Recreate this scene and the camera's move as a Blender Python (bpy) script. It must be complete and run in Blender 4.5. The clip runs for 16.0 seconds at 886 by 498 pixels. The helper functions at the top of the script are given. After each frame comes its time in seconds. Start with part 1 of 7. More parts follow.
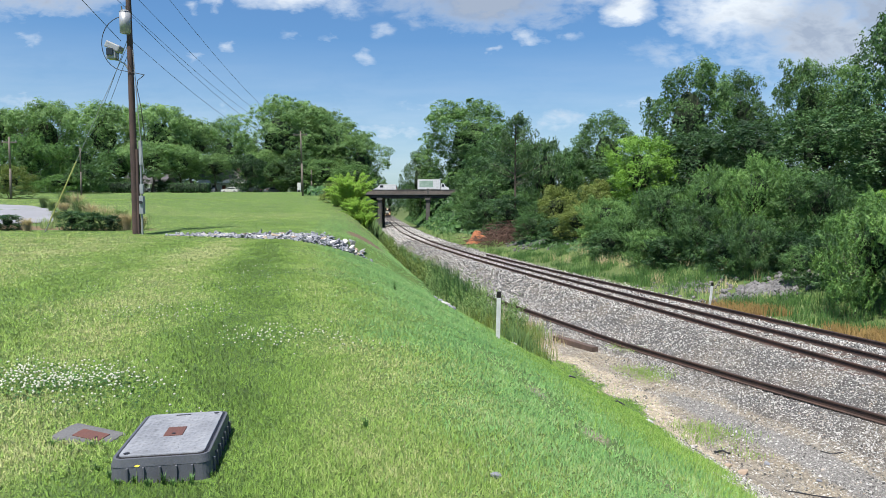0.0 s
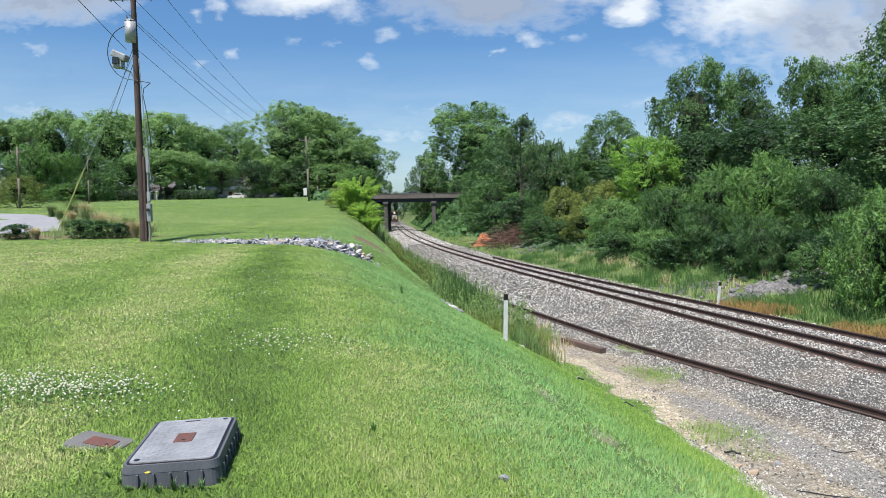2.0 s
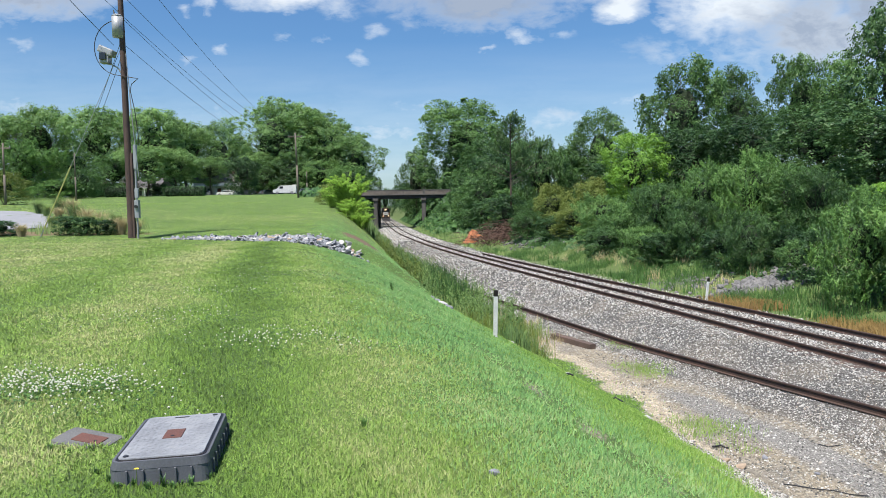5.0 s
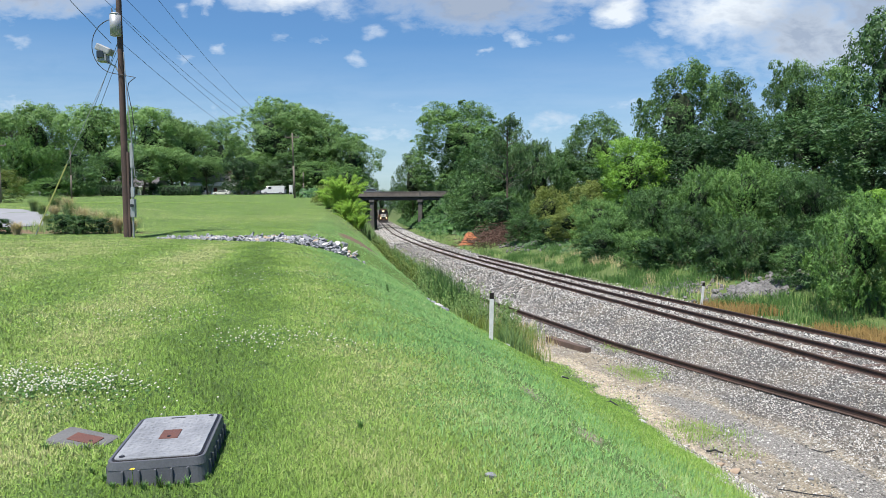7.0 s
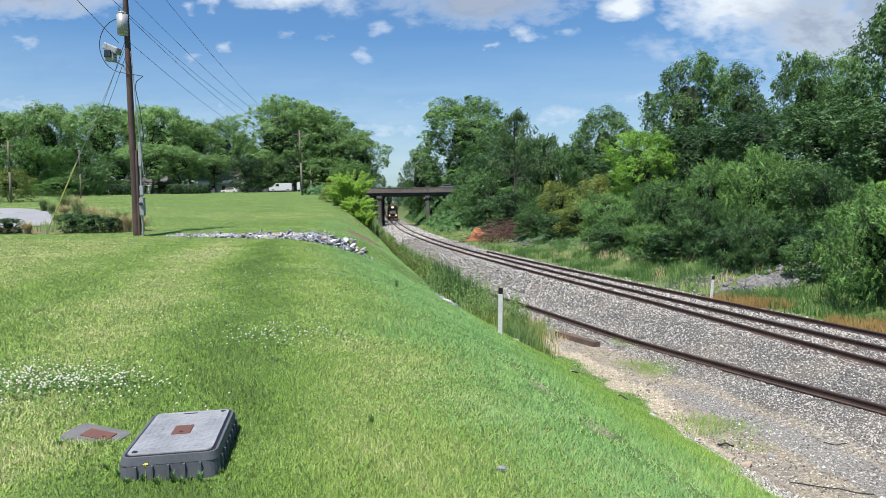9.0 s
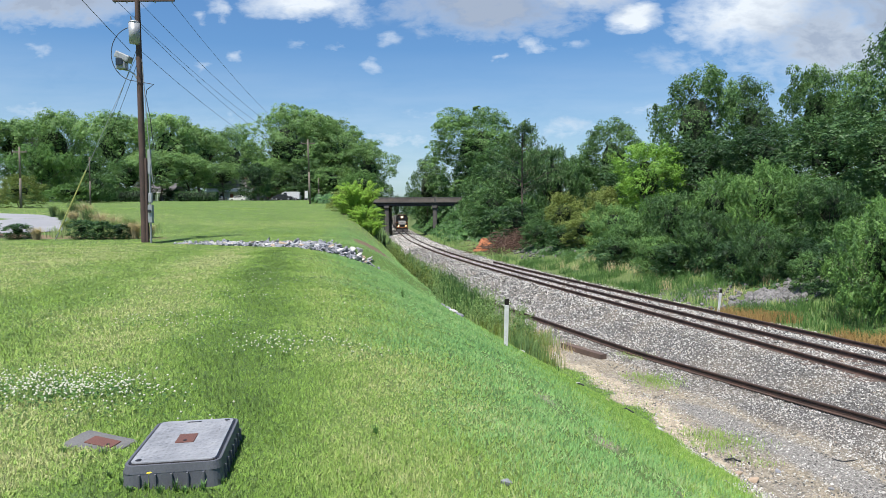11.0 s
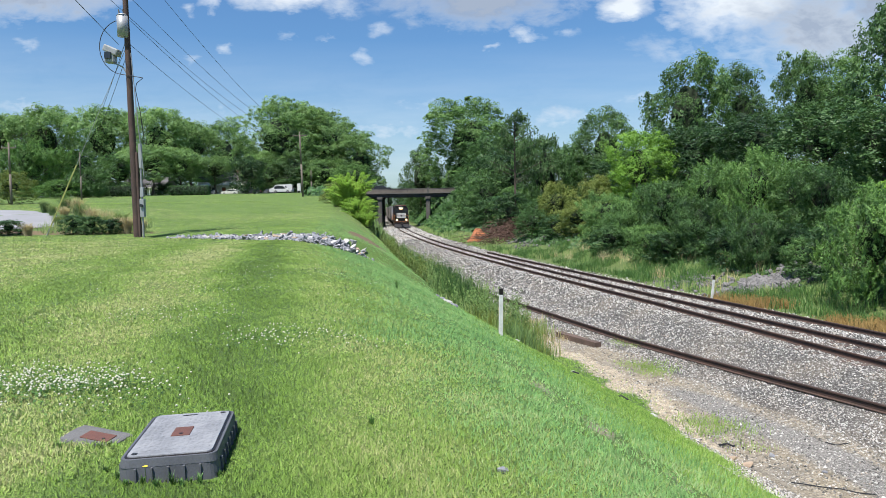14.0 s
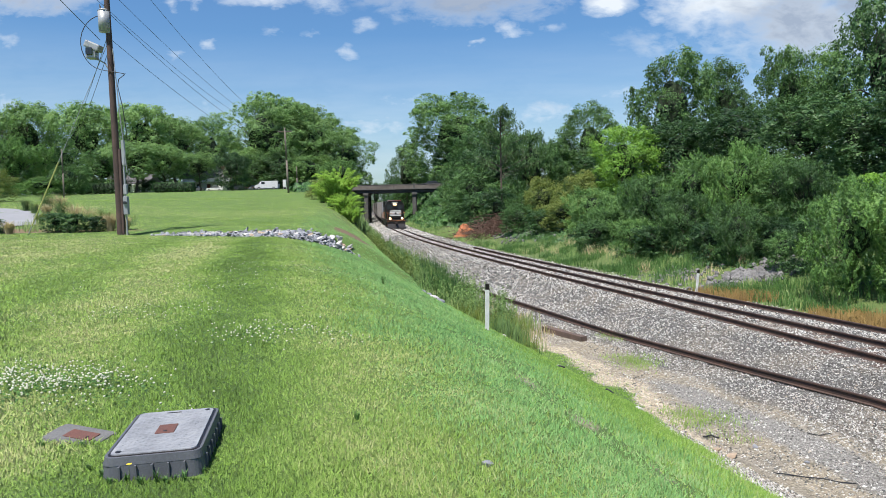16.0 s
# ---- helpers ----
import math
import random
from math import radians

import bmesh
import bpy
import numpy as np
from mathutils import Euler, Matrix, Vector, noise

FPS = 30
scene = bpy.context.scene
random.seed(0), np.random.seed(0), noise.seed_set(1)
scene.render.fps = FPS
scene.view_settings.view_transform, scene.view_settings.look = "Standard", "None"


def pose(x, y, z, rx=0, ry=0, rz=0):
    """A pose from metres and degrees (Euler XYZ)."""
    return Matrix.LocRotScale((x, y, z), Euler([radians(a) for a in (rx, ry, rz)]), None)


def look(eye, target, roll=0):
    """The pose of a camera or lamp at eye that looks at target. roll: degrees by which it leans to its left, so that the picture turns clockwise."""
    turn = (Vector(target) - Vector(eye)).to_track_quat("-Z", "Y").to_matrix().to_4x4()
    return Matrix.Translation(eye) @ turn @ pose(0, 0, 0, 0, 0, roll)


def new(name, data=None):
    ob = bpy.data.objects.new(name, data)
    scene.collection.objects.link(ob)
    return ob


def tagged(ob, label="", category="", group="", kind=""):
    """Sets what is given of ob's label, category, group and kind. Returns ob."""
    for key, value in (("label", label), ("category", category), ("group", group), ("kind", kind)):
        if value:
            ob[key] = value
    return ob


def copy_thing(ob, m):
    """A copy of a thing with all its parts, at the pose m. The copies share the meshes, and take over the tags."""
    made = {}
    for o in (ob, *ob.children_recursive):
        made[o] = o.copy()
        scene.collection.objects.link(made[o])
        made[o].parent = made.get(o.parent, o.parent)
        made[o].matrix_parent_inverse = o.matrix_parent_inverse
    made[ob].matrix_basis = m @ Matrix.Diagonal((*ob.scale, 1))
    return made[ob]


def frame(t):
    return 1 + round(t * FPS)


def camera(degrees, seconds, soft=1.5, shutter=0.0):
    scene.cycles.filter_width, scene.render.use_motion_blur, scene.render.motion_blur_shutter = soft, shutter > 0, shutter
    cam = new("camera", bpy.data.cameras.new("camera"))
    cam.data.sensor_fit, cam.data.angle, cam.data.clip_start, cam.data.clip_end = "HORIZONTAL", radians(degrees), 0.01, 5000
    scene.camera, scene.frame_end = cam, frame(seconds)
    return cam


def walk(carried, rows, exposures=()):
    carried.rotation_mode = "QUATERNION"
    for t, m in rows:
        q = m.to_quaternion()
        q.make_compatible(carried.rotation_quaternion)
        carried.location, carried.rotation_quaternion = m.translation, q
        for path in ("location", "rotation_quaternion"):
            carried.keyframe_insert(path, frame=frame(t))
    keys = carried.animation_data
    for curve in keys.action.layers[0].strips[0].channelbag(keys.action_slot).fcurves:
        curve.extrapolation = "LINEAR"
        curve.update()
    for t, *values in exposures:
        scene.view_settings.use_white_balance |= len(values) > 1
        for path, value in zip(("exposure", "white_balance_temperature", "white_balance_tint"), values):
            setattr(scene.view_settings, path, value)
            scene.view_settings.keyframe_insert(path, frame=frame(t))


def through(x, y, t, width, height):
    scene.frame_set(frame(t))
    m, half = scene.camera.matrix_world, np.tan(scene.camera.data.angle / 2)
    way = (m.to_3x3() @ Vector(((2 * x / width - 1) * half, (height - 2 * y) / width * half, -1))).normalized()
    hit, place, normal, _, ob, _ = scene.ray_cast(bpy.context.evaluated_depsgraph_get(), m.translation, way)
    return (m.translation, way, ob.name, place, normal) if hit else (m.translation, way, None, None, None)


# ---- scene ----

# ---- camera and its way ----
cam = camera(64.97, 16.0, soft=0.5)


def aim(x, y, z, yaw, pitch, roll):
    """Camera pose from a place, a compass turn to the right of +y, a tilt and a lean."""
    a, b = radians(yaw), radians(pitch)
    way = Vector((math.sin(a) * math.cos(b), math.cos(a) * math.cos(b), math.sin(b)))
    return look((x, y, z), Vector((x, y, z)) + way, roll)


HELD = [
    (0, 0.000, 0.000, 4.000, 0.000, -3.301, -0.000),
    (0.5, -0.001, 0.001, 3.999, -0.128, -3.282, -0.243),
    (1, 0.015, -0.014, 4.007, -0.405, -3.339, -0.513),
    (1.5, 0.008, -0.006, 4.001, -0.540, -3.334, -0.706),
    (2, 0.008, -0.015, 4.004, -0.546, -3.034, -0.802),
    (2.5, 0.013, -0.008, 4.000, -0.082, -2.688, -0.892),
    (3, 0.018, -0.006, 3.993, 0.499, -3.005, -0.903),
    (3.5, 0.009, 0.001, 3.986, 0.284, -3.334, -1.002),
    (4, 0.013, -0.006, 3.991, 0.154, -3.359, -1.094),
    (6.5, -0.006, -0.025, 3.998, 0.608, -3.208, -0.274),
    (7, -0.009, -0.025, 4.001, 0.626, -3.160, -0.248),
    (7.5, -0.015, -0.021, 3.993, 0.557, -3.052, -0.341),
    (8, -0.010, -0.015, 3.995, 0.378, -3.099, -0.418),
    (8.5, -0.012, -0.022, 3.992, 0.181, -3.325, -0.645),
    (9, -0.020, -0.017, 3.988, -0.026, -3.496, -0.794),
    (11.5, -0.014, -0.012, 3.998, -0.625, -2.509, -0.154),
    (12, -0.010, -0.020, 4.000, -0.596, -2.471, -0.689),
    (12.5, -0.024, -0.009, 3.994, -0.402, -2.800, -0.929),
    (13, -0.016, -0.010, 3.996, -0.381, -3.048, -1.010),
    (13.5, -0.016, -0.013, 3.991, -0.242, -3.258, -0.992),
    (14, -0.015, -0.009, 3.987, -0.072, -3.429, -0.955),
    (14.5, -0.018, -0.008, 3.986, 0.160, -3.598, -0.976),
    (15, -0.011, -0.015, 3.985, 0.382, -3.704, -1.071),
    (15.5, -0.013, -0.003, 3.980, 0.731, -3.779, -1.131),
    (16, 0.004, -0.023, 3.985, 1.013, -3.810, -1.260),
]
walk(cam, [(t, aim(*p)) for t, *p in HELD])

# ---- sky, sun, exposure ----
SUN_EL, SUN_AZ = 65.0, -146.0   # degrees; azimuth to the right of +y
scene.view_settings.exposure = 0.6
sun = new("sun", bpy.data.lights.new("sun", "SUN"))
sun.data.energy, sun.data.angle, sun.data.color = 5.0, radians(0.6), (1.0, 0.965, 0.91)
to_sun = Vector((math.sin(radians(SUN_AZ)) * math.cos(radians(SUN_EL)), math.cos(radians(SUN_AZ)) * math.cos(radians(SUN_EL)), math.sin(radians(SUN_EL))))
sun.matrix_world = look(to_sun * 80, (0, 0, 0))


class Nodes:
    """A short way to write node trees."""

    def __init__(self, tree):
        self.t = tree
        tree.nodes.clear()

    def n(self, kind, ins=None):
        node = self.t.nodes.new(kind)
        for k, v in (ins or {}).items():
            self.put(node.inputs[k], v)
        return node

    def put(self, socket, v):
        if isinstance(v, bpy.types.NodeSocket):
            self.t.links.new(v, socket)
        elif isinstance(v, bpy.types.Node):
            self.t.links.new(v.outputs[0], socket)
        else:
            socket.default_value = v

    def m(self, op, a, b=0.0, c=0.0, clamp=False):
        node = self.n("ShaderNodeMath", {0: a, 1: b, 2: c})
        node.operation, node.use_clamp = op, clamp
        return node.outputs[0]

    def mix(self, f, a, b, blend="MIX"):
        node = self.n("ShaderNodeMix")
        node.data_type, node.blend_type = "RGBA", blend
        for k, v in ((0, f), (6, a), (7, b)):
            self.put(node.inputs[k], v)
        return node.outputs[2]

    def ramp(self, f, stops, ease="LINEAR"):
        node = self.n("ShaderNodeValToRGB", {0: f})
        node.color_ramp.interpolation = ease
        els = node.color_ramp.elements
        while len(els) < len(stops):
            els.new(0.5)
        for e, (p, c) in zip(els, stops):
            e.position, e.color = p, (c if len(c) == 4 else (*c, 1))
        return node.outputs[0]

    def noise(self, vec, scale, detail=4.0, rough=0.55, distort=0.0):
        ins = {"Scale": scale, "Detail": detail, "Roughness": rough, "Distortion": distort}
        if vec is not None:
            ins["Vector"] = vec
        return self.n("ShaderNodeTexNoise", ins).outputs[0]


def sky():
    w = bpy.data.worlds.new("sky")
    scene.world = w
    w.use_nodes = True
    N = Nodes(w.node_tree)
    air = N.n("ShaderNodeTexSky")
    air.sky_type, air.sun_disc = "NISHITA", False
    air.sun_elevation, air.sun_rotation = radians(SUN_EL), radians(SUN_AZ)
    air.altitude, air.air_density, air.dust_density, air.ozone_density = 200.0, 1.3, 0.6, 2.2
    way = N.n("ShaderNodeTexCoord").outputs["Generated"]
    xyz = N.n("ShaderNodeSeparateXYZ", {0: way})
    fwd = N.m("MAXIMUM", xyz.outputs[1], 0.02)
    u, v = N.m("DIVIDE", xyz.outputs[0], fwd), N.m("DIVIDE", xyz.outputs[2], fwd)
    flat = N.n("ShaderNodeCombineXYZ", {0: N.m("MULTIPLY", u, 1.0), 1: N.m("MULTIPLY", v, 1.9), 2: 0.0}).outputs[0]
    puff = N.noise(flat, 11.0, 8.0, 0.6, 0.6)
    fine = N.noise(flat, 38.0, 6.0, 0.6, 0.4)
    bend = N.m("MULTIPLY", N.m("SUBTRACT", N.noise(flat, 9.0, 4.0, 0.6), 0.5), 0.075)
    bend2 = N.m("MULTIPLY", N.m("SUBTRACT", N.noise(flat, 15.0, 4.0, 0.6), 0.5), 0.045)
    uu, vv = N.m("ADD", u, bend), N.m("ADD", v, bend2)
    # clouds: place across and up (tangents), half width, half height, weight, greyness of the shaded base
    banks = [(0.060, 0.298, 0.125, 0.044, 1.0, 0.95), (0.180, 0.312, 0.10, 0.024, 0.95, 0.5), (0.266, 0.279, 0.036, 0.019, 1.0, 0.05), (0.330, 0.258, 0.020, 0.016, 0.65, 0.1),
             (0.440, 0.288, 0.105, 0.055, 1.0, 0.12), (0.545, 0.245, 0.105, 0.070, 1.0, 0.62), (0.630, 0.290, 0.09, 0.075, 1.0, 0.8), (0.445, 0.215, 0.06, 0.030, 0.6, 0.35),
             (0.510, 0.185, 0.06, 0.035, 0.6, 0.5), (0.33, 0.215, 0.09, 0.028, 0.30, 0.2), (-0.205, 0.305, 0.080, 0.022, 0.95, 0.2), (-0.145, 0.285, 0.030, 0.016, 0.5, 0.1),
             (-0.565, 0.305, 0.11, 0.030, 1.0, 0.75), (-0.61, 0.278, 0.045, 0.014, 0.5, 0.3), (-0.59, 0.243, 0.024, 0.009, 0.4, 0.1), (-0.325, 0.295, 0.016, 0.016, 0.6, 0.1),
             (-0.350, 0.280, 0.013, 0.010, 0.6, 0.1), (-0.308, 0.229, 0.013, 0.010, 0.6, 0.1), (-0.352, 0.219, 0.014, 0.010, 0.55, 0.1), (-0.213, 0.247, 0.013, 0.011, 0.45, 0.1),
             (-0.162, 0.245, 0.012, 0.006, 0.4, 0.1), (-0.091, 0.249, 0.019, 0.012, 0.55, 0.1), (-0.111, 0.215, 0.015, 0.016, 0.65, 0.1), (0.122, 0.240, 0.025, 0.010, 0.65, 0.1),
             (0.066, 0.223, 0.018, 0.006, 0.55, 0.1), (0.183, 0.247, 0.021, 0.010, 0.42, 0.1), (0.265, 0.190, 0.012, 0.008, 0.35, 0.1), (0.187, 0.166, 0.024, 0.008, 0.45, 0.1),
             (-0.032, 0.146, 0.042, 0.007, 0.42, 0.1), (-0.075, 0.110, 0.085, 0.014, 0.55, 0.1), (-0.33, 0.138, 0.065, 0.020, 0.48, 0.1), (0.275, 0.150, 0.045, 0.013, 0.5, 0.1),
             (0.17, 0.118, 0.065, 0.022, 0.5, 0.1), (-0.58, 0.152, 0.10, 0.016, 0.42, 0.1)]
    mass, shade = 0.0, 0.0
    for cu, cv, ru, rv, wgt, dull in banks:
        a = N.m("DIVIDE", N.m("SUBTRACT", uu, cu), ru * 1.15)
        b = N.m("DIVIDE", N.m("SUBTRACT", vv, cv), rv * 1.15)
        r = N.m("SQRT", N.m("ADD", N.m("MULTIPLY", a, a), N.m("MULTIPLY", b, b)))
        body = N.m("MULTIPLY", N.m("SUBTRACT", 1.25, r, clamp=True), wgt if wgt > 0.9 else wgt * 0.8)
        mass = N.m("MAXIMUM", body, mass)
        if dull > 0.3:
            shade = N.m("MAXIMUM", N.m("MULTIPLY", body, dull), shade)
    front = N.m("GREATER_THAN", xyz.outputs[1], 0.05)
    mass = N.m("MULTIPLY", mass, front)
    low = N.m("MULTIPLY", N.m("SUBTRACT", 0.17, N.m("ABSOLUTE", N.m("SUBTRACT", xyz.outputs[2], 0.06)), clamp=True), 2.6)
    streak = N.noise(N.n("ShaderNodeCombineXYZ", {0: u, 1: N.m("MULTIPLY", v, 7.0), 2: 0.0}).outputs[0], 4.0, 5.0, 0.6)
    veil = N.m("MULTIPLY", N.m("MULTIPLY", low, streak), 1.5, clamp=True)
    # the rest of the sky, outside the view
    over = N.noise(way, 3.2, 6.0, 0.6)
    rest = N.m("MULTIPLY", N.m("SUBTRACT", over, 0.52, clamp=True), N.m("MULTIPLY", N.m("SUBTRACT", 1.0, front), 1.8))
    edge = N.m("ADD", mass, N.m("MULTIPLY", N.m("SUBTRACT", puff, 0.5), 1.25))
    edge = N.m("ADD", edge, N.m("MULTIPLY", N.m("SUBTRACT", fine, 0.5), 0.75))
    thick = N.m("MULTIPLY", N.m("SUBTRACT", edge, 0.14, clamp=True), 1.25, clamp=True)
    thick = N.m("MULTIPLY", thick, N.m("MULTIPLY", mass, 4.0, clamp=True))
    thick = N.m("MAXIMUM", thick, N.m("MAXIMUM", veil, rest), clamp=True)
    grey = N.m("ADD", shade, N.m("MULTIPLY", N.m("SUBTRACT", puff, 0.5), 1.1))
    grey = N.m("ADD", grey, N.m("MULTIPLY", N.m("SUBTRACT", fine, 0.5), 0.5))
    grey = N.m("MULTIPLY", N.m("SUBTRACT", grey, 0.05, clamp=True), 1.45, clamp=True)
    tone = N.mix(grey, (0.60, 0.645, 0.69, 1), (0.265, 0.315, 0.40, 1))
    air_now = N.mix(1.0, air.outputs[0], (SKY_K * 0.66, SKY_K * 0.98, SKY_K * 1.34, 1), "MULTIPLY")
    col = N.mix(N.m("MULTIPLY", thick, 0.94), air_now, tone)
    bg = N.n("ShaderNodeBackground", {0: col, 1: 1.0})
    N.n("ShaderNodeOutputWorld", {0: bg})


SKY_K = 0.062
sky()

# ---- materials ----
def material(name, rough=0.6, metal=0.0):
    m = bpy.data.materials.new(name)
    m.use_nodes = True
    N = Nodes(m.node_tree)
    b = N.n("ShaderNodeBsdfPrincipled", {"Roughness": rough, "Metallic": metal})
    out = N.n("ShaderNodeOutputMaterial", {0: b})
    where = N.n("ShaderNodeTexCoord").outputs["Object"]
    return m, N, b, out, where


def bump(N, b, height, strength=0.4, dist=0.02):
    N.put(b.inputs["Normal"], N.n("ShaderNodeBump", {"Height": height, "Strength": strength, "Distance": dist}).outputs[0])


def worn(name, base, dark, rough=0.6, metal=0.0, scale=3.0, fine=40.0, relief=0.15, amount=1.0):
    """A painted, rusted, wooden or stony surface: broad stains and fine grain."""
    m, N, b, out, p = material(name, rough, metal)
    broad, grain = N.noise(p, scale, 5.0, 0.6), N.noise(p, fine, 3.0, 0.6)
    f = N.m("MULTIPLY", N.m("ADD", N.m("MULTIPLY", broad, 0.7), N.m("MULTIPLY", grain, 0.5)), amount)
    f = N.ramp(f, [(0.38, (0, 0, 0)), (0.78, (1, 1, 1))])
    vary = N.m("MULTIPLY", N.n("ShaderNodeObjectInfo").outputs["Random"], 0.25)
    col = N.mix(N.m("ADD", f, vary, clamp=True), (*base, 1), (*dark, 1))
    N.put(b.inputs["Base Color"], col)
    N.put(b.inputs["Roughness"], N.m("ADD", rough - 0.08, N.m("MULTIPLY", grain, 0.16)))
    bump(N, b, grain, relief, 0.01)
    return m


LEAF_K = 1.32


def leafy(name, colours, rough=0.5, through=0.24, scale=9.0, upward=0.0, drifts=2.3, mottle=0.5, toned=False):
    """Leaves: each leaf its own tint, with broad drifts over the crown, and light let through."""
    m, N, b, out, p = material(name, rough)
    rnd = N.n("ShaderNodeNewGeometry").outputs["Random Per Island"]
    drift = N.m("ADD", N.m("MULTIPLY", N.noise(p, scale, 3.0, 0.6), 0.6), N.m("MULTIPLY", N.noise(p, scale * 0.25, 2.0, 0.5), 0.4))
    f = N.m("ADD", N.m("MULTIPLY", N.m("SUBTRACT", rnd, 0.5), mottle), N.m("SUBTRACT", N.m("MULTIPLY", drift, drifts), 0.5 * drifts - 0.5), clamp=True)
    f = N.m("ADD", f, N.m("SUBTRACT", N.m("MULTIPLY", N.n("ShaderNodeObjectInfo").outputs["Random"], 0.5), 0.25), clamp=True)
    if toned:
        a = N.n("ShaderNodeAttribute")
        a.attribute_name = "tone"
        f = N.m("ADD", N.m("MULTIPLY", f, 0.62), N.m("ADD", 0.19, a.outputs["Fac"]), clamp=True)
    k = len(colours) - 1
    colours = [(c[0] * LEAF_K * (1.0 if toned or upward else 0.93), c[1] * LEAF_K, c[2] * LEAF_K) for c in colours]
    col = N.ramp(f, [(i / k, c) for i, c in enumerate(colours)])
    N.put(b.inputs["Base Color"], col)
    b.inputs["Specular IOR Level"].default_value = 0.35
    back = N.n("ShaderNodeBsdfTranslucent", {0: N.mix(0.5, col, (colours[-1][0] * 1.3, colours[-1][1] * 1.3, colours[-1][2], 1))})
    if upward:
        # shading normals turned skyward, so blades catch the light as the ground does
        mix = N.n("ShaderNodeMix")
        mix.data_type = "VECTOR"
        N.put(mix.inputs[0], upward)
        N.put(mix.inputs[4], N.n("ShaderNodeNewGeometry").outputs["Normal"])
        N.put(mix.inputs[5], (0.0, 0.0, 1.0))
        unit = N.n("ShaderNodeVectorMath", {0: mix.outputs[1]})
        unit.operation = "NORMALIZE"
        N.put(b.inputs["Normal"], unit.outputs[0])
    N.put(out.inputs[0], N.n("ShaderNodeMixShader", {0: through, 1: b, 2: back}).outputs[0])
    return m


def plain_glow(name, colour, strength):
    m, N, b, out, p = material(name, 0.3)
    N.put(out.inputs[0], N.n("ShaderNodeEmission", {0: (*colour, 1), 1: strength}).outputs[0])
    return m


def ground_stuff():
    """Lawn, bare sandy soil, ballast grit and mulch, mixed by masks laid on the ground sheet."""
    m, N, b, out, p = material("ground", 0.95)
    masks = []
    for n in ("grit", "sand", "bank", "mulch", "cream", "path", "tone"):
        a = N.n("ShaderNodeAttribute")
        a.attribute_name = n
        masks.append(a.outputs["Fac"])
    n1, n2, n3 = N.noise(p, 0.35, 5.0, 0.6), N.noise(p, 6.0, 5.0, 0.65), N.noise(p, 45.0, 3.0, 0.6)
    n0 = N.noise(p, 0.12, 3.0, 0.55)
    line = N.n("ShaderNodeMapping", {"Vector": p, "Rotation": (0, 0, radians(-14)), "Scale": (1.0, 0.06, 1.0)}).outputs[0]
    mow = N.noise(line, 0.9, 2.0, 0.5)
    tone = N.m("ADD", N.m("ADD", N.m("MULTIPLY", n1, 0.35), N.m("MULTIPLY", n2, 0.25)), N.m("ADD", N.m("MULTIPLY", mow, 0.3), N.m("MULTIPLY", n0, 0.1)))
    tone = N.m("ADD", tone, N.m("MULTIPLY", masks[6], 0.3))
    lawn = N.ramp(tone, [(0.36, LAWN_A), (0.5, LAWN_B), (0.66, LAWN_C)])
    lawn = N.mix(N.ramp(n3, [(0.40, (0, 0, 0)), (0.62, (0.9, 0.9, 0.9))]), lawn, (0.045, 0.08, 0.018, 1))
    lawn = N.mix(N.ramp(N.noise(p, 90.0, 2.0, 0.5), [(0.6, (0, 0, 0)), (0.8, (0.6, 0.6, 0.6))]), lawn, (0.34, 0.30, 0.16, 1))
    soil = N.ramp(N.m("ADD", N.m("MULTIPLY", n2, 0.6), N.m("MULTIPLY", n3, 0.4)), [(0.3, (0.105, 0.088, 0.062)), (0.5, (0.245, 0.205, 0.145)), (0.7, (0.40, 0.34, 0.245))])
    soil = N.mix(N.ramp(N.noise(p, 0.9, 4.0, 0.6), [(0.42, (0, 0, 0)), (0.58, (0.5, 0.5, 0.5))]), soil, (0.19, 0.178, 0.16, 1))
    soil = N.mix(N.ramp(N.noise(p, 14.0, 3.0, 0.6), [(0.5, (0, 0, 0)), (0.7, (0.6, 0.6, 0.6))]), soil, (0.36, 0.31, 0.23, 1))
    pale = N.ramp(N.m("ADD", N.m("MULTIPLY", n2, 0.5), N.m("MULTIPLY", n3, 0.5)), [(0.32, (0.17, 0.135, 0.09)), (0.5, (0.38, 0.315, 0.225)), (0.68, (0.58, 0.50, 0.38))])
    soil = N.mix(N.ramp(N.m("ADD", masks[4], N.m("MULTIPLY", N.m("SUBTRACT", n1, 0.5), 0.9)), [(0.35, (0, 0, 0)), (0.6, (1, 1, 1))]), soil, pale)
    slate = N.ramp(n3, [(0.35, (0.095, 0.088, 0.078)), (0.5, (0.20, 0.187, 0.168)), (0.66, (0.34, 0.32, 0.29))])
    soil = N.mix(N.ramp(N.m("ADD", masks[5], N.m("MULTIPLY", N.m("SUBTRACT", n2, 0.5), 0.7)), [(0.3, (0, 0, 0)), (0.6, (1, 1, 1))]), soil, slate)
    bits = N.n("ShaderNodeTexVoronoi", {"Vector": p, "Scale": 34.0})
    lot = N.n("ShaderNodeSeparateColor", {0: bits.outputs["Color"]}).outputs[0]
    soil = N.mix(1.0, soil, N.ramp(lot, [(0.0, (0.45, 0.44, 0.43)), (0.35, (0.85, 0.85, 0.85)), (0.75, (1.0, 1.0, 1.0)), (1.0, (1.5, 1.5, 1.48))]), "MULTIPLY")
    grit = N.n("ShaderNodeTexVoronoi", {"Vector": p, "Scale": 26.0})
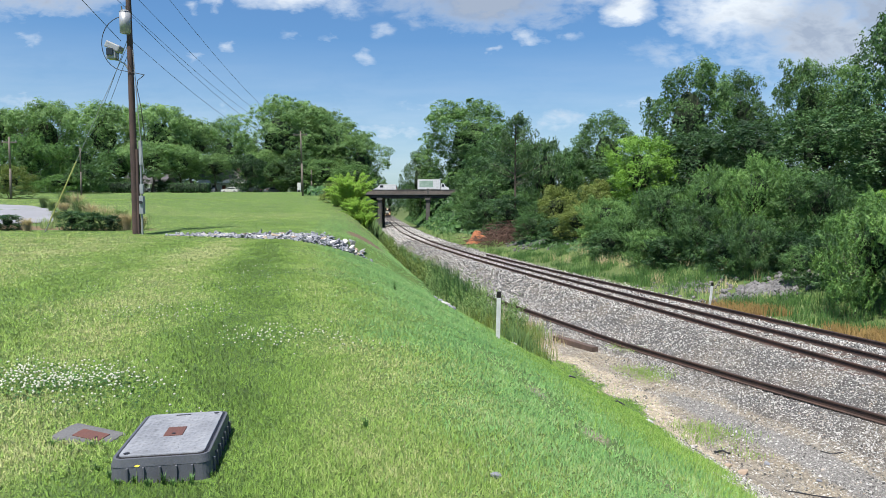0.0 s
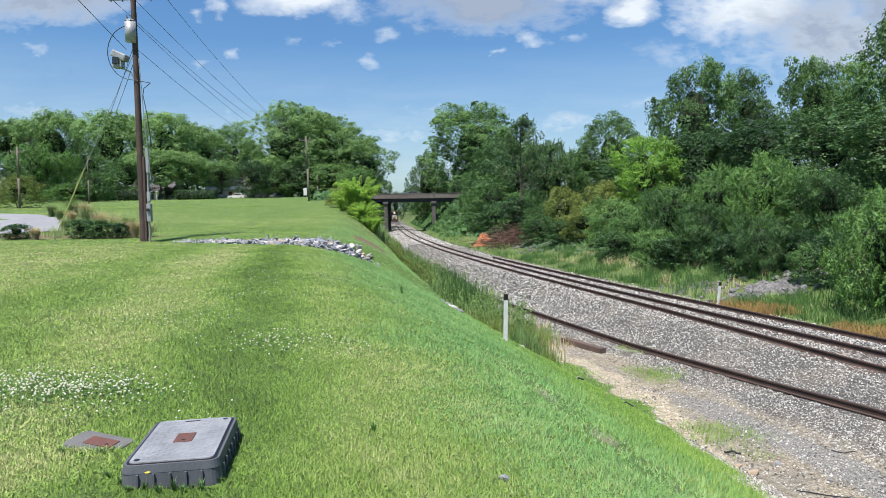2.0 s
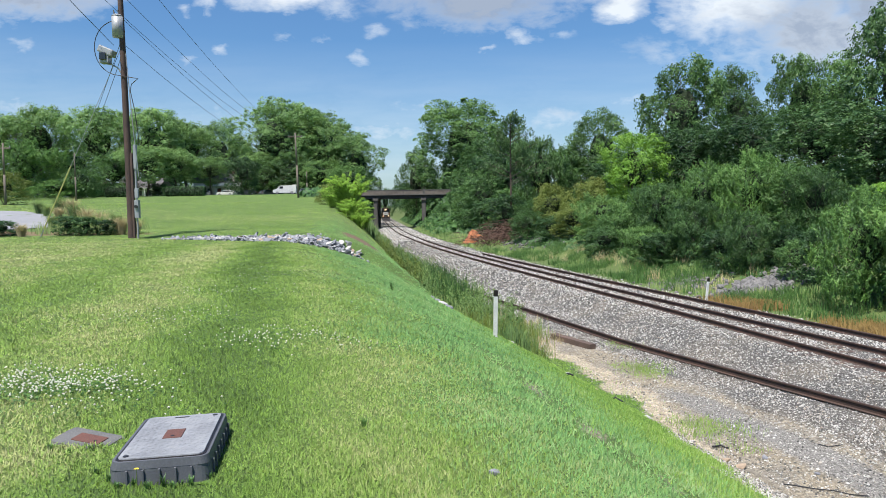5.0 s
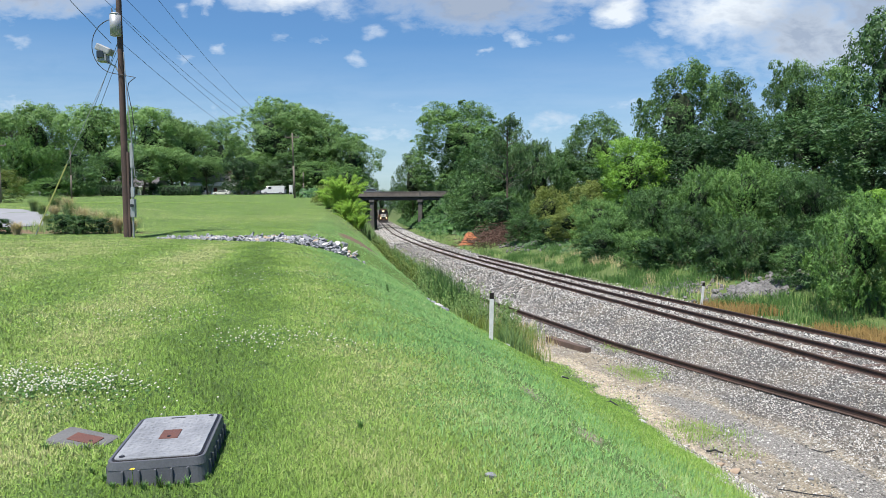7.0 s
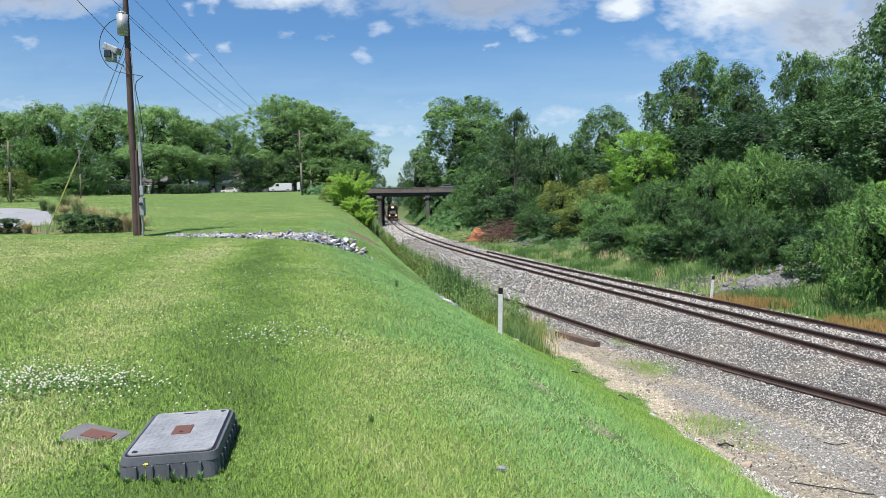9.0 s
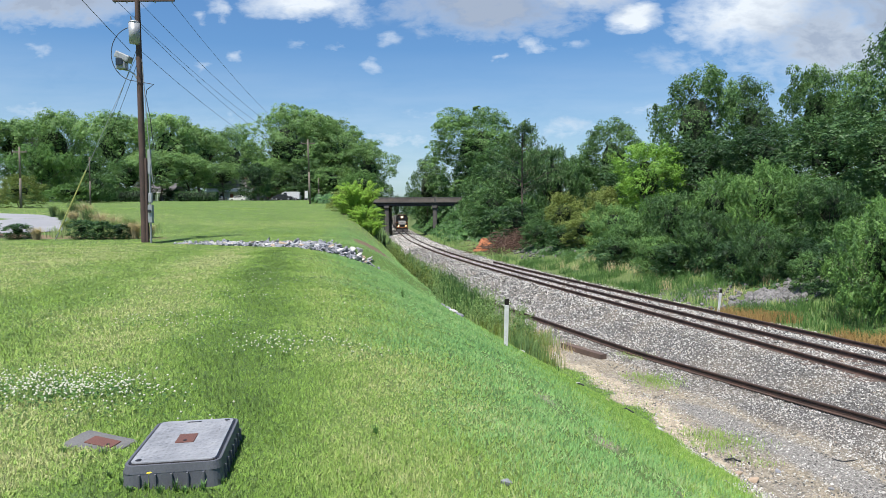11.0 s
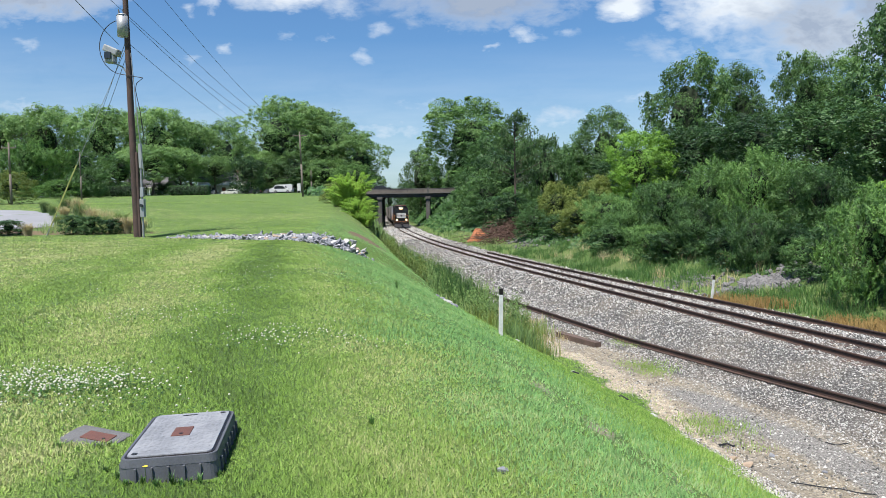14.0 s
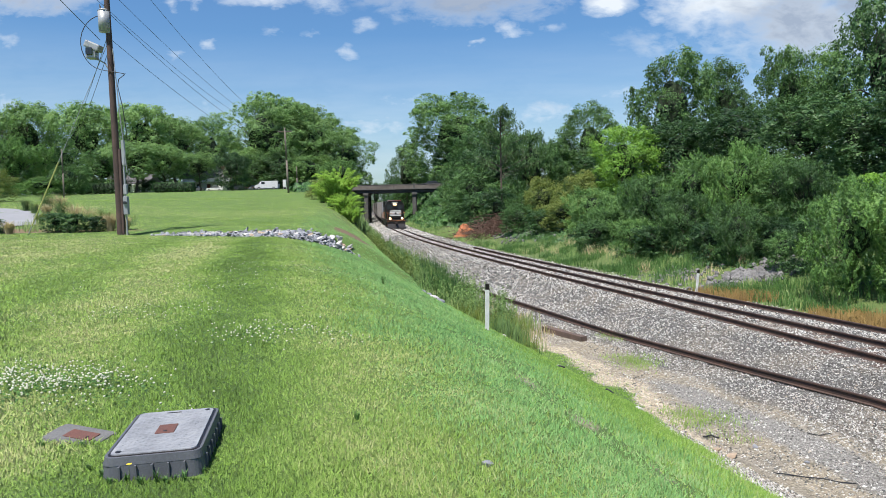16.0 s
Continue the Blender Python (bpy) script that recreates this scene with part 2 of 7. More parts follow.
    stone = N.ramp(N.n("ShaderNodeSeparateColor", {0: grit.outputs["Color"]}).outputs[0], [(0.0, (0.05, 0.048, 0.045)), (0.5, (0.17, 0.165, 0.152)), (1.0, (0.38, 0.365, 0.34))])
    # darker towards cell edges: shade between stones put into the colour
    stone = N.mix(N.ramp(grit.outputs["Distance"], [(0.25, (0, 0, 0)), (0.6, (1, 1, 1))]), stone, (0.06, 0.055, 0.05, 1))
    stone = N.mix(N.ramp(n1, [(0.45, (0, 0, 0)), (0.7, (0.4, 0.4, 0.4))]), stone, (0.30, 0.24, 0.17, 1))
    mulch = N.mix(n3, (0.10, 0.06, 0.035, 1), (0.22, 0.15, 0.09, 1))
    wild = N.ramp(n2, [(0.3, (0.05, 0.08, 0.02)), (0.6, (0.10, 0.14, 0.035)), (0.75, (0.17, 0.15, 0.07))])
    col = N.mix(masks[2], lawn, wild)
    rag = N.m("MULTIPLY", N.m("SUBTRACT", n2, 0.5), 0.9)
    cut = lambda k: N.ramp(N.m("ADD", masks[k], N.m("MULTIPLY", rag, N.m("MULTIPLY", N.m("MULTIPLY", masks[k], N.m("SUBTRACT", 1.0, masks[k])), 4.0))), [(0.35, (0, 0, 0)), (0.65, (1, 1, 1))])
    col = N.mix(cut(3), col, mulch)
    col = N.mix(cut(1), col, soil)
    col = N.mix(cut(0), col, stone)
    N.put(b.inputs["Base Color"], col)
    bump(N, b, N.m("ADD", N.m("MULTIPLY", n3, 0.5), N.m("MULTIPLY", N.m("SUBTRACT", 1.0, grit.outputs["Distance"]), masks[0])), 0.6, 0.04)
    return m


LAWN_A, LAWN_B, LAWN_C = (0.065, 0.13, 0.022), (0.11, 0.195, 0.034), (0.19, 0.24, 0.065)
M_GROUND = ground_stuff()
M_BLADE = leafy("grass_blades", [(0.066, 0.128, 0.016), (0.118, 0.215, 0.030), (0.182, 0.285, 0.056), (0.33, 0.345, 0.15)], 0.7, 0.15, 0.5, 0.85, 2.4, 0.75, True)
M_SLOPE = leafy("slope_grass_blades", [(0.060, 0.158, 0.046), (0.102, 0.238, 0.068), (0.165, 0.315, 0.098), (0.29, 0.345, 0.16)], 0.7, 0.15, 0.7, 0.85, 1.9, 0.85, True)
M_EDGE = leafy("edge_grass_blades", [(0.065, 0.145, 0.022), (0.125, 0.235, 0.032), (0.19, 0.31, 0.05), (0.27, 0.34, 0.11)], 0.7, 0.2, 0.5, 0.75, 1.6, 0.85)
M_WEED = leafy("weeds", [(0.042, 0.08, 0.024), (0.08, 0.145, 0.04), (0.135, 0.21, 0.058), (0.24, 0.25, 0.11)], 0.7, 0.25, 0.6, 0.35, 1.6)
M_TAN = leafy("dry_grass", [(0.20, 0.16, 0.08), (0.30, 0.25, 0.13), (0.40, 0.34, 0.20)], 0.7, 0.3, 0.8, 0.4)
M_RUSTGRASS = leafy("sprayed_grass", [(0.13, 0.08, 0.025), (0.20, 0.13, 0.04), (0.26, 0.19, 0.07)], 0.7, 0.3, 0.8, 0.5)
# oak, vine and feathery ramps start near black: crown shade put into colour
M_OAK = leafy("oak_leaves", [(0.014, 0.034, 0.012), (0.052, 0.104, 0.030), (0.108, 0.185, 0.052), (0.165, 0.255, 0.075)], through=0.28)
# lighter, bluer greens: distance haze over the road trees put into the colour
M_PARK_HAZE = leafy("hazy_shade_tree_leaves", [(0.030, 0.060, 0.024), (0.095, 0.165, 0.056), (0.172, 0.262, 0.09), (0.245, 0.34, 0.125)], through=0.38)
M_VINE = leafy("vine_leaves", [(0.010, 0.027, 0.010), (0.038, 0.086, 0.025), (0.082, 0.155, 0.042), (0.13, 0.21, 0.058)])
M_DARK = leafy("dark_leaves", [(0.007, 0.019, 0.009), (0.022, 0.053, 0.018), (0.050, 0.100, 0.032), (0.085, 0.148, 0.046)])
M_FRESH = leafy("fresh_leaves", [(0.065, 0.125, 0.016), (0.115, 0.22, 0.028), (0.175, 0.30, 0.04), (0.25, 0.37, 0.065)])
M_PLUME = leafy("plume_leaves", [(0.12, 0.215, 0.03), (0.19, 0.325, 0.046), (0.26, 0.41, 0.064), (0.34, 0.47, 0.10)], 0.6, 0.4, 0.6, 0.45)
M_FEATHER = leafy("feathery_leaves", [(0.013, 0.034, 0.011), (0.048, 0.100, 0.028), (0.108, 0.192, 0.052), (0.18, 0.285, 0.082)], through=0.18, mottle=0.45)
M_LIGHT = leafy("light_feathery_leaves", [(0.018, 0.045, 0.012), (0.066, 0.132, 0.034), (0.135, 0.235, 0.055), (0.20, 0.31, 0.085)], mottle=0.28)
M_OLIVE = leafy("olive_leaves", [(0.05, 0.075, 0.015), (0.10, 0.13, 0.025), (0.16, 0.19, 0.04), (0.22, 0.23, 0.07)])
M_PINE = leafy("pine_needles", [(0.03, 0.06, 0.02), (0.055, 0.10, 0.032), (0.09, 0.145, 0.05)])
# dark twig colour that also holds the shade inside crowns and hedges
M_TWIG_SHADE = worn("twig_shade", (0.020, 0.036, 0.012), (0.011, 0.020, 0.008), 0.95, 0, 6.0, 40.0, 0.3)
M_BARK = worn("bark", (0.16, 0.12, 0.09), (0.06, 0.045, 0.035), 0.9, 0, 2.0, 25.0, 0.5)
M_RAIL = worn("rusty_rail", (0.105, 0.055, 0.040), (0.045, 0.028, 0.023), 0.75, 0.0, 2.0, 60.0, 0.3)
M_TIE = worn("weathered_tie", (0.16, 0.10, 0.075), (0.07, 0.05, 0.04), 0.9, 0, 3.0, 50.0, 0.5)
M_POLEWOOD = worn("creosoted_pole", (0.13, 0.075, 0.06), (0.055, 0.035, 0.03), 0.8, 0, 1.5, 30.0, 0.5)
M_GREYPOLE = worn("grey_pole", (0.22, 0.18, 0.15), (0.12, 0.10, 0.08), 0.85, 0, 1.5, 30.0, 0.4)
M_WHITE = worn("white_paint", (0.78, 0.78, 0.76), (0.52, 0.52, 0.50), 0.45, 0, 3.0, 50.0, 0.08)
M_BLACK = worn("black_paint", (0.006, 0.0055, 0.0055), (0.015, 0.010, 0.008), 0.42, 0, 2.0, 30.0, 0.08)
M_GREYMETAL = worn("grey_metal", (0.40, 0.41, 0.42), (0.28, 0.28, 0.29), 0.45, 0.2, 3.0, 40.0, 0.08)
M_CONC = worn("bridge_concrete", (0.15, 0.14, 0.125), (0.075, 0.07, 0.063), 0.9, 0, 0.8, 20.0, 0.3)
M_PARAPET = worn("stained_parapet", (0.21, 0.175, 0.145), (0.10, 0.085, 0.072), 0.9, 0, 0.5, 9.0, 0.3)
M_GIRDER = worn("bridge_girder", (0.075, 0.065, 0.058), (0.04, 0.036, 0.034), 0.8, 0, 0.6, 15.0, 0.2)
M_ASPHALT = worn("asphalt", (0.07, 0.07, 0.072), (0.045, 0.045, 0.046), 0.9, 0, 0.5, 60.0, 0.3)
M_LOT = worn("pale_gravel_drive", (0.31, 0.31, 0.325), (0.22, 0.22, 0.23), 0.95, 0, 0.6, 30.0, 0.4)
M_RIPRAP = worn("grey_riprap", (0.36, 0.365, 0.385), (0.13, 0.133, 0.148), 0.9, 0, 1.2, 22.0, 0.4)
M_BANKROCK = worn("dark_riprap", (0.27, 0.255, 0.245), (0.10, 0.096, 0.095), 0.9, 0, 1.2, 22.0, 0.4)
M_TANROCK = worn("tan_rock", (0.45, 0.33, 0.22), (0.30, 0.23, 0.17), 0.9, 0, 1.2, 22.0, 0.4)
M_PALEROCK = worn("pale_rock", (0.55, 0.53, 0.50), (0.36, 0.34, 0.33), 0.9, 0, 1.2, 22.0, 0.4)
M_BOX = worn("grey_polymer", (0.115, 0.12, 0.135), (0.075, 0.078, 0.088), 0.6, 0, 4.0, 90.0, 0.15)
M_LIDRED = worn("rust_red_plate", (0.15, 0.055, 0.036), (0.10, 0.045, 0.035), 0.7, 0, 8.0, 120.0, 0.2)
M_CLAY = worn("orange_clay", (0.42, 0.155, 0.06), (0.27, 0.10, 0.045), 0.95, 0, 1.2, 12.0, 0.5)
M_GLASS = worn("dark_glass", (0.02, 0.025, 0.03), (0.03, 0.035, 0.04), 0.1, 0, 2.0, 20.0, 0.0)
M_TYRE = worn("tyre", (0.02, 0.02, 0.02), (0.035, 0.034, 0.033), 0.85, 0, 6.0, 60.0, 0.2)
M_WHEELSTEEL = worn("wheel_steel", (0.10, 0.08, 0.07), (0.05, 0.04, 0.04), 0.55, 0.5, 6.0, 60.0, 0.1)
M_WIRE = worn("dark_cable", (0.035, 0.035, 0.04), (0.02, 0.02, 0.022), 0.6, 0, 2.0, 20.0, 0.0)
M_YELLOW = worn("yellow_guard", (0.50, 0.48, 0.14), (0.40, 0.38, 0.13), 0.5, 0, 4.0, 20.0, 0.0)
M_CARGREY = worn("grey_car_paint", (0.25, 0.27, 0.29), (0.20, 0.21, 0.22), 0.25, 0.3, 2.0, 20.0, 0.0)
M_CARDARK = worn("dark_car_paint", (0.03, 0.032, 0.038), (0.04, 0.042, 0.046), 0.25, 0.1, 2.0, 20.0, 0.0)
M_HOPPER = worn("grey_hopper_paint", (0.36, 0.35, 0.34), (0.20, 0.17, 0.15), 0.7, 0, 0.7, 12.0, 0.1)
M_REDBROWN = worn("red_brown_paint", (0.24, 0.05, 0.035), (0.15, 0.04, 0.03), 0.5, 0, 1.0, 20.0, 0.1)
M_ORANGE = worn("orange_paint", (0.55, 0.20, 0.05), (0.40, 0.15, 0.05), 0.5, 0, 2.0, 30.0, 0.1)
M_LAMP = plain_glow("lit_headlight", (1.0, 0.64, 0.32), 2.6)
M_CLOVER = worn("clover_heads", (0.72, 0.71, 0.58), (0.55, 0.52, 0.40), 0.8, 0, 10.0, 60.0, 0.0)
M_DANDELION = worn("yellow_flower", (0.75, 0.58, 0.03), (0.6, 0.45, 0.03), 0.8, 0, 10.0, 60.0, 0.0)
M_SIDING = worn("white_siding", (0.75, 0.75, 0.74), (0.62, 0.62, 0.62), 0.6, 0, 0.6, 12.0, 0.1)
M_ROOF = worn("grey_shingles", (0.13, 0.12, 0.12), (0.08, 0.075, 0.075), 0.9, 0, 1.0, 10.0, 0.3)

# ---- mesh helpers ----
rng = np.random.default_rng(11)


def big_mesh(name, verts, faces, mat, smooth=False):
    """A mesh from arrays: verts N x 3, faces M x 3 or M x 4."""
    verts, faces = np.asarray(verts, np.float32), np.asarray(faces, np.int32)
    me = bpy.data.meshes.new(name)
    k = faces.shape[1]
    me.vertices.add(len(verts))
    me.vertices.foreach_set("co", verts.ravel())
    me.loops.add(faces.size)
    me.loops.foreach_set("vertex_index", faces.ravel())
    me.polygons.add(len(faces))
    me.polygons.foreach_set("loop_start", np.arange(0, faces.size, k, dtype=np.int32))
    me.polygons.foreach_set("use_smooth", np.full(len(faces), smooth))
    me.update(calc_edges=True)
    me.materials.append(mat)
    return me


def thing(name, x=0, y=0, z=0, rz=0, label="", category="", group="", kind=""):
    ob = new(name)
    ob.empty_display_size = 0.2
    ob.matrix_basis = pose(x, y, z, 0, 0, rz)
    return tagged(ob, label, category, group, kind)


def part(name, bm, mat, parent=None, label="", smooth=False):
    """Links a bmesh, or a ready mesh, as one object under a thing or a part."""
    if isinstance(bm, bmesh.types.BMesh):
        me = bpy.data.meshes.new(name)
        bmesh.ops.recalc_face_normals(bm, faces=bm.faces)
        for f in bm.faces:
            f.smooth = smooth
        bm.to_mesh(me)
        bm.free()
        me.materials.append(mat)
    else:
        me = bm
    ob = new(name, me)
    ob.parent = parent
    if label:
        ob["label"] = label
    return ob


def at(ob, x, y, z, rx=0, ry=0, rz=0):
    ob.matrix_basis = pose(x, y, z, rx, ry, rz)
    return ob


def box(bm, x0, x1, y0, y1, z0, z1, bevel=0.0, taper=1.0):
    """A box, its edges rounded, its top narrowed by taper."""
    r = bmesh.ops.create_cube(bm, size=1.0)
    cx, cy, cz = (x0 + x1) / 2, (y0 + y1) / 2, (z0 + z1) / 2
    for v in r["verts"]:
        k = taper if v.co.z > 0 else 1.0
        v.co = Vector((cx + v.co.x * (x1 - x0) * k, cy + v.co.y * (y1 - y0) * k, cz + v.co.z * (z1 - z0)))
    if bevel > 0:
        es = {e for v in r["verts"] for e in v.link_edges}
        bmesh.ops.bevel(bm, geom=list(es), offset=bevel, segments=2, profile=0.6, affect="EDGES")
    return bm


def rod(bm, a, b, r0, r1=None, seg=10):
    """A tapered round bar from a to b."""
    a, b = Vector(a), Vector(b)
    d = b - a
    m = Matrix.Translation((a + b) / 2) @ d.to_track_quat("Z", "Y").to_matrix().to_4x4()
    bmesh.ops.create_cone(bm, cap_ends=True, segments=seg, radius1=r0, radius2=r0 if r1 is None else r1, depth=d.length, matrix=m)
    return bm


def extrude_profile(bm, pts, x0, x1):
    """A side outline (y, z) given thickness along x."""
    a = [bm.verts.new((x0, y, z)) for y, z in pts]
    b = [bm.verts.new((x1, y, z)) for y, z in pts]
    n = len(pts)
    bm.faces.new(a)
    bm.faces.new(b[::-1])
    for i in range(n):
        j = (i + 1) % n
        bm.faces.new((a[j], a[i], b[i], b[j]))
    return bm


def B():
    return bmesh.new()


TRACK_NEAR, TRACK_FAR, TRACK_MID, TRACK_SPAN = -0.26, -0.093, 67.0, 25.0


# ---- the lie of the land: the line of the track and the height of the ground ----
_ys = np.arange(-80.0, 700.0, 0.5)
_heading = TRACK_FAR + (TRACK_NEAR - TRACK_FAR) / (1 + np.exp((_ys - TRACK_MID) / TRACK_SPAN))
_xs = np.concatenate([[0.0], np.cumsum((_heading[1:] + _heading[:-1]) / 2 * 0.5)])
_xs += 11.42 - np.interp(18.0, _ys, _xs)
_arc = np.concatenate([[0.0], np.cumsum(np.hypot(np.diff(_xs), 0.5))])


def track_x(y):
    return np.interp(y, _ys, _xs)


def track_at(s):
    """Place and heading of the track at arc length s."""
    y = np.interp(s, _arc, _ys)
    h = np.interp(y, _ys, _heading)
    return float(np.interp(y, _ys, _xs)), float(y), float(h)


def arc_at(y):
    return float(np.interp(y, _ys, _arc))


def off_track(x, y):
    """Distance from the track's middle, positive towards the lawn."""
    h = np.interp(y, _ys, _heading)
    return (track_x(y) - x) / np.sqrt(1 + h * h)


def step(a, b, t):
    t = np.clip((t - a) / (b - a), 0, 1)
    return t * t * (3 - 2 * t)


def lump(x, y, s, seed=0.0):
    """Cheap smooth unevenness of size s."""
    return (np.sin(x / s * 2.1 + seed) * np.cos(y / s * 1.7 - seed * 1.3) + 0.6 * np.sin(x / s * 4.3 - y / s * 3.1 + seed * 2.0) + 0.4 * np.cos(x / s * 7.7 + y / s * 6.1)) / 2.0


def swale_y(x):
    """The line of the rock-lined ditch across the lawn."""
    return np.interp(x, [-20, -13, -9.4, -7.8, -6.2, -4.6, -3.8], [33.4, 33.4, 32.8, 32.4, 31.9, 32.4, 33.2])


def height(x, y):
    x, y = np.asarray(x, float), np.asarray(y, float)
    d = off_track(x, y)
    bed = np.interp(d, [-60, -5.2, -3.6, -1.7, 0, 1.7, 3.2, 5.0, 8.0], [-0.45, -0.45, -0.42, -0.17, -0.17, -0.17, -0.55, -0.62, -0.65])
    bed = bed + 0.10 * step(16, 30, y) * (1 - step(95, 130, y)) * step(-0.9, 0.75, d) * (1 - step(1.8, 3.6, d))
    upper = np.interp(y, [-80, -20, 0, 33, 60, 100, 140, 158, 300, 900], [1.6, 2.1, 2.45, 2.88, 3.95, 5.65, 7.2, 7.83, 8.6, 9.6])
    upper = upper + 0.75 * step(-14, -26, x) * step(33, 42, y) * (1 - step(60, 90, y)) + 0.05 * lump(x, y, 6.0) * (1 - step(36, 60, y))
    foot = np.interp(y, [0, 30, 50, 90], [7.5, 7.3, 6.3, 5.2])
    far_side = step(-1.1, 1.1, y - swale_y(x))
    wide = np.interp(y, [0, 20, 31], [8.0, 8.0, 8.0]) * (1 - far_side) + np.interp(y, [30, 45, 70, 150], [6.4, 6.0, 5.0, 5.5]) * far_side
    t = np.clip((d - foot) / wide, 0, 1)
    left = bed + (upper - bed) * (np.sin(t * np.pi / 2) * 0.75 + 0.25 * step(0, 1, t))
    gap = np.abs(y - swale_y(x))
    left = left - 0.08 * np.exp(-(gap / 1.1) ** 2) * step(-16, -13, x) * step(2.5, 4.5, d - foot + 1.5)
    left = left - 0.20 * step(-15, -9, x) * (1 - far_side) * step(22, 31, y) * step(3, 6, d - foot)
    rise = np.interp(-d, [0, 5.5, 8, 12, 20, 35, 60, 120], [0, 0, 0.55, 1.6, 3.6, 6.2, 8.0, 9.0])
    steep = np.interp(-d, [0, 5.0, 8, 12, 30, 120], [0, 0, 2.2, 6.2, 8.6, 9.0])
    k = step(115, 152, y)
    right = bed + rise * (1 - k) + steep * k + 0.12 * lump(x, y, 4.0, 2.0) * step(5.5, 9, -d)
    return np.where(d > 0, left, right)


def cant(y):
    """How much the outer rail is raised through the curve."""
    return 0.10 * step(16, 30, y) * (1 - step(95, 130, y))


def hz(x, y):
    return float(height(x, y))


# ---- ground: one sheet to the horizon ----
def foot_of_bank(y):
    return np.interp(y, [0, 30, 50, 90], [7.5, 7.3, 6.3, 5.2])


def turf_edge(x, y):
    """How far up the bank the worn, ragged lower edge of the turf lies."""
    return np.interp(y, [5, 8, 10, 12.8, 16, 24, 40], [3.3, 2.5, 1.75, 0.8, -0.25, -0.3, 0.0]) + 0.34 * lump(x, y, 1.3, 8.0) + 0.16 * lump(x, y, 0.45, 4.0)


def lawn_tone(x, y):
    """Mowing stripes and patches: below nought darker and lusher, above it paler and drier."""
    b = off_track(x, y) - foot_of_bank(y)
    wav = lump(x, y, 1.5, 2.0)
    v = -0.46 * np.exp(-((b - 8.35 + 0.35 * wav) / 0.62) ** 2) + 0.27 * np.exp(-((b - 10.0 + 0.3 * wav) / 0.8) ** 2)
    v = v - 0.10 * np.exp(-((b - 11.7 + 0.4 * wav) / 0.6) ** 2) + 0.22 * step(12.0, 14.0, b) + 0.06 * np.exp(-((b - 7.1) / 0.35) ** 2)
    v = v * (1 - step(26, 34, y)) + 0.07 * lump(x, y, 2.8, 5.0) + 0.05 * lump(x, y, 0.7, 1.0)
    v = v + 0.30 * np.exp(-(((x + 2.62) / 0.38) ** 2 + ((y - 4.15) / 0.5) ** 2)) + 0.09 * np.exp(-(((x + 0.35) / 0.45) ** 2 + ((y - 4.1) / 0.4) ** 2))
    v = v - 0.22 * np.exp(-(((x + 1.5) / 0.35) ** 2 + ((y - 5.35) / 0.3) ** 2)) + 0.13 * np.exp(-((y - 47 + 0.1 * x) / 4.0) ** 2)
    return v


def ground():
    def line(fine0, fine1, stepf, lo, hi):
        out = list(np.arange(fine0, fine1, stepf))
        s, v = stepf, fine1
        while v < hi:
            out.append(v)
            s *= 1.06
            v += s
        out.append(hi)
        s, v = stepf, fine0 - stepf
        while v > lo:
            out.insert(0, v)
            s *= 1.15
            v -= s
        out.insert(0, lo)
        return np.array(out)
    gx, gy = line(-22, 22, 0.34, -2500, 2500), line(-2, 46, 0.34, -1500, 3000)
    X, Y = np.meshgrid(gx, gy)
    Z = height(X, Y) + 0.015 * lump(X, Y, 1.1, 1.0)
    d = off_track(X, Y)
    nx, ny = len(gx), len(gy)
    idx = np.arange(nx * ny).reshape(ny, nx)
    faces = np.stack([idx[:-1, :-1], idx[:-1, 1:], idx[1:, 1:], idx[1:, :-1]], -1).reshape(-1, 4)
    me = big_mesh("ground", np.stack([X, Y, Z], -1).reshape(-1, 3), faces, M_GROUND, True)
    wob = 0.5 * lump(X, Y, 2.3, 3.0)
    left_edge = np.interp(Y, [0, 12, 20, 30, 45], [4.3, 4.6, 4.9, 5.6, 6.4])
    grit = step(-4.4, -3.7, d + 0.3 * wob) * (1 - step(left_edge - 0.6, left_edge + 0.6, d + 0.8 * wob))
    foot = foot_of_bank(Y)
    turf = foot + turf_edge(X, Y)
    sand = step(2.0, 3.0, d) * (1 - step(turf - 0.35, turf + 0.25, d))
    sand = np.maximum(sand, 0.75 * np.exp(-((d - foot - 4.9 + 0.15 * wob) / 0.13) ** 2) * step(4.5, 5.5, Y) * (1 - step(8.0, 10.0, Y)))
    cream = np.exp(-((d - turf + 0.45 + 0.2 * wob) / 0.42) ** 2) * (1 - step(24, 30, Y))
    path = np.exp(-((d - 5.75 + 0.5 * wob) / 0.55) ** 2) * (1 - step(15.5, 19, Y))
    bare = np.exp(-(((X + 4.1) / 1.3) ** 2 + ((Y - 37.0) / 2.4) ** 2))
    bank = np.maximum(step(3.6, 5.0, -d), step(45, 55, Y) * (d > 0) * (1 - step(10.5, 12, d)))
    mulch = np.maximum(bare, 0.9 * np.exp(-((np.abs(X + 22) / 8) ** 6 + ((Y - 35.2) / 0.9) ** 4)))
    for n, a in (("grit", grit), ("sand", sand), ("bank", bank), ("mulch", mulch), ("cream", cream), ("path", path), ("tone", lawn_tone(X, Y))):
        at_ = me.attributes.new(n, "FLOAT", "POINT")
        at_.data.foreach_set("value", a.ravel().astype(np.float32))
    tagged(new("ground", me), "mown green lawn, sandy verge and pale ballast grit", "ground", kind="structure")


ground()


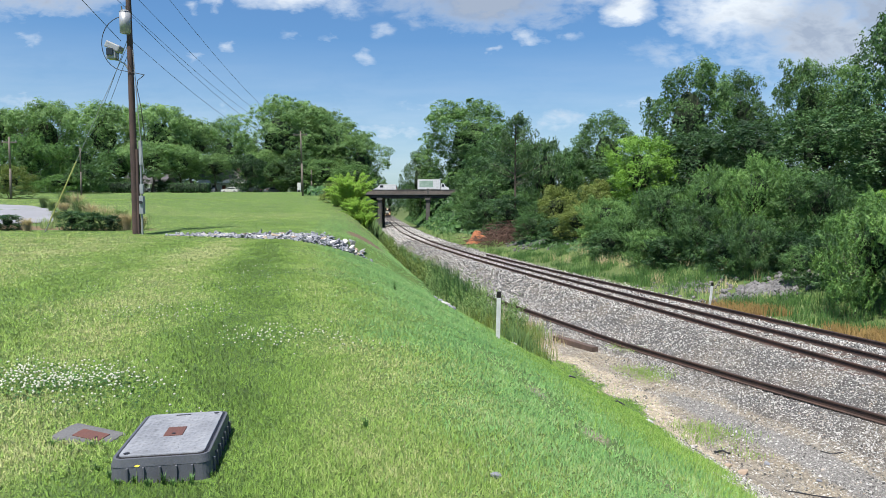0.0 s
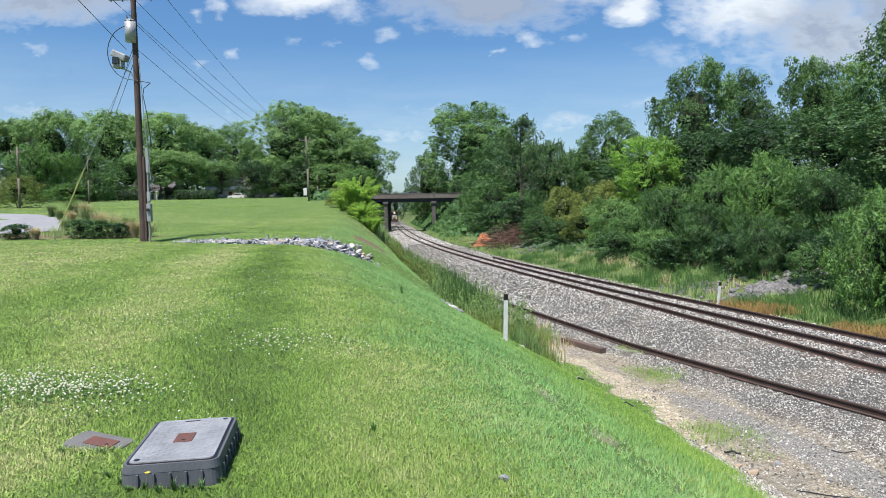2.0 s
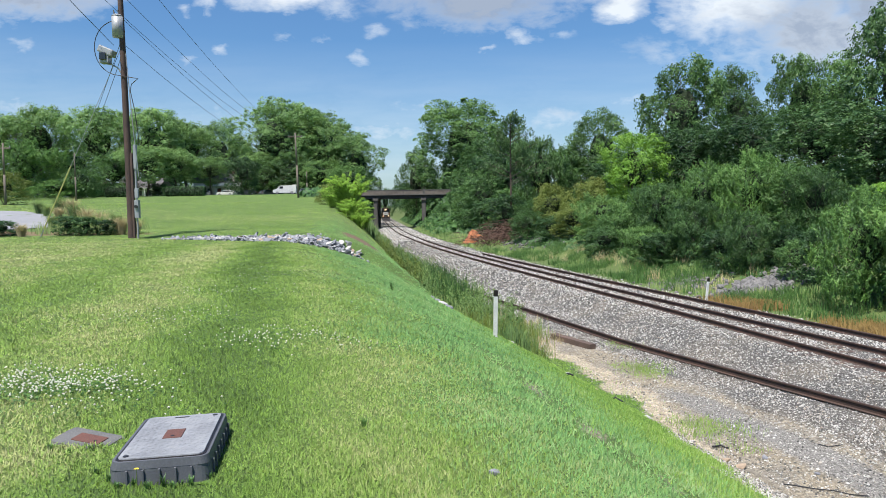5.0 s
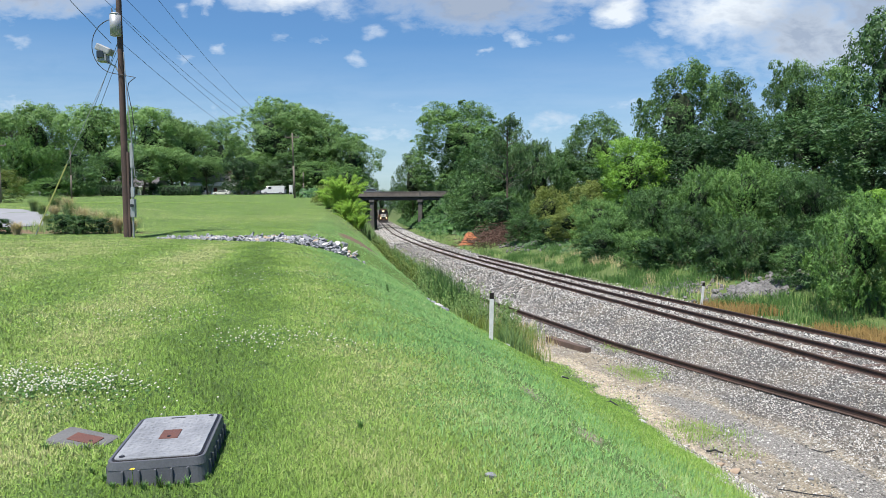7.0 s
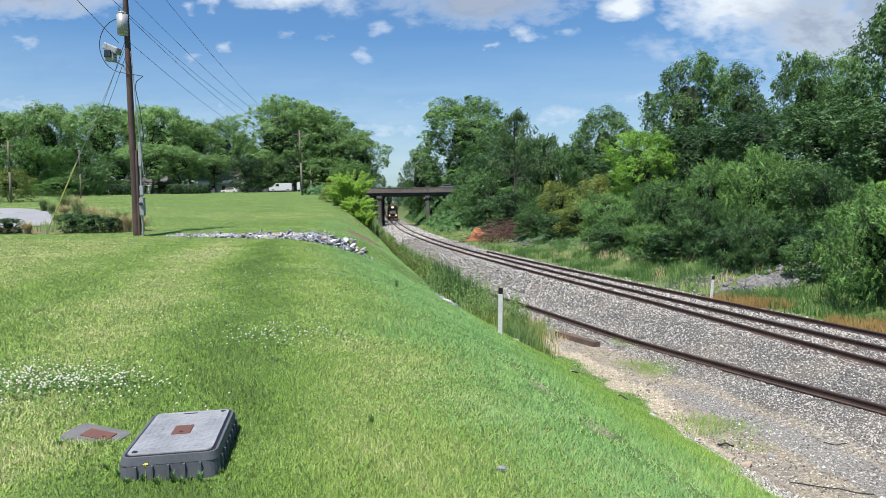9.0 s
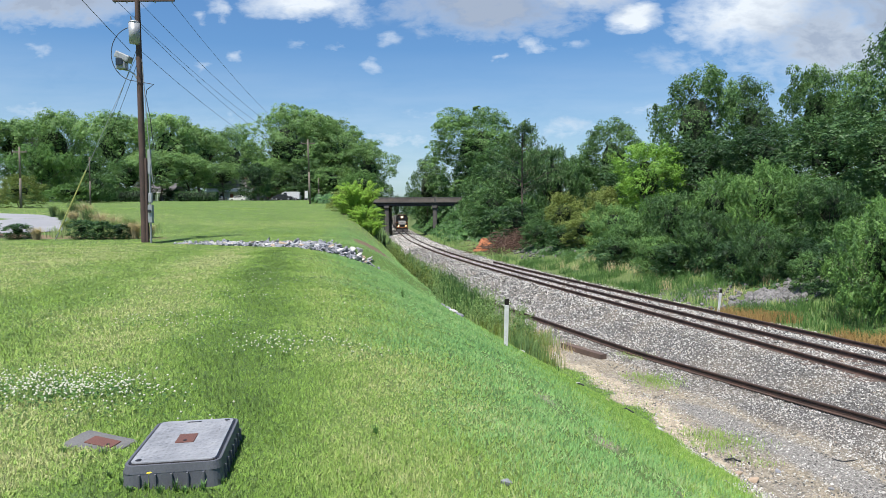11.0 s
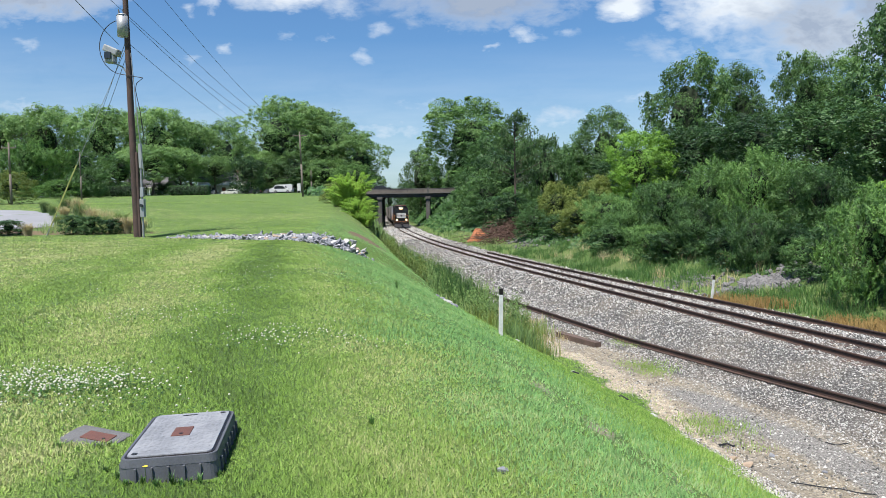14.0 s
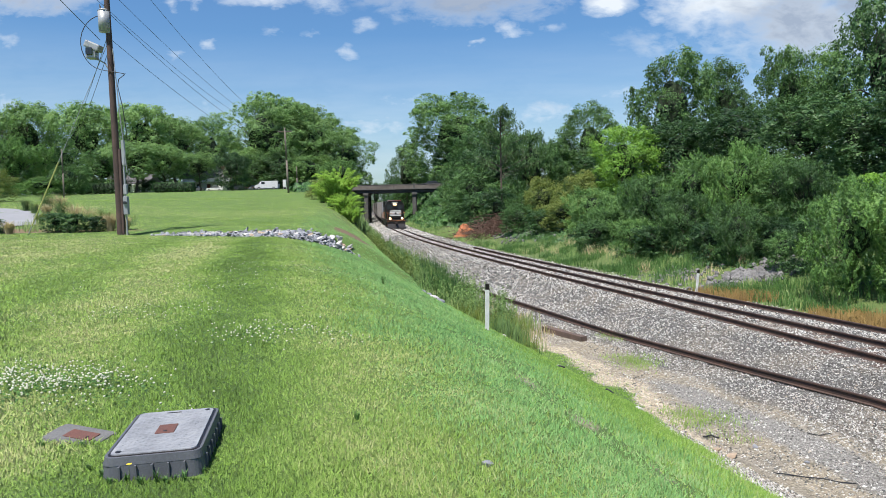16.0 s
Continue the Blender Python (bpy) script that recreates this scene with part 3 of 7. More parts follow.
def strip(name, y_or_pts, half, mat, lift, label, category):
    """A road laid on the ground along a line of plan points."""
    pts = np.array(y_or_pts, float)
    d = np.gradient(pts, axis=0)
    d /= np.linalg.norm(d, axis=1)[:, None]
    n = np.stack([-d[:, 1], d[:, 0]], -1)
    cols = [pts + n * half * k for k in np.linspace(-1, 1, 5)]
    V = []
    for c in cols:
        V.append(np.column_stack([c, lift(c[:, 0], c[:, 1])]))
    V = np.array(V)
    a, b = V.shape[:2]
    idx = np.arange(a * b).reshape(a, b)
    faces = np.stack([idx[:-1, :-1], idx[1:, :-1], idx[1:, 1:], idx[:-1, 1:]], -1).reshape(-1, 4)
    return tagged(new(name, big_mesh(name, V.reshape(-1, 3), faces, mat, True)), label, category, kind="structure")


ROAD_Y, ROAD_Z = 165.0, 7.68
strip("road", [(x, ROAD_Y) for x in np.arange(-320, -18, 4.0)], 4.0, M_ASPHALT, lambda x, y: np.maximum(height(x, y), ROAD_Z - 0.1) + 0.04, "dark asphalt road along the top of the lawn", "road")
strip("driveway", [(-62, 62), (-50, 56), (-41, 51), (-35, 47.5), (-29.5, 43.5), (-25.8, 39.5), (-23.4, 35.6)], 3.5, M_LOT, lambda x, y: height(x, y) + 0.05, "pale grey gravel drive at the lawn's edge", "driveway")


# ---- the railway ----
RAIL_OUT = [(-0.068, 0), (0.068, 0), (0.068, 0.012), (0.01, 0.03), (0.01, 0.125), (0.036, 0.14), (0.036, 0.17), (0.028, 0.175), (-0.028, 0.175), (-0.036, 0.17), (-0.036, 0.14), (-0.01, 0.125), (-0.01, 0.03), (-0.068, 0.012)]


def rail_mesh(line, zs, mat):
    """A rail section swept along plan points."""
    line = np.array(line, float)
    t = np.gradient(line, axis=0)
    t /= np.linalg.norm(t, axis=1)[:, None]
    n = np.stack([t[:, 1], -t[:, 0]], -1)
    V = []
    for (a, z) in RAIL_OUT:
        V.append(np.column_stack([line + n * a, np.asarray(zs) + z]))
    V = np.array(V)
    k, m = V.shape[:2]
    idx = np.arange(k * m).reshape(k, m)
    nxt = np.roll(idx, -1, 0)
    faces = np.stack([idx[:, :-1], nxt[:, :-1], nxt[:, 1:], idx[:, 1:]], -1).reshape(-1, 4)
    return big_mesh("rail", V.reshape(-1, 3), faces, mat, False)


def track():
    tr = thing("railway_track", label="single rusty railway track on pale stone ballast", category="railway track", kind="structure")
    ys = np.concatenate([np.arange(-40, 60, 1.0), np.arange(60, 520, 4.0)])
    h = np.interp(ys, _ys, _heading)
    k = np.sqrt(1 + h * h)
    for side in (-0.755, 0.755):
        line = np.column_stack([track_x(ys) + side / k, ys - side * h / k])
        part("rail", rail_mesh(line, -0.175 + (cant(ys) if side < 0 else 0.0 * ys), M_RAIL), M_RAIL, tr, "rusty steel rail")
    return tr


TRACK = track()


def loose_rail(ys, ds, label):
    ys = np.array(ys, float)
    yy = np.arange(ys[0], ys[-1] + 0.1, 0.7)
    dd = np.interp(yy, ys, ds)
    h = np.interp(yy, _ys, _heading)
    xx = track_x(yy) - dd * np.sqrt(1 + h * h)
    zz = height(xx, yy) + 0.03
    zz = np.convolve(np.pad(zz, 3, mode="edge"), np.ones(7) / 7, "valid")
    ob = new("spare_rail", rail_mesh(np.column_stack([xx, yy]), zz, M_RAIL))
    tagged(ob, label, "rail", "spare rails beside the track")


loose_rail([-20, 14.4, 22.5, 38.5], [2.4, 3.0, 4.2, 5.2], "long rusty spare rail lying on the ballast shoulder")
loose_rail([2, 21, 40, 62], [-3.3, -2.9, -2.2, -1.75], "long rusty spare rail lying by the far side of the track")

# ---- trees and shrubs ----
def leaf_mesh(name, pts, out, size, mat, slim=0.55, droop=0.0, seed=0, upright=0.0, core=None, squash=1.0, way=None):
    """Many small pointed leaves at pts, turned roughly outwards."""
    r = np.random.default_rng(seed)
    n = len(pts)
    nor = out + r.normal(0, 0.42, (n, 3)) + np.array([0, 0, 0.3])
    nor /= np.linalg.norm(nor, axis=1)[:, None] + 1e-9
    t = r.normal(0, 1, (n, 3)) + np.array([0, 0, upright * 3.0 - droop * 3.0])
    if way is not None:
        t = way + r.normal(0, 0.22, (n, 3))
    t -= nor * (t * nor).sum(1)[:, None]
    t /= np.linalg.norm(t, axis=1)[:, None] + 1e-9
    b = np.cross(nor, t)
    L = (size * r.uniform(0.6, 1.35, n))[:, None]
    W = L * slim * 0.55
    t, b = t * np.array([1, 1, squash]), b * np.array([1, 1, squash])
    V = np.stack([pts - t * L * 0.45 - b * W, pts - t * L * 0.3 + b * W, pts + t * L * 0.6], 1).reshape(-1, 3)
    F = np.arange(3 * n).reshape(n, 3)
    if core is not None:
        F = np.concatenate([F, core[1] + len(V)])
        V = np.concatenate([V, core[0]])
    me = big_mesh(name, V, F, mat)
    # the core's dark colour stands for shade between the leaves
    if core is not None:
        me.materials.append(M_TWIG_SHADE)
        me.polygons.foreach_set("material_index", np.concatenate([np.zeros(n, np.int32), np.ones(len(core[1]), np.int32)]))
    return me


def spray_places(r, lobes, k=900, lift=0.55):
    """Places of sprays on the outside of several lobes (centre, radii), and the way out of each."""
    Lo = np.array(lobes)
    vol = (Lo[:, 3] * Lo[:, 4] * Lo[:, 5]) ** (2 / 3)
    L = Lo[r.choice(len(lobes), k, p=vol / vol.sum())]
    d = r.normal(0, 1, (k, 3))
    d[:, 2] = np.where(r.random(k) < lift, np.abs(d[:, 2]), d[:, 2])
    d /= np.linalg.norm(d, axis=1)[:, None]
    c = L[:, :3] + d * L[:, 3:6] * r.uniform(0.84, 1.05, k)[:, None]
    # leave out sprays buried inside another lobe or below the ground
    inside = (np.linalg.norm((c[:, None] - Lo[None, :, :3]) / Lo[None, :, 3:6], axis=2) < 0.8).any(1)
    ok = ~inside & (c[:, 2] > 0.0)
    return c[ok], d[ok]


def knobs(r, lobes, k, s0, s1):
    """Smaller rounded masses that bulge from the lobes."""
    c, d = spray_places(r, lobes, 700, 0.6)
    return [(*(p - q * 0.3 * s), s, s, s * 0.85) for p, q, s in zip(c[:k], d[:k], r.uniform(s0, s1, k))]


def inner_leaves(r, n, lobes):
    """Leaves in the shade inside the lobes."""
    Lo = np.array(lobes)
    L = Lo[r.choice(len(lobes), n)]
    d = r.normal(0, 1, (n, 3))
    d /= np.linalg.norm(d, axis=1)[:, None]
    return L[:, :3] + d * L[:, 3:6] * r.uniform(0.35, 0.88, (n, 1)), d


def crown_points(r, n, lobes, clump):
    """Points on rounded sprays of leaves that cover the lobes; with the way out of each."""
    c, d = spray_places(r, lobes, 1500)
    most = int(6.5 / clump ** 1.5)
    c, d = c[:most], d[:most]
    pi, oi = inner_leaves(r, n // 4, lobes)
    per = max(6, (n - n // 4) // len(c))
    e = r.normal(0, 1, (len(c), per, 3)) + d[:, None] * 0.75
    e /= np.linalg.norm(e, axis=2)[:, :, None]
    rad = clump * (0.45 + 1.15 * r.random(len(c)) ** 1.4)[:, None, None]
    pts = c[:, None] + e * rad * r.uniform(0.62, 1.06, (len(c), per, 1)) * np.array([1, 1, 0.7])
    out = e * 0.65 + d[:, None] * 0.5
    return np.concatenate([pts.reshape(-1, 3), pi]), np.concatenate([out.reshape(-1, 3), oi]), c


def plume_points(r, n, lobes, length, rad):
    """Upswept plumes of fine leaves that cover the lobes: points, facings and directions."""
    c, d = spray_places(r, lobes, 2200, 0.62)
    c, d = c[:900], d[:900]
    ax = d * np.array([0.62, 0.62, 0.25]) + np.array([0, 0, 0.85]) + r.normal(0, 0.2, d.shape)
    ax /= np.linalg.norm(ax, axis=1)[:, None]
    pi, oi = inner_leaves(r, n // 4, lobes)
    per = (n - n // 4) // len(c)
    u = r.random((len(c), per, 1)) ** 0.85
    e = r.normal(0, 1, (len(c), per, 3))
    e -= ax[:, None] * (e * ax[:, None]).sum(2)[:, :, None]
    e /= np.linalg.norm(e, axis=2)[:, :, None]
    big = r.uniform(0.6, 1.5, (len(c), 1, 1))
    pts = c[:, None] + ax[:, None] * (u - 0.45) * length * big + e * rad * big * (1.12 - u) * r.random((len(c), per, 1)) ** 0.5
    out = e * 0.4 + d[:, None] * 0.85
    way = ax[:, None] * 0.9 + e * 0.5 + 0 * u
    flat = lambda a: a.reshape(-1, 3)
    return np.concatenate([flat(pts), pi]), np.concatenate([flat(out), oi]), c, np.concatenate([flat(way), oi + np.array([0, 0, 0.8])])


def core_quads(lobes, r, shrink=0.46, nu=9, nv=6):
    """Rough inner masses for the twigs, one in each lobe; the crown's shade is put into their dark colour."""
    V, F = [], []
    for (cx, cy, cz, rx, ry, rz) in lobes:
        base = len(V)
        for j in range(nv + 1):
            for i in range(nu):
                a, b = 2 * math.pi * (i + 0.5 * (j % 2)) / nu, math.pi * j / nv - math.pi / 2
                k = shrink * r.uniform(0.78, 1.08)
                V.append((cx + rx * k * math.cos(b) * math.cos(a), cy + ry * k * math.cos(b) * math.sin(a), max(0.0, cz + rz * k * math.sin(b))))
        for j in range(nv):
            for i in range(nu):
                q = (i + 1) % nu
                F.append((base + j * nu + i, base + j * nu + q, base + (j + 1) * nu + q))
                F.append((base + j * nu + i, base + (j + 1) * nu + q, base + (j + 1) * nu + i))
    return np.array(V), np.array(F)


def limbs(bm, base_r, trunk_h, tips, r, sway=0.05):
    """A tapered trunk with limbs out to the tips."""
    top = Vector((r.normal(0, sway), r.normal(0, sway), trunk_h))
    mid = Vector((r.normal(0, sway * 0.6), r.normal(0, sway * 0.6), trunk_h * 0.5))
    rod(bm, (0, 0, -0.03), mid, base_r, base_r * 0.78, 9)
    rod(bm, mid, top, base_r * 0.78, base_r * 0.55, 9)
    for p in tips:
        p = Vector(p)
        a = mid.lerp(top, r.uniform(0.4, 1.0))
        q = a.lerp(p, 0.5) + Vector((0, 0, 0.06 * (p - a).length))
        rod(bm, a, q, base_r * 0.36, base_r * 0.2, 6)
        rod(bm, q, a.lerp(p, 0.94), base_r * 0.2, base_r * 0.06, 5)


TREES = {}


def tree_kind(kind, seed, n, leaf, mat, lobes, clump, trunk_r, trunk_h, slim=0.6, upright=0.0, droop=0.0, label="", category="tree", name="tree", bark=None):
    """A tree one unit high and about one unit wide; placed and scaled by plant()."""
    r = np.random.default_rng(seed)
    way = None
    heap_of = [(*l[:3], *(v * (0.78 if upright else 0.9) for v in l[3:])) for l in lobes]
    if upright:
        heap_of += knobs(r, lobes, 34, 0.10, 0.17)
        pts, out, cl, way = plume_points(r, n, heap_of, 0.085, 0.026)
    else:
        heap_of += knobs(r, lobes, 40, 0.07, 0.13)
        pts, out, cl = crown_points(r, n, heap_of, clump)
    keep = pts[:, 2] > 0.005
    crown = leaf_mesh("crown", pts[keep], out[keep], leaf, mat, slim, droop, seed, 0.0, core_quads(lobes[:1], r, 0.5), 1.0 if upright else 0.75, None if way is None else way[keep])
    bm = B()
    limbs(bm, trunk_r, trunk_h, cl[r.choice(len(cl), min(16, len(cl)), replace=False)], r)
    me = bpy.data.meshes.new("trunk")
    bm.to_mesh(me)
    bm.free()
    me.materials.append(bark or M_BARK)
    TREES[kind] = (crown, me, label, category, name)


def round_lobes(seed, k, base, spread=0.3, size=0.26, tall=0.8):
    """A heap of rounded masses: one tall one, a ring round its middle and a skirt low down."""
    r = np.random.default_rng(seed)
    out = [(0, 0, base + (1 - base) * 0.55, 0.36, 0.36, (1 - base) * 0.43)]
    for i in range(k):
        a = 2 * math.pi * i / k + r.uniform(-0.4, 0.4)
        rr = spread * r.uniform(0.6, 1.0)
        z = base + (1 - base) * r.uniform(0.3, 0.72)
        s = size * r.uniform(0.75, 1.15)
        out.append((math.cos(a) * rr, math.sin(a) * rr, min(z, 0.98 - s * tall), s, s, s * tall))
    for i in range(6):
        a = 2 * math.pi * i / 6 + r.uniform(-0.4, 0.4)
        s = size * r.uniform(0.75, 1.0)
        out.append((math.cos(a) * spread * 0.9, math.sin(a) * spread * 0.9, base + s * 0.75, s, s, s))
    for i in range(9):
        a, b = r.uniform(0, 6.28), r.uniform(0.1, 1.35)
        s = size * r.uniform(0.32, 0.55)
        out.append((math.cos(a) * math.cos(b) * 0.42, math.sin(a) * math.cos(b) * 0.42, min(0.97 - s, base + (1 - base) * (0.5 + 0.5 * math.sin(b) * r.uniform(0.85, 1.05))), s, s, s))
    return out


tree_kind("oak_a", 1, 24000, 0.0240, M_OAK, round_lobes(1, 9, 0.05), 0.058, 0.022, 0.45, label="broad green oak in full summer leaf", name="oak_tree")
tree_kind("oak_b", 2, 24000, 0.0240, M_OAK, round_lobes(2, 8, 0.04, 0.32, 0.24), 0.058, 0.020, 0.5, label="tall green oak in full summer leaf", name="oak_tree")
def open_lobes(seed, k, base=0.2):
    """A broad crown held clear of the ground."""
    lobes = round_lobes(seed, k, base, 0.31, 0.25)
    return lobes[:k + 1] + lobes[k + 7:]


tree_kind("park", 41, 19000, 0.0270, M_PARK_HAZE, open_lobes(41, 10), 0.058, 0.022, 0.5, label="broad shade tree with an open trunk by the road", name="shade_tree")
tree_kind("dark_a", 3, 18000, 0.0285, M_DARK, round_lobes(3, 9, 0.02, 0.3, 0.28), 0.058, 0.02, 0.4, label="dense dark-green tree overgrown with vines", name="vine_tree")
tree_kind("dark_b", 13, 18000, 0.0285, M_DARK, round_lobes(14, 7, 0.04, 0.27, 0.26), 0.058, 0.02, 0.45, label="dense dark-green tree on the bank", name="tree")
tree_kind("fresh_a", 4, 22000, 0.0245, M_FRESH, round_lobes(4, 8, 0.05, 0.3, 0.25), 0.058, 0.018, 0.5, label="bright yellow-green young tree on the bank", name="young_tree")
tree_kind("feather", 5, 35000, 0.0280, M_FEATHER, round_lobes(5, 11, 0.0, 0.32, 0.23, 0.85), 0.068, 0.014, 0.35, slim=0.34, upright=1.7, label="feathery grey-green shrub on the railway bank", category="shrub", name="feathery_shrub")
tree_kind("feather_b", 15, 35000, 0.0280, M_FEATHER, round_lobes(25, 9, 0.0, 0.3, 0.25, 0.95), 0.068, 0.014, 0.35, slim=0.34, upright=1.7, label="feathery grey-green shrub on the railway bank", category="shrub", name="feathery_shrub")
tree_kind("feather_c", 27, 35000, 0.0280, M_LIGHT, round_lobes(29, 10, 0.0, 0.3, 0.25, 0.95), 0.068, 0.014, 0.35, slim=0.34, upright=1.7, label="feathery light-green shrub on the railway bank", category="shrub", name="feathery_shrub")
tree_kind("oak_big", 61, 46000, 0.0190, M_PARK_HAZE, round_lobes(61, 11, 0.04, 0.31, 0.22), 0.042, 0.020, 0.45, label="great broad oak in full summer leaf", name="oak_tree")
tree_kind("oak_great", 63, 46000, 0.0190, M_OAK, round_lobes(63, 11, 0.02, 0.31, 0.23), 0.045, 0.020, 0.45, label="great dark oak behind the bridge", name="oak_tree")
tree_kind("olive", 6, 19000, 0.026, M_OLIVE, round_lobes(6, 8, 0.0, 0.3, 0.25), 0.058, 0.012, 0.4, label="yellowish olive-green shrub on the railway bank", category="shrub", name="olive_shrub")
tree_kind("vine", 8, 20000, 0.0255, M_VINE, round_lobes(8, 10, 0.0, 0.3, 0.25, 0.8), 0.058, 0.016, 0.4, label="tree draped in green vines", name="vine_tree")
tree_kind("scrub", 51, 6500, 0.045, M_DARK, round_lobes(51, 8, 0.0, 0.3, 0.25), 0.085, 0.014, 0.35, label="low dark-green scrub on the railway bank", category="shrub", name="scrub")
tree_kind("low", 9, 3500, 0.075, M_DARK, round_lobes(9, 7, 0.0, 0.28, 0.27, 1.1), 0.10, 0.02, 0.3, label="dark-green clipped shrub in the bed", category="shrub", name="shrub")


def pine_kind():
    r = np.random.default_rng(21)
    pts, out = [], []
    bm = B()
    rod(bm, (0, 0, -0.02), (0.01, 0, 0.55), 0.016, 0.011, 8)
    rod(bm, (0.01, 0, 0.55), (0.0, 0.01, 0.985), 0.011, 0.003, 8)
    for z in np.linspace(0.42, 0.97, 34):
        reach = 0.5 * (1 - (z - 0.42) / 0.62) ** 0.7 * r.uniform(0.5, 1.1)
        a = r.uniform(0, 6.28)
        tip = np.array([math.cos(a) * reach, math.sin(a) * reach, z + reach * 0.25])
        rod(bm, (0, 0, z), tip, 0.004, 0.0015, 5)
        for q in np.linspace(0.35, 1.0, 5):
            c = np.array([0, 0, z]) * (1 - q) + tip * q
            e = r.normal(0, 1, (26, 3))
            e /= np.linalg.norm(e, axis=1)[:, None]
            pts.append(c + e * 0.036)
            out.append(e)
    me = bpy.data.meshes.new("trunk")
    bm.to_mesh(me)
    bm.free()
    me.materials.append(M_BARK)
    TREES["pine"] = (leaf_mesh("crown", np.concatenate(pts), np.concatenate(out), 0.04, M_PINE, 0.22, 0, 3), me, "tall thin pine with a bare lower trunk", "tree", "pine_tree")


pine_kind()


def plume_kind():
    """A fountain of arching stems, feathered with narrow leaves."""
    r = np.random.default_rng(23)
    bm = B()
    pts, out = [], []
    for i in range(95):
        a = r.uniform(0, 6.28)
        reach, top = r.uniform(0.06, 0.46), r.uniform(0.5, 1.08)
        base = np.array([math.cos(a), math.sin(a), 0]) * r.uniform(0, 0.16)
        t = np.linspace(0, 1, 15)
        p = base + np.column_stack([np.cos(a) * reach * t ** 1.6, np.sin(a) * reach * t ** 1.6, top * (1.25 * t - 0.25 * t ** 3 - 0.10 * reach * 4 * t ** 4)])
        for q0, q1 in zip(p[:-1:3], p[3::3]):
            rod(bm, q0, q1, 0.006, 0.004, 4)
        k = 400
        u = r.uniform(0.12, 1.0, k)
        c = np.stack([np.interp(u, t, p[:, j]) for j in range(3)], -1)
        e = r.normal(0, 1, (k, 3))
        e /= np.linalg.norm(e, axis=1)[:, None]
        pts.append(c + e * 0.075 * (1.25 - u)[:, None])
        out.append(e * 0.6 + np.array([math.cos(a), math.sin(a), 0.4]) * 0.5)
    me = bpy.data.meshes.new("stems")
    bm.to_mesh(me)
    bm.free()
    me.materials.append(M_BARK)
    pts = np.concatenate(pts)
    pts[:, 2] = np.maximum(pts[:, 2], 0.01)
    # dark core stands for the shade inside the bush
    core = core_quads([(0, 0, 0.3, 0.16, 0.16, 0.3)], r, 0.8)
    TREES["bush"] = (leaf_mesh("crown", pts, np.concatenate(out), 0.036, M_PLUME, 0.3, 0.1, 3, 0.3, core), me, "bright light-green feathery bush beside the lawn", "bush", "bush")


plume_kind()


def bare_kind():
    r = np.random.default_rng(31)
    bm = B()

    def grow(a, way, length, rad, depth):
        b = a + way * length
        rod(bm, a, b, rad, rad * 0.6, 5)
        if depth:
            for _ in range(3):
                w = (way + Vector(r.normal(0, 0.42, 3)) + Vector((0, 0, 0.18))).normalized()
                grow(a.lerp(b, r.uniform(0.6, 1.0)), w, length * r.uniform(0.55, 0.8), rad * 0.55, depth - 1)
    grow(Vector((0, 0, -0.02)), Vector((0, 0, 1)), 0.36, 0.016, 5)
    me = bpy.data.meshes.new("trunk")
    bm.to_mesh(me)
    bm.free()
    me.materials.append(M_GREYPOLE)
    TREES["bare"] = (None, me, "bare grey dead tree behind the green ones", "tree", "dead_tree")


bare_kind()


def plant(kind, x, y, top, width, turn, group, sink=0.0, label=""):
    """A tree of that kind on the ground at (x, y), reaching the height top and so wide."""
    crown, trunk, lab, cat, name = TREES[kind]
    z = hz(x, y) - sink
    ob = thing(name, label=label or lab, category=cat, group=group)
    ob.matrix_basis = Matrix.LocRotScale((x, y, z), Euler((0, 0, radians(turn))), (width, width, max(0.965 * (top - z), 0.5)))
    t = new("trunk", trunk)
    t.parent = ob
    if crown:
        c = new("crown", crown)
        c.parent = ob
    return ob


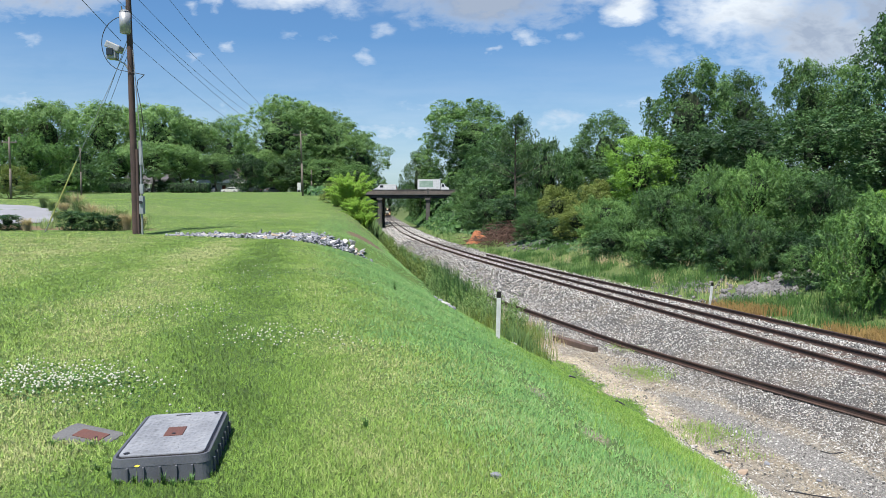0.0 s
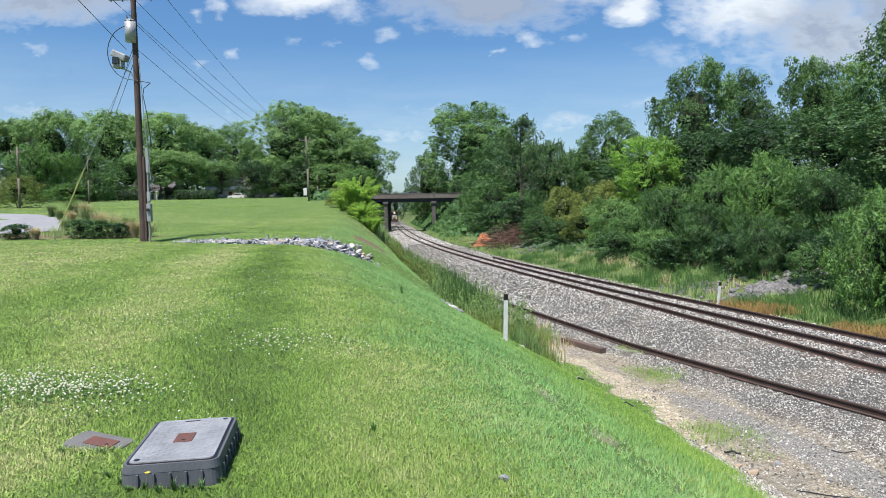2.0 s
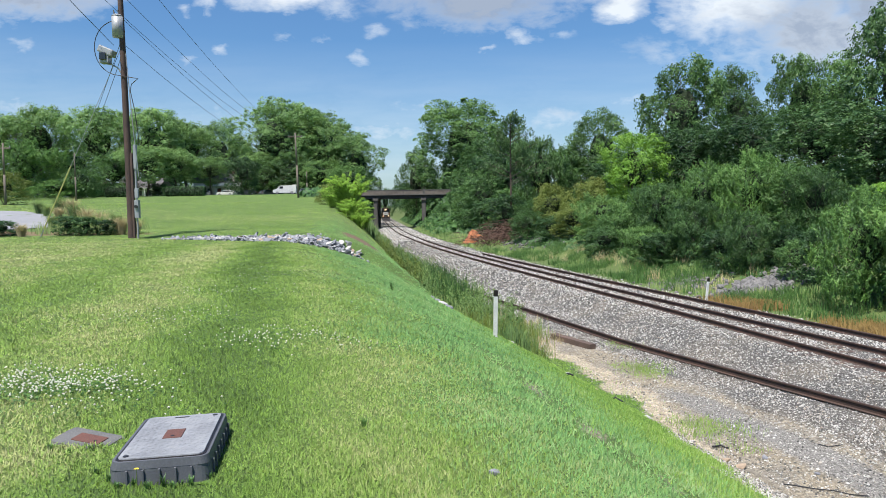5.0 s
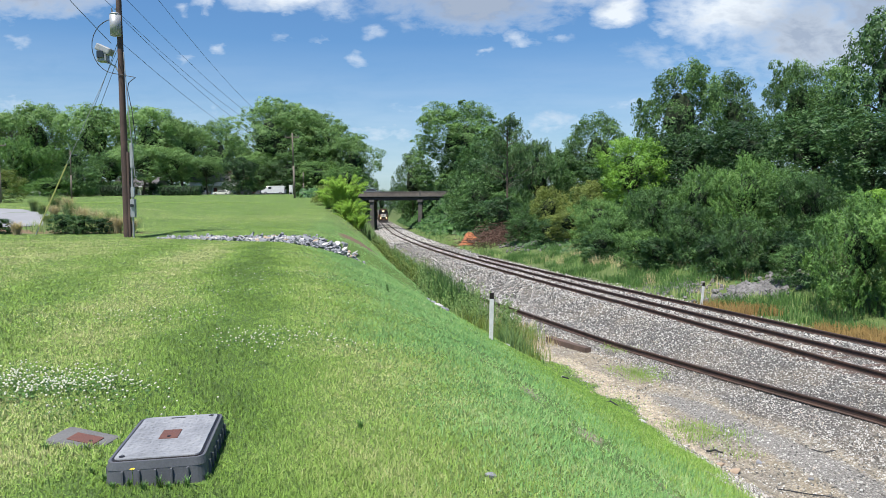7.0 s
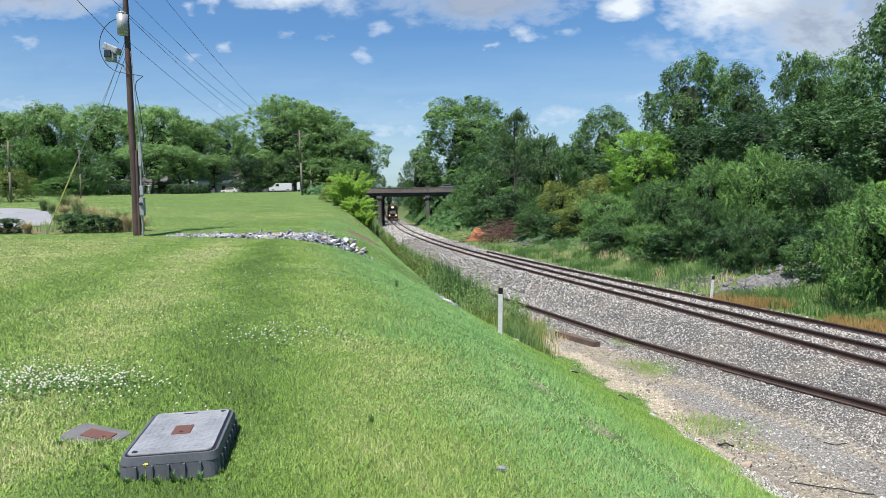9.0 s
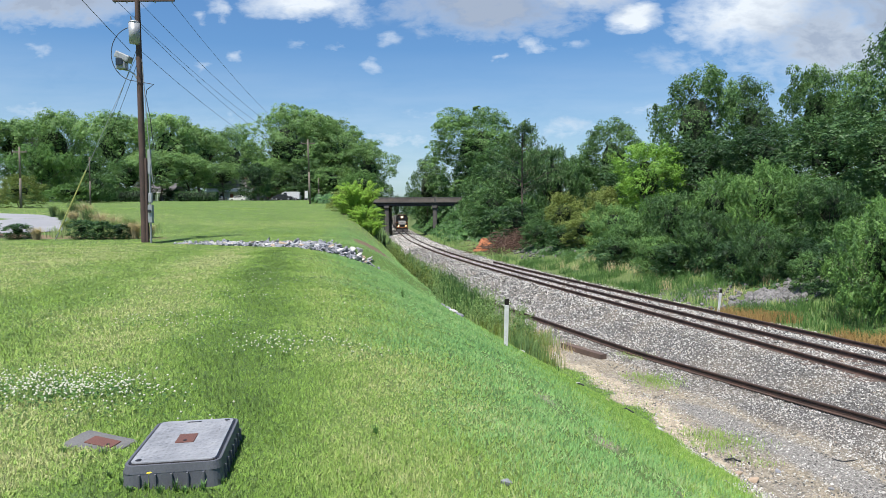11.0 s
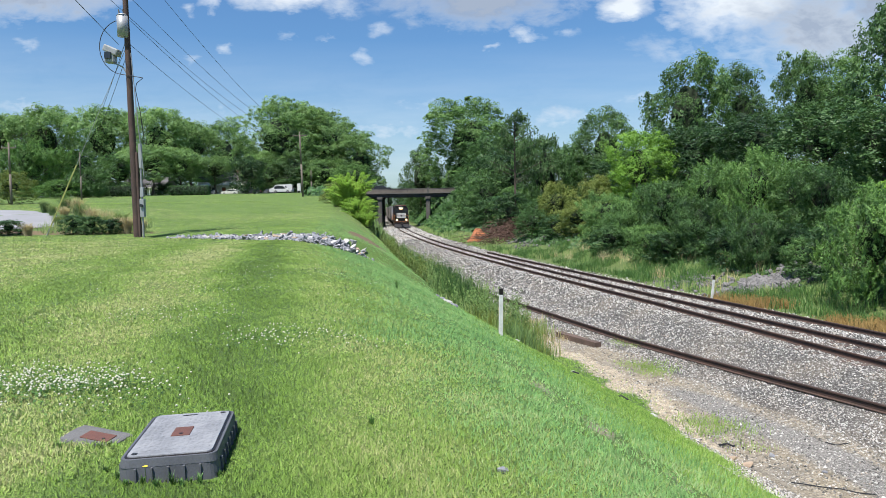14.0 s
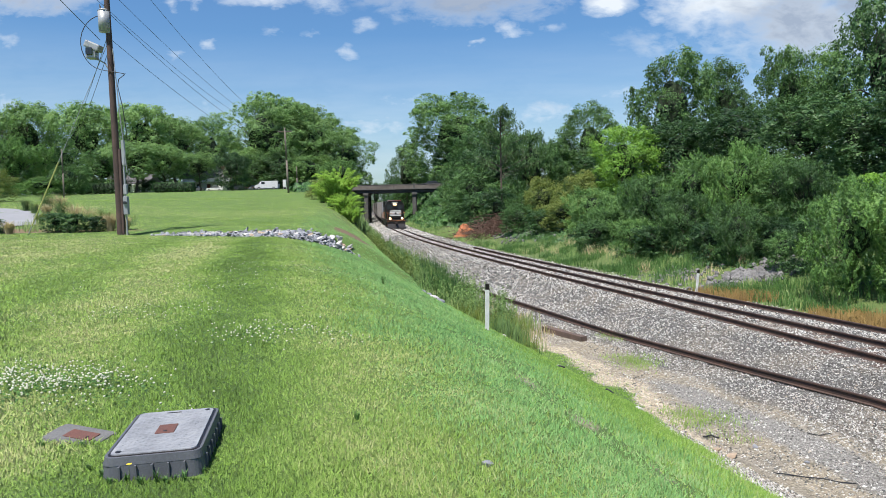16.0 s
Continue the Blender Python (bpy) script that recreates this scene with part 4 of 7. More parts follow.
# kind, x, y, height of the top, width
WOODS_RIGHT = [
    ("oak_great", 7.6, 184.0, 33.0, 28.4),
    ("oak_a", -6.3, 200.0, 21.5, 12.2),
    ("scrub", 17.1, 31.0, 3.0, 2.0),
    ("scrub", 8.3, 84.0, 5.7, 5.1),
    ("scrub", 6.8, 98.0, 5.4, 5.6),
    ("vine", 9.4, 74.0, 3.9, 4.2),
    ("scrub", 5.5, 112.0, 6.0, 5.5),
    ("scrub", 11.1, 68.0, 3.2, 3.9),
    ("scrub", 14.2, 44.0, 2.3, 2.9),
    ("scrub", 16.0, 39.0, 2.6, 2.9),
    ("scrub", 17.9, 36.0, 2.9, 2.3),
    ("vine", 17.0, 33.0, 2.4, 1.9),
    ("scrub", 12.3, 52.0, 2.5, 3.0),
    ("pine", 8.75, 84.0, 15.6, 9.5),
    ("vine", 7.3, 122.0, 17.1, 9.9),
    ("vine", 5.6, 128.0, 9.4, 7.3),
    ("vine", 7.1, 108.0, 10.5, 8.3),
    ("dark_b", 5.9, 178.0, 21.4, 11.6),
    ("feather", 13.5, 92.0, 13.9, 8.6),
    ("olive", 12.4, 76.0, 6.7, 4.9),
    ("oak_a", 22.8, 98.0, 17.5, 10.0),
    ("olive", 15.4, 70.0, 7.0, 4.8),
    ("fresh_a", 19.7, 70.0, 11.6, 7.1),
    ("oak_b", 28.7, 82.0, 21.9, 10.3),
    ("oak_a", 35.9, 84.0, 20.5, 8.5),
    ("oak_b", 44.8, 86.0, 23.1, 8.7),
    ("oak_a", 51.6, 90.0, 23.2, 9.5),
    ("dark_a", 43.6, 66.0, 24.5, 9.5),
    ("dark_a", 26.1, 72.0, 12.7, 8.8),
    ("dark_b", 29.8, 66.0, 12.8, 8.6),
    ("dark_a", 32.5, 60.0, 12.9, 8.8),
    ("dark_b", 33.4, 53.0, 11.7, 8.2),
    ("dark_a", 35.3, 48.0, 12.6, 8.6),
    ("feather_b", 14.3, 54.0, 4.2, 4.4),
    ("feather", 15.8, 49.0, 5.9, 4.8),
    ("feather_c", 18.4, 48.0, 7.2, 5.1),
    ("feather_c", 20.3, 45.0, 7.7, 4.6),
    ("vine", 22.0, 43.0, 6.7, 4.2),
    ("feather", 15.8, 43.0, 4.6, 4.0),
    ("feather_b", 16.6, 37.0, 3.8, 2.9),
    ("feather", 22.3, 41.0, 6.3, 3.7),
    ("feather_c", 16.7, 27.0, 4.8, 3.8),
    ("feather_c", 18.2, 25.0, 4.8, 4.1),
    ("fresh_a", 21.6, 33.0, 5.1, 3.2),
    ("feather", 13.7, 46.0, 2.8, 3.4),
    ("olive", 12.7, 66.0, 4.5, 4.3),
    ("vine", 10.5, 95.0, 7.1, 8.5),
    ("vine", 11.4, 80.0, 5.3, 5.8),
    ("dark_a", 10.6, 112.0, 14.5, 10.9),
    ("dark_b", 18.4, 100.0, 12.9, 10.6),
    ("feather_b", 14.2, 60.0, 5.2, 4.9),
    ("vine", 1.3, 142.0, 4.5, 4.2),
    ("dark_b", -4.5, 230.0, 13.3, 11.2),
    ("vine", -10.3, 260.0, 9.3, 10.6),
    ("dark_a", -15.8, 330.0, 17.4, 13.4),
    ("vine", -6.8, 215.0, 8.4, 8.7),
    ("dark_b", 23.9, 85.0, 10.9, 10.4),
    ("vine", 5.3, 149.0, 13.0, 7.4),
    ("vine", 4.2, 136.0, 8.0, 6.0),
]
WOODS_LEFT = [
    ("oak_big", -43.8, 190.0, 34.9, 25.5),
    ("oak_big", -30.9, 196.0, 30.6, 25.5),
    ("oak_big", -21.6, 185.0, 24.1, 15.0),
    ("oak_big", -39.0, 205.0, 34.0, 25.0),
    ("vine", -21.7, 168.0, 15.2, 11.6),
    ("dark_b", -41.9, 150.0, 16.2, 7.6),
    ("oak_a", -66.1, 212.0, 31.2, 17.2),
    ("oak_b", -64.9, 182.0, 27.4, 17.0),
    ("oak_a", -69.7, 172.0, 29.7, 16.8),
    ("oak_b", -83.0, 172.0, 30.1, 17.5),
    ("oak_a", -101.1, 178.0, 31.5, 17.4),
    ("oak_b", -114.9, 184.0, 30.5, 17.9),
    ("oak_a", -124.9, 180.0, 31.8, 19.0),
    ("dark_b", -62.6, 150.0, 18.4, 12.2),
    ("dark_a", -59.8, 158.0, 18.4, 12.2),
    ("dark_b", -53.5, 165.0, 17.1, 10.7),
    ("feather_c", -71.2, 130.0, 10.5, 10.0),
    ("olive", -57.1, 92.0, 9.8, 6.0),
    ("feather", -67.4, 132.0, 13.1, 7.5),
    ("feather_c", -85.3, 145.0, 19.9, 14.1),
    ("vine", -69.3, 150.0, 17.2, 11.6),
    ("dark_a", -47.2, 185.0, 19.8, 12.0),
    ("dark_b", -34.9, 180.0, 17.2, 13.2),
    ("dark_a", -27.8, 186.0, 19.1, 13.6),
    ("dark_b", -62.4, 230.0, 26.4, 22.4),
    ("dark_a", -90.4, 230.0, 28.3, 29.9),
    ("dark_b", -122.2, 230.0, 30.2, 37.4),
    ("bush", -8.0, 61.0, 7.3, 4.1),
    ("bush", -9.9, 66.0, 6.4, 2.8),
    ("bush", -7.0, 57.5, 5.0, 3.0),
    ("olive", -11.5, 76.0, 7.0, 3.8),
    ("vine", -8.4, 72.0, 5.5, 3.5),
    ("dark_a", -17.8, 170.0, 10.6, 6.2),
    ("dark_b", -22.6, 240.0, 11.8, 5.8),
    ("bush", -6.2, 56.0, 3.9, 2.1),
    ("dark_a", -30.5, 400.0, 17.0, 9.7),
    ("oak_a", -36.5, 177.0, 19.0, 14.0),
    ("oak_b", -29.5, 175.0, 17.0, 12.0),
    ("oak_a", -43.5, 179.0, 18.0, 11.0),
    ("scrub", -71.0, 146.0, 9.9, 5.0),
    ("scrub", -66.0, 147.0, 10.0, 5.5),
    ("scrub", -75.5, 150.0, 10.6, 6.0),
    ("scrub", -56.5, 148.0, 9.6, 4.5),
    ("scrub", -61.0, 152.0, 10.4, 5.5),
    ("scrub", -82.0, 150.0, 10.8, 6.5),
    ("bare", -104.2, 176.0, 31.7, 10.0),
    ("bare", -51.0, 188.0, 20.5, 9.2),
]
for i, (kind, x, y, top, w) in enumerate(WOODS_RIGHT):
    plant(kind, x, y, top, w, (i * 67) % 360, "woods on the railway bank")
for i, (kind, x, y, top, w) in enumerate(WOODS_LEFT):
    if x < -44 and 145 < y < 200 and kind[:5] in ("oak_a", "oak_b", "dark_"):
        kind = "park"
    plant(kind, x, y, top, w, (i * 83) % 360, "trees round the lawn")


def far_woods():
    """The wooded skyline all round."""
    r = np.random.default_rng(5)
    a = r.uniform(0, 2 * math.pi, 9000)
    dist = r.uniform(420, 640, 9000)
    x, y = np.sin(a) * dist, np.cos(a) * dist
    keep = (off_track(x, y) > 14) | (off_track(x, y) < -14)
    x, y = x[keep], y[keep]
    z = height(x, y) + r.uniform(0, 1, len(x)) ** 0.8 * (13 + 4 * lump(x, y, 40.0))
    pts = np.column_stack([x, y, z])
    out = np.column_stack([-x, -y, np.full(len(x), 250.0)]) / 500
    me = leaf_mesh("far_woods", pts, out, 7.0, M_DARK, 0.8, 0, 9)
    tagged(new("far_woods", me), "distant dark-green woods on the skyline", "woods", kind="stuff")


far_woods()

# ---- grass, weeds, ballast and flowers ----
def blades(name, x, y, h, w, mat, label, category, seed, lean=0.35, lift=0.0, bend=True):
    """Grass: tapering blades, bent once, standing on the ground at x, y."""
    r = np.random.default_rng(seed)
    n = len(x)
    z = height(x, y) + lift + 0.015 * lump(x, y, 1.1, 1.0)
    a = r.uniform(0, 2 * math.pi, n)
    tilt = np.abs(r.normal(0, lean, n))
    b = a + r.normal(0, 0.8, n)
    p = np.column_stack([x, y, z])
    side = np.column_stack([np.cos(a), np.sin(a), np.zeros(n)]) * (w / 2)[:, None]
    lean_v = np.column_stack([np.cos(b), np.sin(b), np.zeros(n)])
    mid = p + np.column_stack([np.zeros((n, 2)), h * 0.6]) + lean_v * (h * tilt * 0.3)[:, None]
    tip = p + np.column_stack([np.zeros((n, 2)), h * np.clip(1.0 - 0.3 * tilt, 0.5, 1)]) + lean_v * (h * tilt)[:, None]
    if bend:
        V = np.stack([p - side, p + side, mid + side * 0.7, tip, mid - side * 0.7], 1).reshape(-1, 3)
        k = np.arange(n)[:, None] * 5
        F = np.concatenate([k + np.array([0, 1, 2]), k + np.array([0, 2, 4]), k + np.array([4, 2, 3])], 1).reshape(-1, 3)
    else:
        V = np.stack([p - side, p + side, tip], 1).reshape(-1, 3)
        F = np.arange(3 * n).reshape(n, 3)
    return tagged(new(name, big_mesh(name, V, F, mat)), label, category, kind="stuff")


def fan(n, r0, r1, a0, a1, seed):
    """Plan points spread over a fan from the lawn's near edge, thinning out with distance."""
    r = np.random.default_rng(seed)
    q = r0 * (r1 / r0) ** r.random(n)
    a = np.radians(r.uniform(a0, a1, n))
    return q * np.sin(a), q * np.cos(a), q, r


def mown_lawn():
    x, y, q, r = fan(780000, 2.6, 150.0, -38, 36, 1)
    d = off_track(x, y)
    below = d - foot_of_bank(y)
    ok = below > turf_edge(x, y) + 0.12 * r.normal(0, 1, len(d))
    ok &= ~((np.abs(x + 1.64 + 0.17 * (y - 4.20)) < 0.275) & (np.abs(y - 4.20) < 0.42))
    ok &= ~((np.abs(x + 2.31) < 0.2) & (np.abs(y - 4.48) < 0.11))
    ok &= ((x + 4.1) / 1.2) ** 2 + ((y - 37.0) / 2.2) ** 2 > r.uniform(0.5, 1.0, len(x))
    ok &= ~((np.abs(y - swale_y(x)) < 0.5) & (x > -13.5) & (x < -3.7))
    ok &= ~((y > 33.8) & (y < 47) & (x < -15.8 - (y - 33.8) * 0.6))
    ok &= ~((np.abs(below - 4.9) < 0.22 + 0.16 * lump(x, y, 0.6, 3.0)) & (y < 11) & (r.random(len(x)) < 0.7))
    x, y, q, d, below = x[ok], y[ok], q[ok], d[ok], below[ok]
    patch = 0.5 + 0.5 * lump(x, y, 1.6, 5.0)
    h = (0.015 + 0.018 * patch) * r.uniform(0.5, 1.6, len(x)) * (1 + 0.014 * q)
    w = np.clip(0.0020 * q, 0.0052, 0.05)
    tone = lawn_tone(x, y) + r.normal(0, 0.10, len(x)) + 0.11 * lump(x, y, 0.22, 7.0) + 0.07 * lump(x, y, 0.5, 3.0)
    # bright young grass low on the bank; above it a cooler, coarser grass with thin places
    low = below + 0.6 * lump(x, y, 1.1, 6.0) + 0.8 * r.normal(0, 1, len(x)) < np.interp(y, [3, 9, 14, 20, 26], [3.7, 3.4, 2.7, 1.5, 0.5])
    low &= y < 30
    h = np.where(low, h * 1.3, h)
    cool = step(7.4, 4.9, below + 0.5 * lump(x, y, 2.2, 3.0)) * step(60, 35, y)
    s = (r.random(len(x)) < 0.92 * cool) & ~low
    thin = s & (lump(x, y, 0.9, 2.0) > 0.45) & (r.random(len(x)) < 0.6)

    def sow(name, k, tall, mat, label, seed):
        ob = blades(name, x[k], y[k], h[k] * tall, w[k], mat, label, "grass", seed, 0.8, 0.004, False)
        a = ob.data.attributes.new("tone", "FLOAT", "POINT")
        a.data.foreach_set("value", np.repeat(tone[k], 3).astype(np.float32))

    sow("lawn_grass", ~s & ~low, 1.0, M_BLADE, "short mown green lawn grass with paler stalks", 2)
    sow("slope_grass", s & ~thin, 1.25, M_SLOPE, "cooler green coarse grass on the lawn's bank", 3)
    sow("low_grass", low, 1.2, M_EDGE, "bright yellow-green young grass low on the bank", 4)


mown_lawn()


def weeds(name, n, x0, x1, y0, y1, test, hmin, hmax, w, mat, label, seed, lean=0.3, clump=0.6):
    """Tall grass and weeds in clumps over a stretch of plan where test(x, y, d) holds."""
    r = np.random.default_rng(seed)
    k = max(10, n // 40)
    cx, cy = r.uniform(x0, x1, k * 6), r.uniform(y0, y1, k * 6)
    ok = test(cx, cy, off_track(cx, cy))
    cx, cy = cx[ok][:k], cy[ok][:k]
    if len(cx) == 0:
        return
    per = max(4, n // len(cx))
    size = r.uniform(0.6, 1.3, len(cx))
    x = (cx[:, None] + r.normal(0, clump * 0.4, (len(cx), per))).ravel()
    y = (cy[:, None] + r.normal(0, clump * 0.4, (len(cx), per))).ravel()
    h = (size[:, None] * r.uniform(hmin, hmax, (len(cx), per))).ravel()
    blades(name, x, y, h, np.full(len(x), w), mat, label, "weeds", seed + 1, lean)


def leafy_weeds(name, k, stems, x0, x1, y0, y1, test, h0, h1, leaf, mat, label, seed):
    """Rank weeds: bundles of upright stems set with small narrow leaves."""
    r = np.random.default_rng(seed)
    cx, cy = r.uniform(x0, x1, k * 30), r.uniform(y0, y1, k * 30)
    ok = test(cx, cy, off_track(cx, cy))
    cx, cy = cx[ok][:k], cy[ok][:k]
    size = r.uniform(0.5, 1.25, len(cx))
    sx = np.repeat(cx, stems) + r.normal(0, 0.22, len(cx) * stems)
    sy = np.repeat(cy, stems) + r.normal(0, 0.22, len(cx) * stems)
    sh = np.repeat(size, stems) * r.uniform(h0, h1, len(sx))
    per = 26
    t = r.random((len(sx), per)) ** 0.8
    lean = r.normal(0, 0.16, (len(sx), 2))
    x = (sx[:, None] + lean[:, :1] * t * sh[:, None] + r.normal(0, 0.04, t.shape)).ravel()
    y = (sy[:, None] + lean[:, 1:] * t * sh[:, None] + r.normal(0, 0.04, t.shape)).ravel()
    z = height(x, y) + (t * sh[:, None]).ravel()
    out = r.normal(0, 1, (len(x), 3)) + np.array([0, -0.3, 0.6])
    me = leaf_mesh(name, np.column_stack([x, y, z]), out, leaf, mat, 0.3, 0, seed, 0.7)
    tagged(new(name, me), label, "weeds", kind="stuff")


leafy_weeds("tall_weeds", 115, 12, -8, 4, 24, 62, lambda x, y, d: (d > foot_of_bank(y) - 1.2) & (d < foot_of_bank(y) + 1.1), 0.5, 1.45, 0.105, M_WEED, "tall green and seedy weeds along the foot of the bank", 11)
leafy_weeds("tall_weeds", 60, 10, -8, 1, 34, 62, lambda x, y, d: (d > foot_of_bank(y) - 1.0) & (d < foot_of_bank(y) + 1.8), 0.4, 1.2, 0.12, M_OLIVE, "yellowish leafy weeds along the foot of the bank", 12)
weeds("reeds", 2600, -3, 1.2, 30, 46, lambda x, y, d: (d > foot_of_bank(y) - 0.9) & (d < foot_of_bank(y) + 0.5), 0.8, 1.5, 0.028, M_FEATHER, "tall upright blue-green reeds at the foot of the bank", 37, 0.14, 0.9)
weeds("verge_grass", 1500, 1.2, 3.2, 21, 27, lambda x, y, d: (d > 6.2) & (d < 7.9), 0.25, 0.75, 0.016, M_OLIVE, "yellowish long grass behind the white post", 39, 0.3, 0.7)
weeds("foot_grass", 3500, -8, 4, 24, 62, lambda x, y, d: (d > foot_of_bank(y) - 1.3) & (d < foot_of_bank(y) + 1.0), 0.2, 0.6, 0.025, M_WEED, "long grass between the weeds", 10)
weeds("tall_weeds", 900, -2, 4, 22, 40, lambda x, y, d: (d > foot_of_bank(y) - 1.8) & (d < foot_of_bank(y) + 0.3), 0.15, 0.4, 0.02, M_TAN, "dry tan grass among the weeds", 13)
weeds("tall_weeds", 700, 0.6, 2.6, 17, 22.5, lambda x, y, d: (d > foot_of_bank(y) - 0.6) & (d < foot_of_bank(y) + 0.6), 0.25, 0.7, 0.02, M_WEED, "weeds round the white post", 15)
weeds("bank_weeds", 7000, -20, 0, 60, 150, lambda x, y, d: (d > foot_of_bank(y) - 0.8) & (d < foot_of_bank(y) + 4.5), 0.5, 1.6, 0.12, M_WEED, "rank green weeds on the cutting's bank", 17)
weeds("bank_grass", 22000, 4, 26, 12, 70, lambda x, y, d: (d < -4.3) & (d > -9.5) & (lump(x, y, 3.5, 6.0) > -0.15) & (((x - 16.0) / 2.0) ** 2 + ((y - 33.8) / 1.7) ** 2 > 1), 0.2, 0.65, 0.026, M_VINE, "long grass along the far side of the track", 19, 0.5)
weeds("bank_grass", 5000, -10, 12, 60, 150, lambda x, y, d: (d < -4.0) & (d > -7.0), 0.25, 0.7, 0.10, M_WEED, "long grass along the far side of the track", 21)
weeds("bank_grass", 4500, 4, 24, 14, 62, lambda x, y, d: (d < -4.2) & (d > -8.5) & (lump(x, y, 2.6, 1.0) > 0.1) & (((x - 16.0) / 2.0) ** 2 + ((y - 33.8) / 1.7) ** 2 > 1), 0.15, 0.5, 0.03, M_WEED, "paler long grass along the far side of the track", 35)
weeds("rust_grass", 9000, 8, 20, 14, 33, lambda x, y, d: (d < -3.5) & (d > -5.3) & ((y < 24.5) | (np.abs(y - 29.5) < 1.6)), 0.22, 0.5, 0.025, M_RUSTGRASS, "rust-orange dried grass beside the track", 23, 0.5)
weeds("seed_grass", 650, 4, 18, 33, 60, lambda x, y, d: (d < -5.6) & (d > -9.5), 0.4, 0.95, 0.016, M_TAN, "seeding grass stalks at the foot of the bank", 25, 0.45)
weeds("gravel_weeds", 3000, 2.5, 8, 9, 24, lambda x, y, d: ((x - 5.45) ** 2 + ((y - 13.8) / 1.5) ** 2 < 0.45) | ((x - 5.7) ** 2 + ((y - 19.3) / 1.5) ** 2 < 0.4) | ((x - 6.0) ** 2 + ((y - 22.6) / 1.2) ** 2 < 0.12), 0.04, 0.14, 0.012, M_BLADE, "sparse green weeds in the sandy gravel", 27, 0.7)
weeds("edge_grass", 15000, -0.5, 7, 6, 26, lambda x, y, d: (d > foot_of_bank(y) + turf_edge(x, y) - 0.15) & (d < foot_of_bank(y) + turf_edge(x, y) + 1.6), 0.03, 0.10, 0.007, M_EDGE, "longer bright-green grass at the lawn's lower edge", 29, 0.5, 0.8)
weeds("bed_grass", 2600, -20.5, -16.2, 34.8, 38.5, lambda x, y, d: x < -14, 0.3, 0.75, 0.02, M_WEED, "feathery tan ornamental grass in the bed", 31, 0.35)


def tuft(x, y, n, h, w, mat, seed, label, spread=0.5):
    """One arching clump of ornamental grass, a thing of its own."""
    r = np.random.default_rng(seed)
    a = r.uniform(0, 6.28, n)
    q = np.abs(r.normal(0, 0.10, n)) * h
    p = np.column_stack([q * np.cos(a), q * np.sin(a), np.full(n, -0.01)])
    out = np.column_stack([np.cos(a), np.sin(a), np.zeros(n)])
    L = h * r.uniform(0.6, 1.1, n)
    t = r.uniform(0.1, spread, n)
    side = np.column_stack([-np.sin(a), np.cos(a), np.zeros(n)]) * w / 2
    mid = p + np.column_stack([np.zeros((n, 2)), L * 0.62]) + out * (L * t * 0.5)[:, None]
    tip = p + np.column_stack([np.zeros((n, 2)), L * (1 - 0.5 * t)]) + out * (L * t * 1.5)[:, None]
    V = np.stack([p - side, p + side, mid + side * 0.7, tip, mid - side * 0.7], 1).reshape(-1, 3)
    k = np.arange(n)[:, None] * 5
    F = np.concatenate([k + np.array([0, 1, 2]), k + np.array([0, 2, 4]), k + np.array([4, 2, 3])], 1).reshape(-1, 3)
    ob = new("grass_clump", big_mesh("grass_clump", V, F, mat))
    ob.matrix_basis = pose(x, y, hz(x, y))
    tagged(ob, label, "ornamental grass", "clumps in the bed")


for i, (x, y, h, m) in enumerate(((-19.2, 38.0, 1.3, M_TAN), (-20.6, 39.5, 1.3, M_WEED), (-18.0, 37.2, 1.2, M_TAN), (-22.6, 43.0, 1.3, M_TAN), (-24.4, 45.0, 1.3, M_WEED), (-17.0, 36.8, 1.2, M_WEED), (-20.1, 33.6, 0.75, M_TAN), (-15.75, 34.6, 1.0, M_TAN), (-15.3, 35.2, 0.8, M_TAN), (-17.5, 36.0, 1.0, M_WEED), (-18.8, 36.4, 1.0, M_WEED), (-20.5, 37.0, 0.9, M_WEED), (-21.8, 40.0, 0.9, M_TAN), (-23.3, 41.5, 0.8, M_WEED), (-16.6, 35.6, 0.9, M_TAN), (-25.2, 44.0, 0.9, M_WEED))):
    tuft(x, y, 420, h, 0.02, m, 50 + i, "arching clump of feathery grass in the bed")
for i, (x, y, h) in enumerate(((-1.15, 16.6, 0.4), (-1.78, 3.72, 0.055), (-1.60, 3.69, 0.075), (-1.47, 3.72, 0.06), (-1.38, 3.74, 0.08), (-1.86, 3.80, 0.07), (-1.70, 3.745, 0.065), (-1.53, 3.735, 0.085), (-1.44, 3.76, 0.05), (-1.31, 3.85, 0.06), (-1.98, 3.9, 0.06), (-2.45, 4.28, 0.07), (-2.2, 4.27, 0.06), (-2.32, 4.25, 0.05), (-0.55, 4.85, 0.09), (1.95, 20.6, 0.6), (3.0, 19.2, 0.5))):
    tuft(x, y, 34, h, 0.006, M_FEATHER, 80 + i, "thin tuft of long grass in the lawn", 0.35)


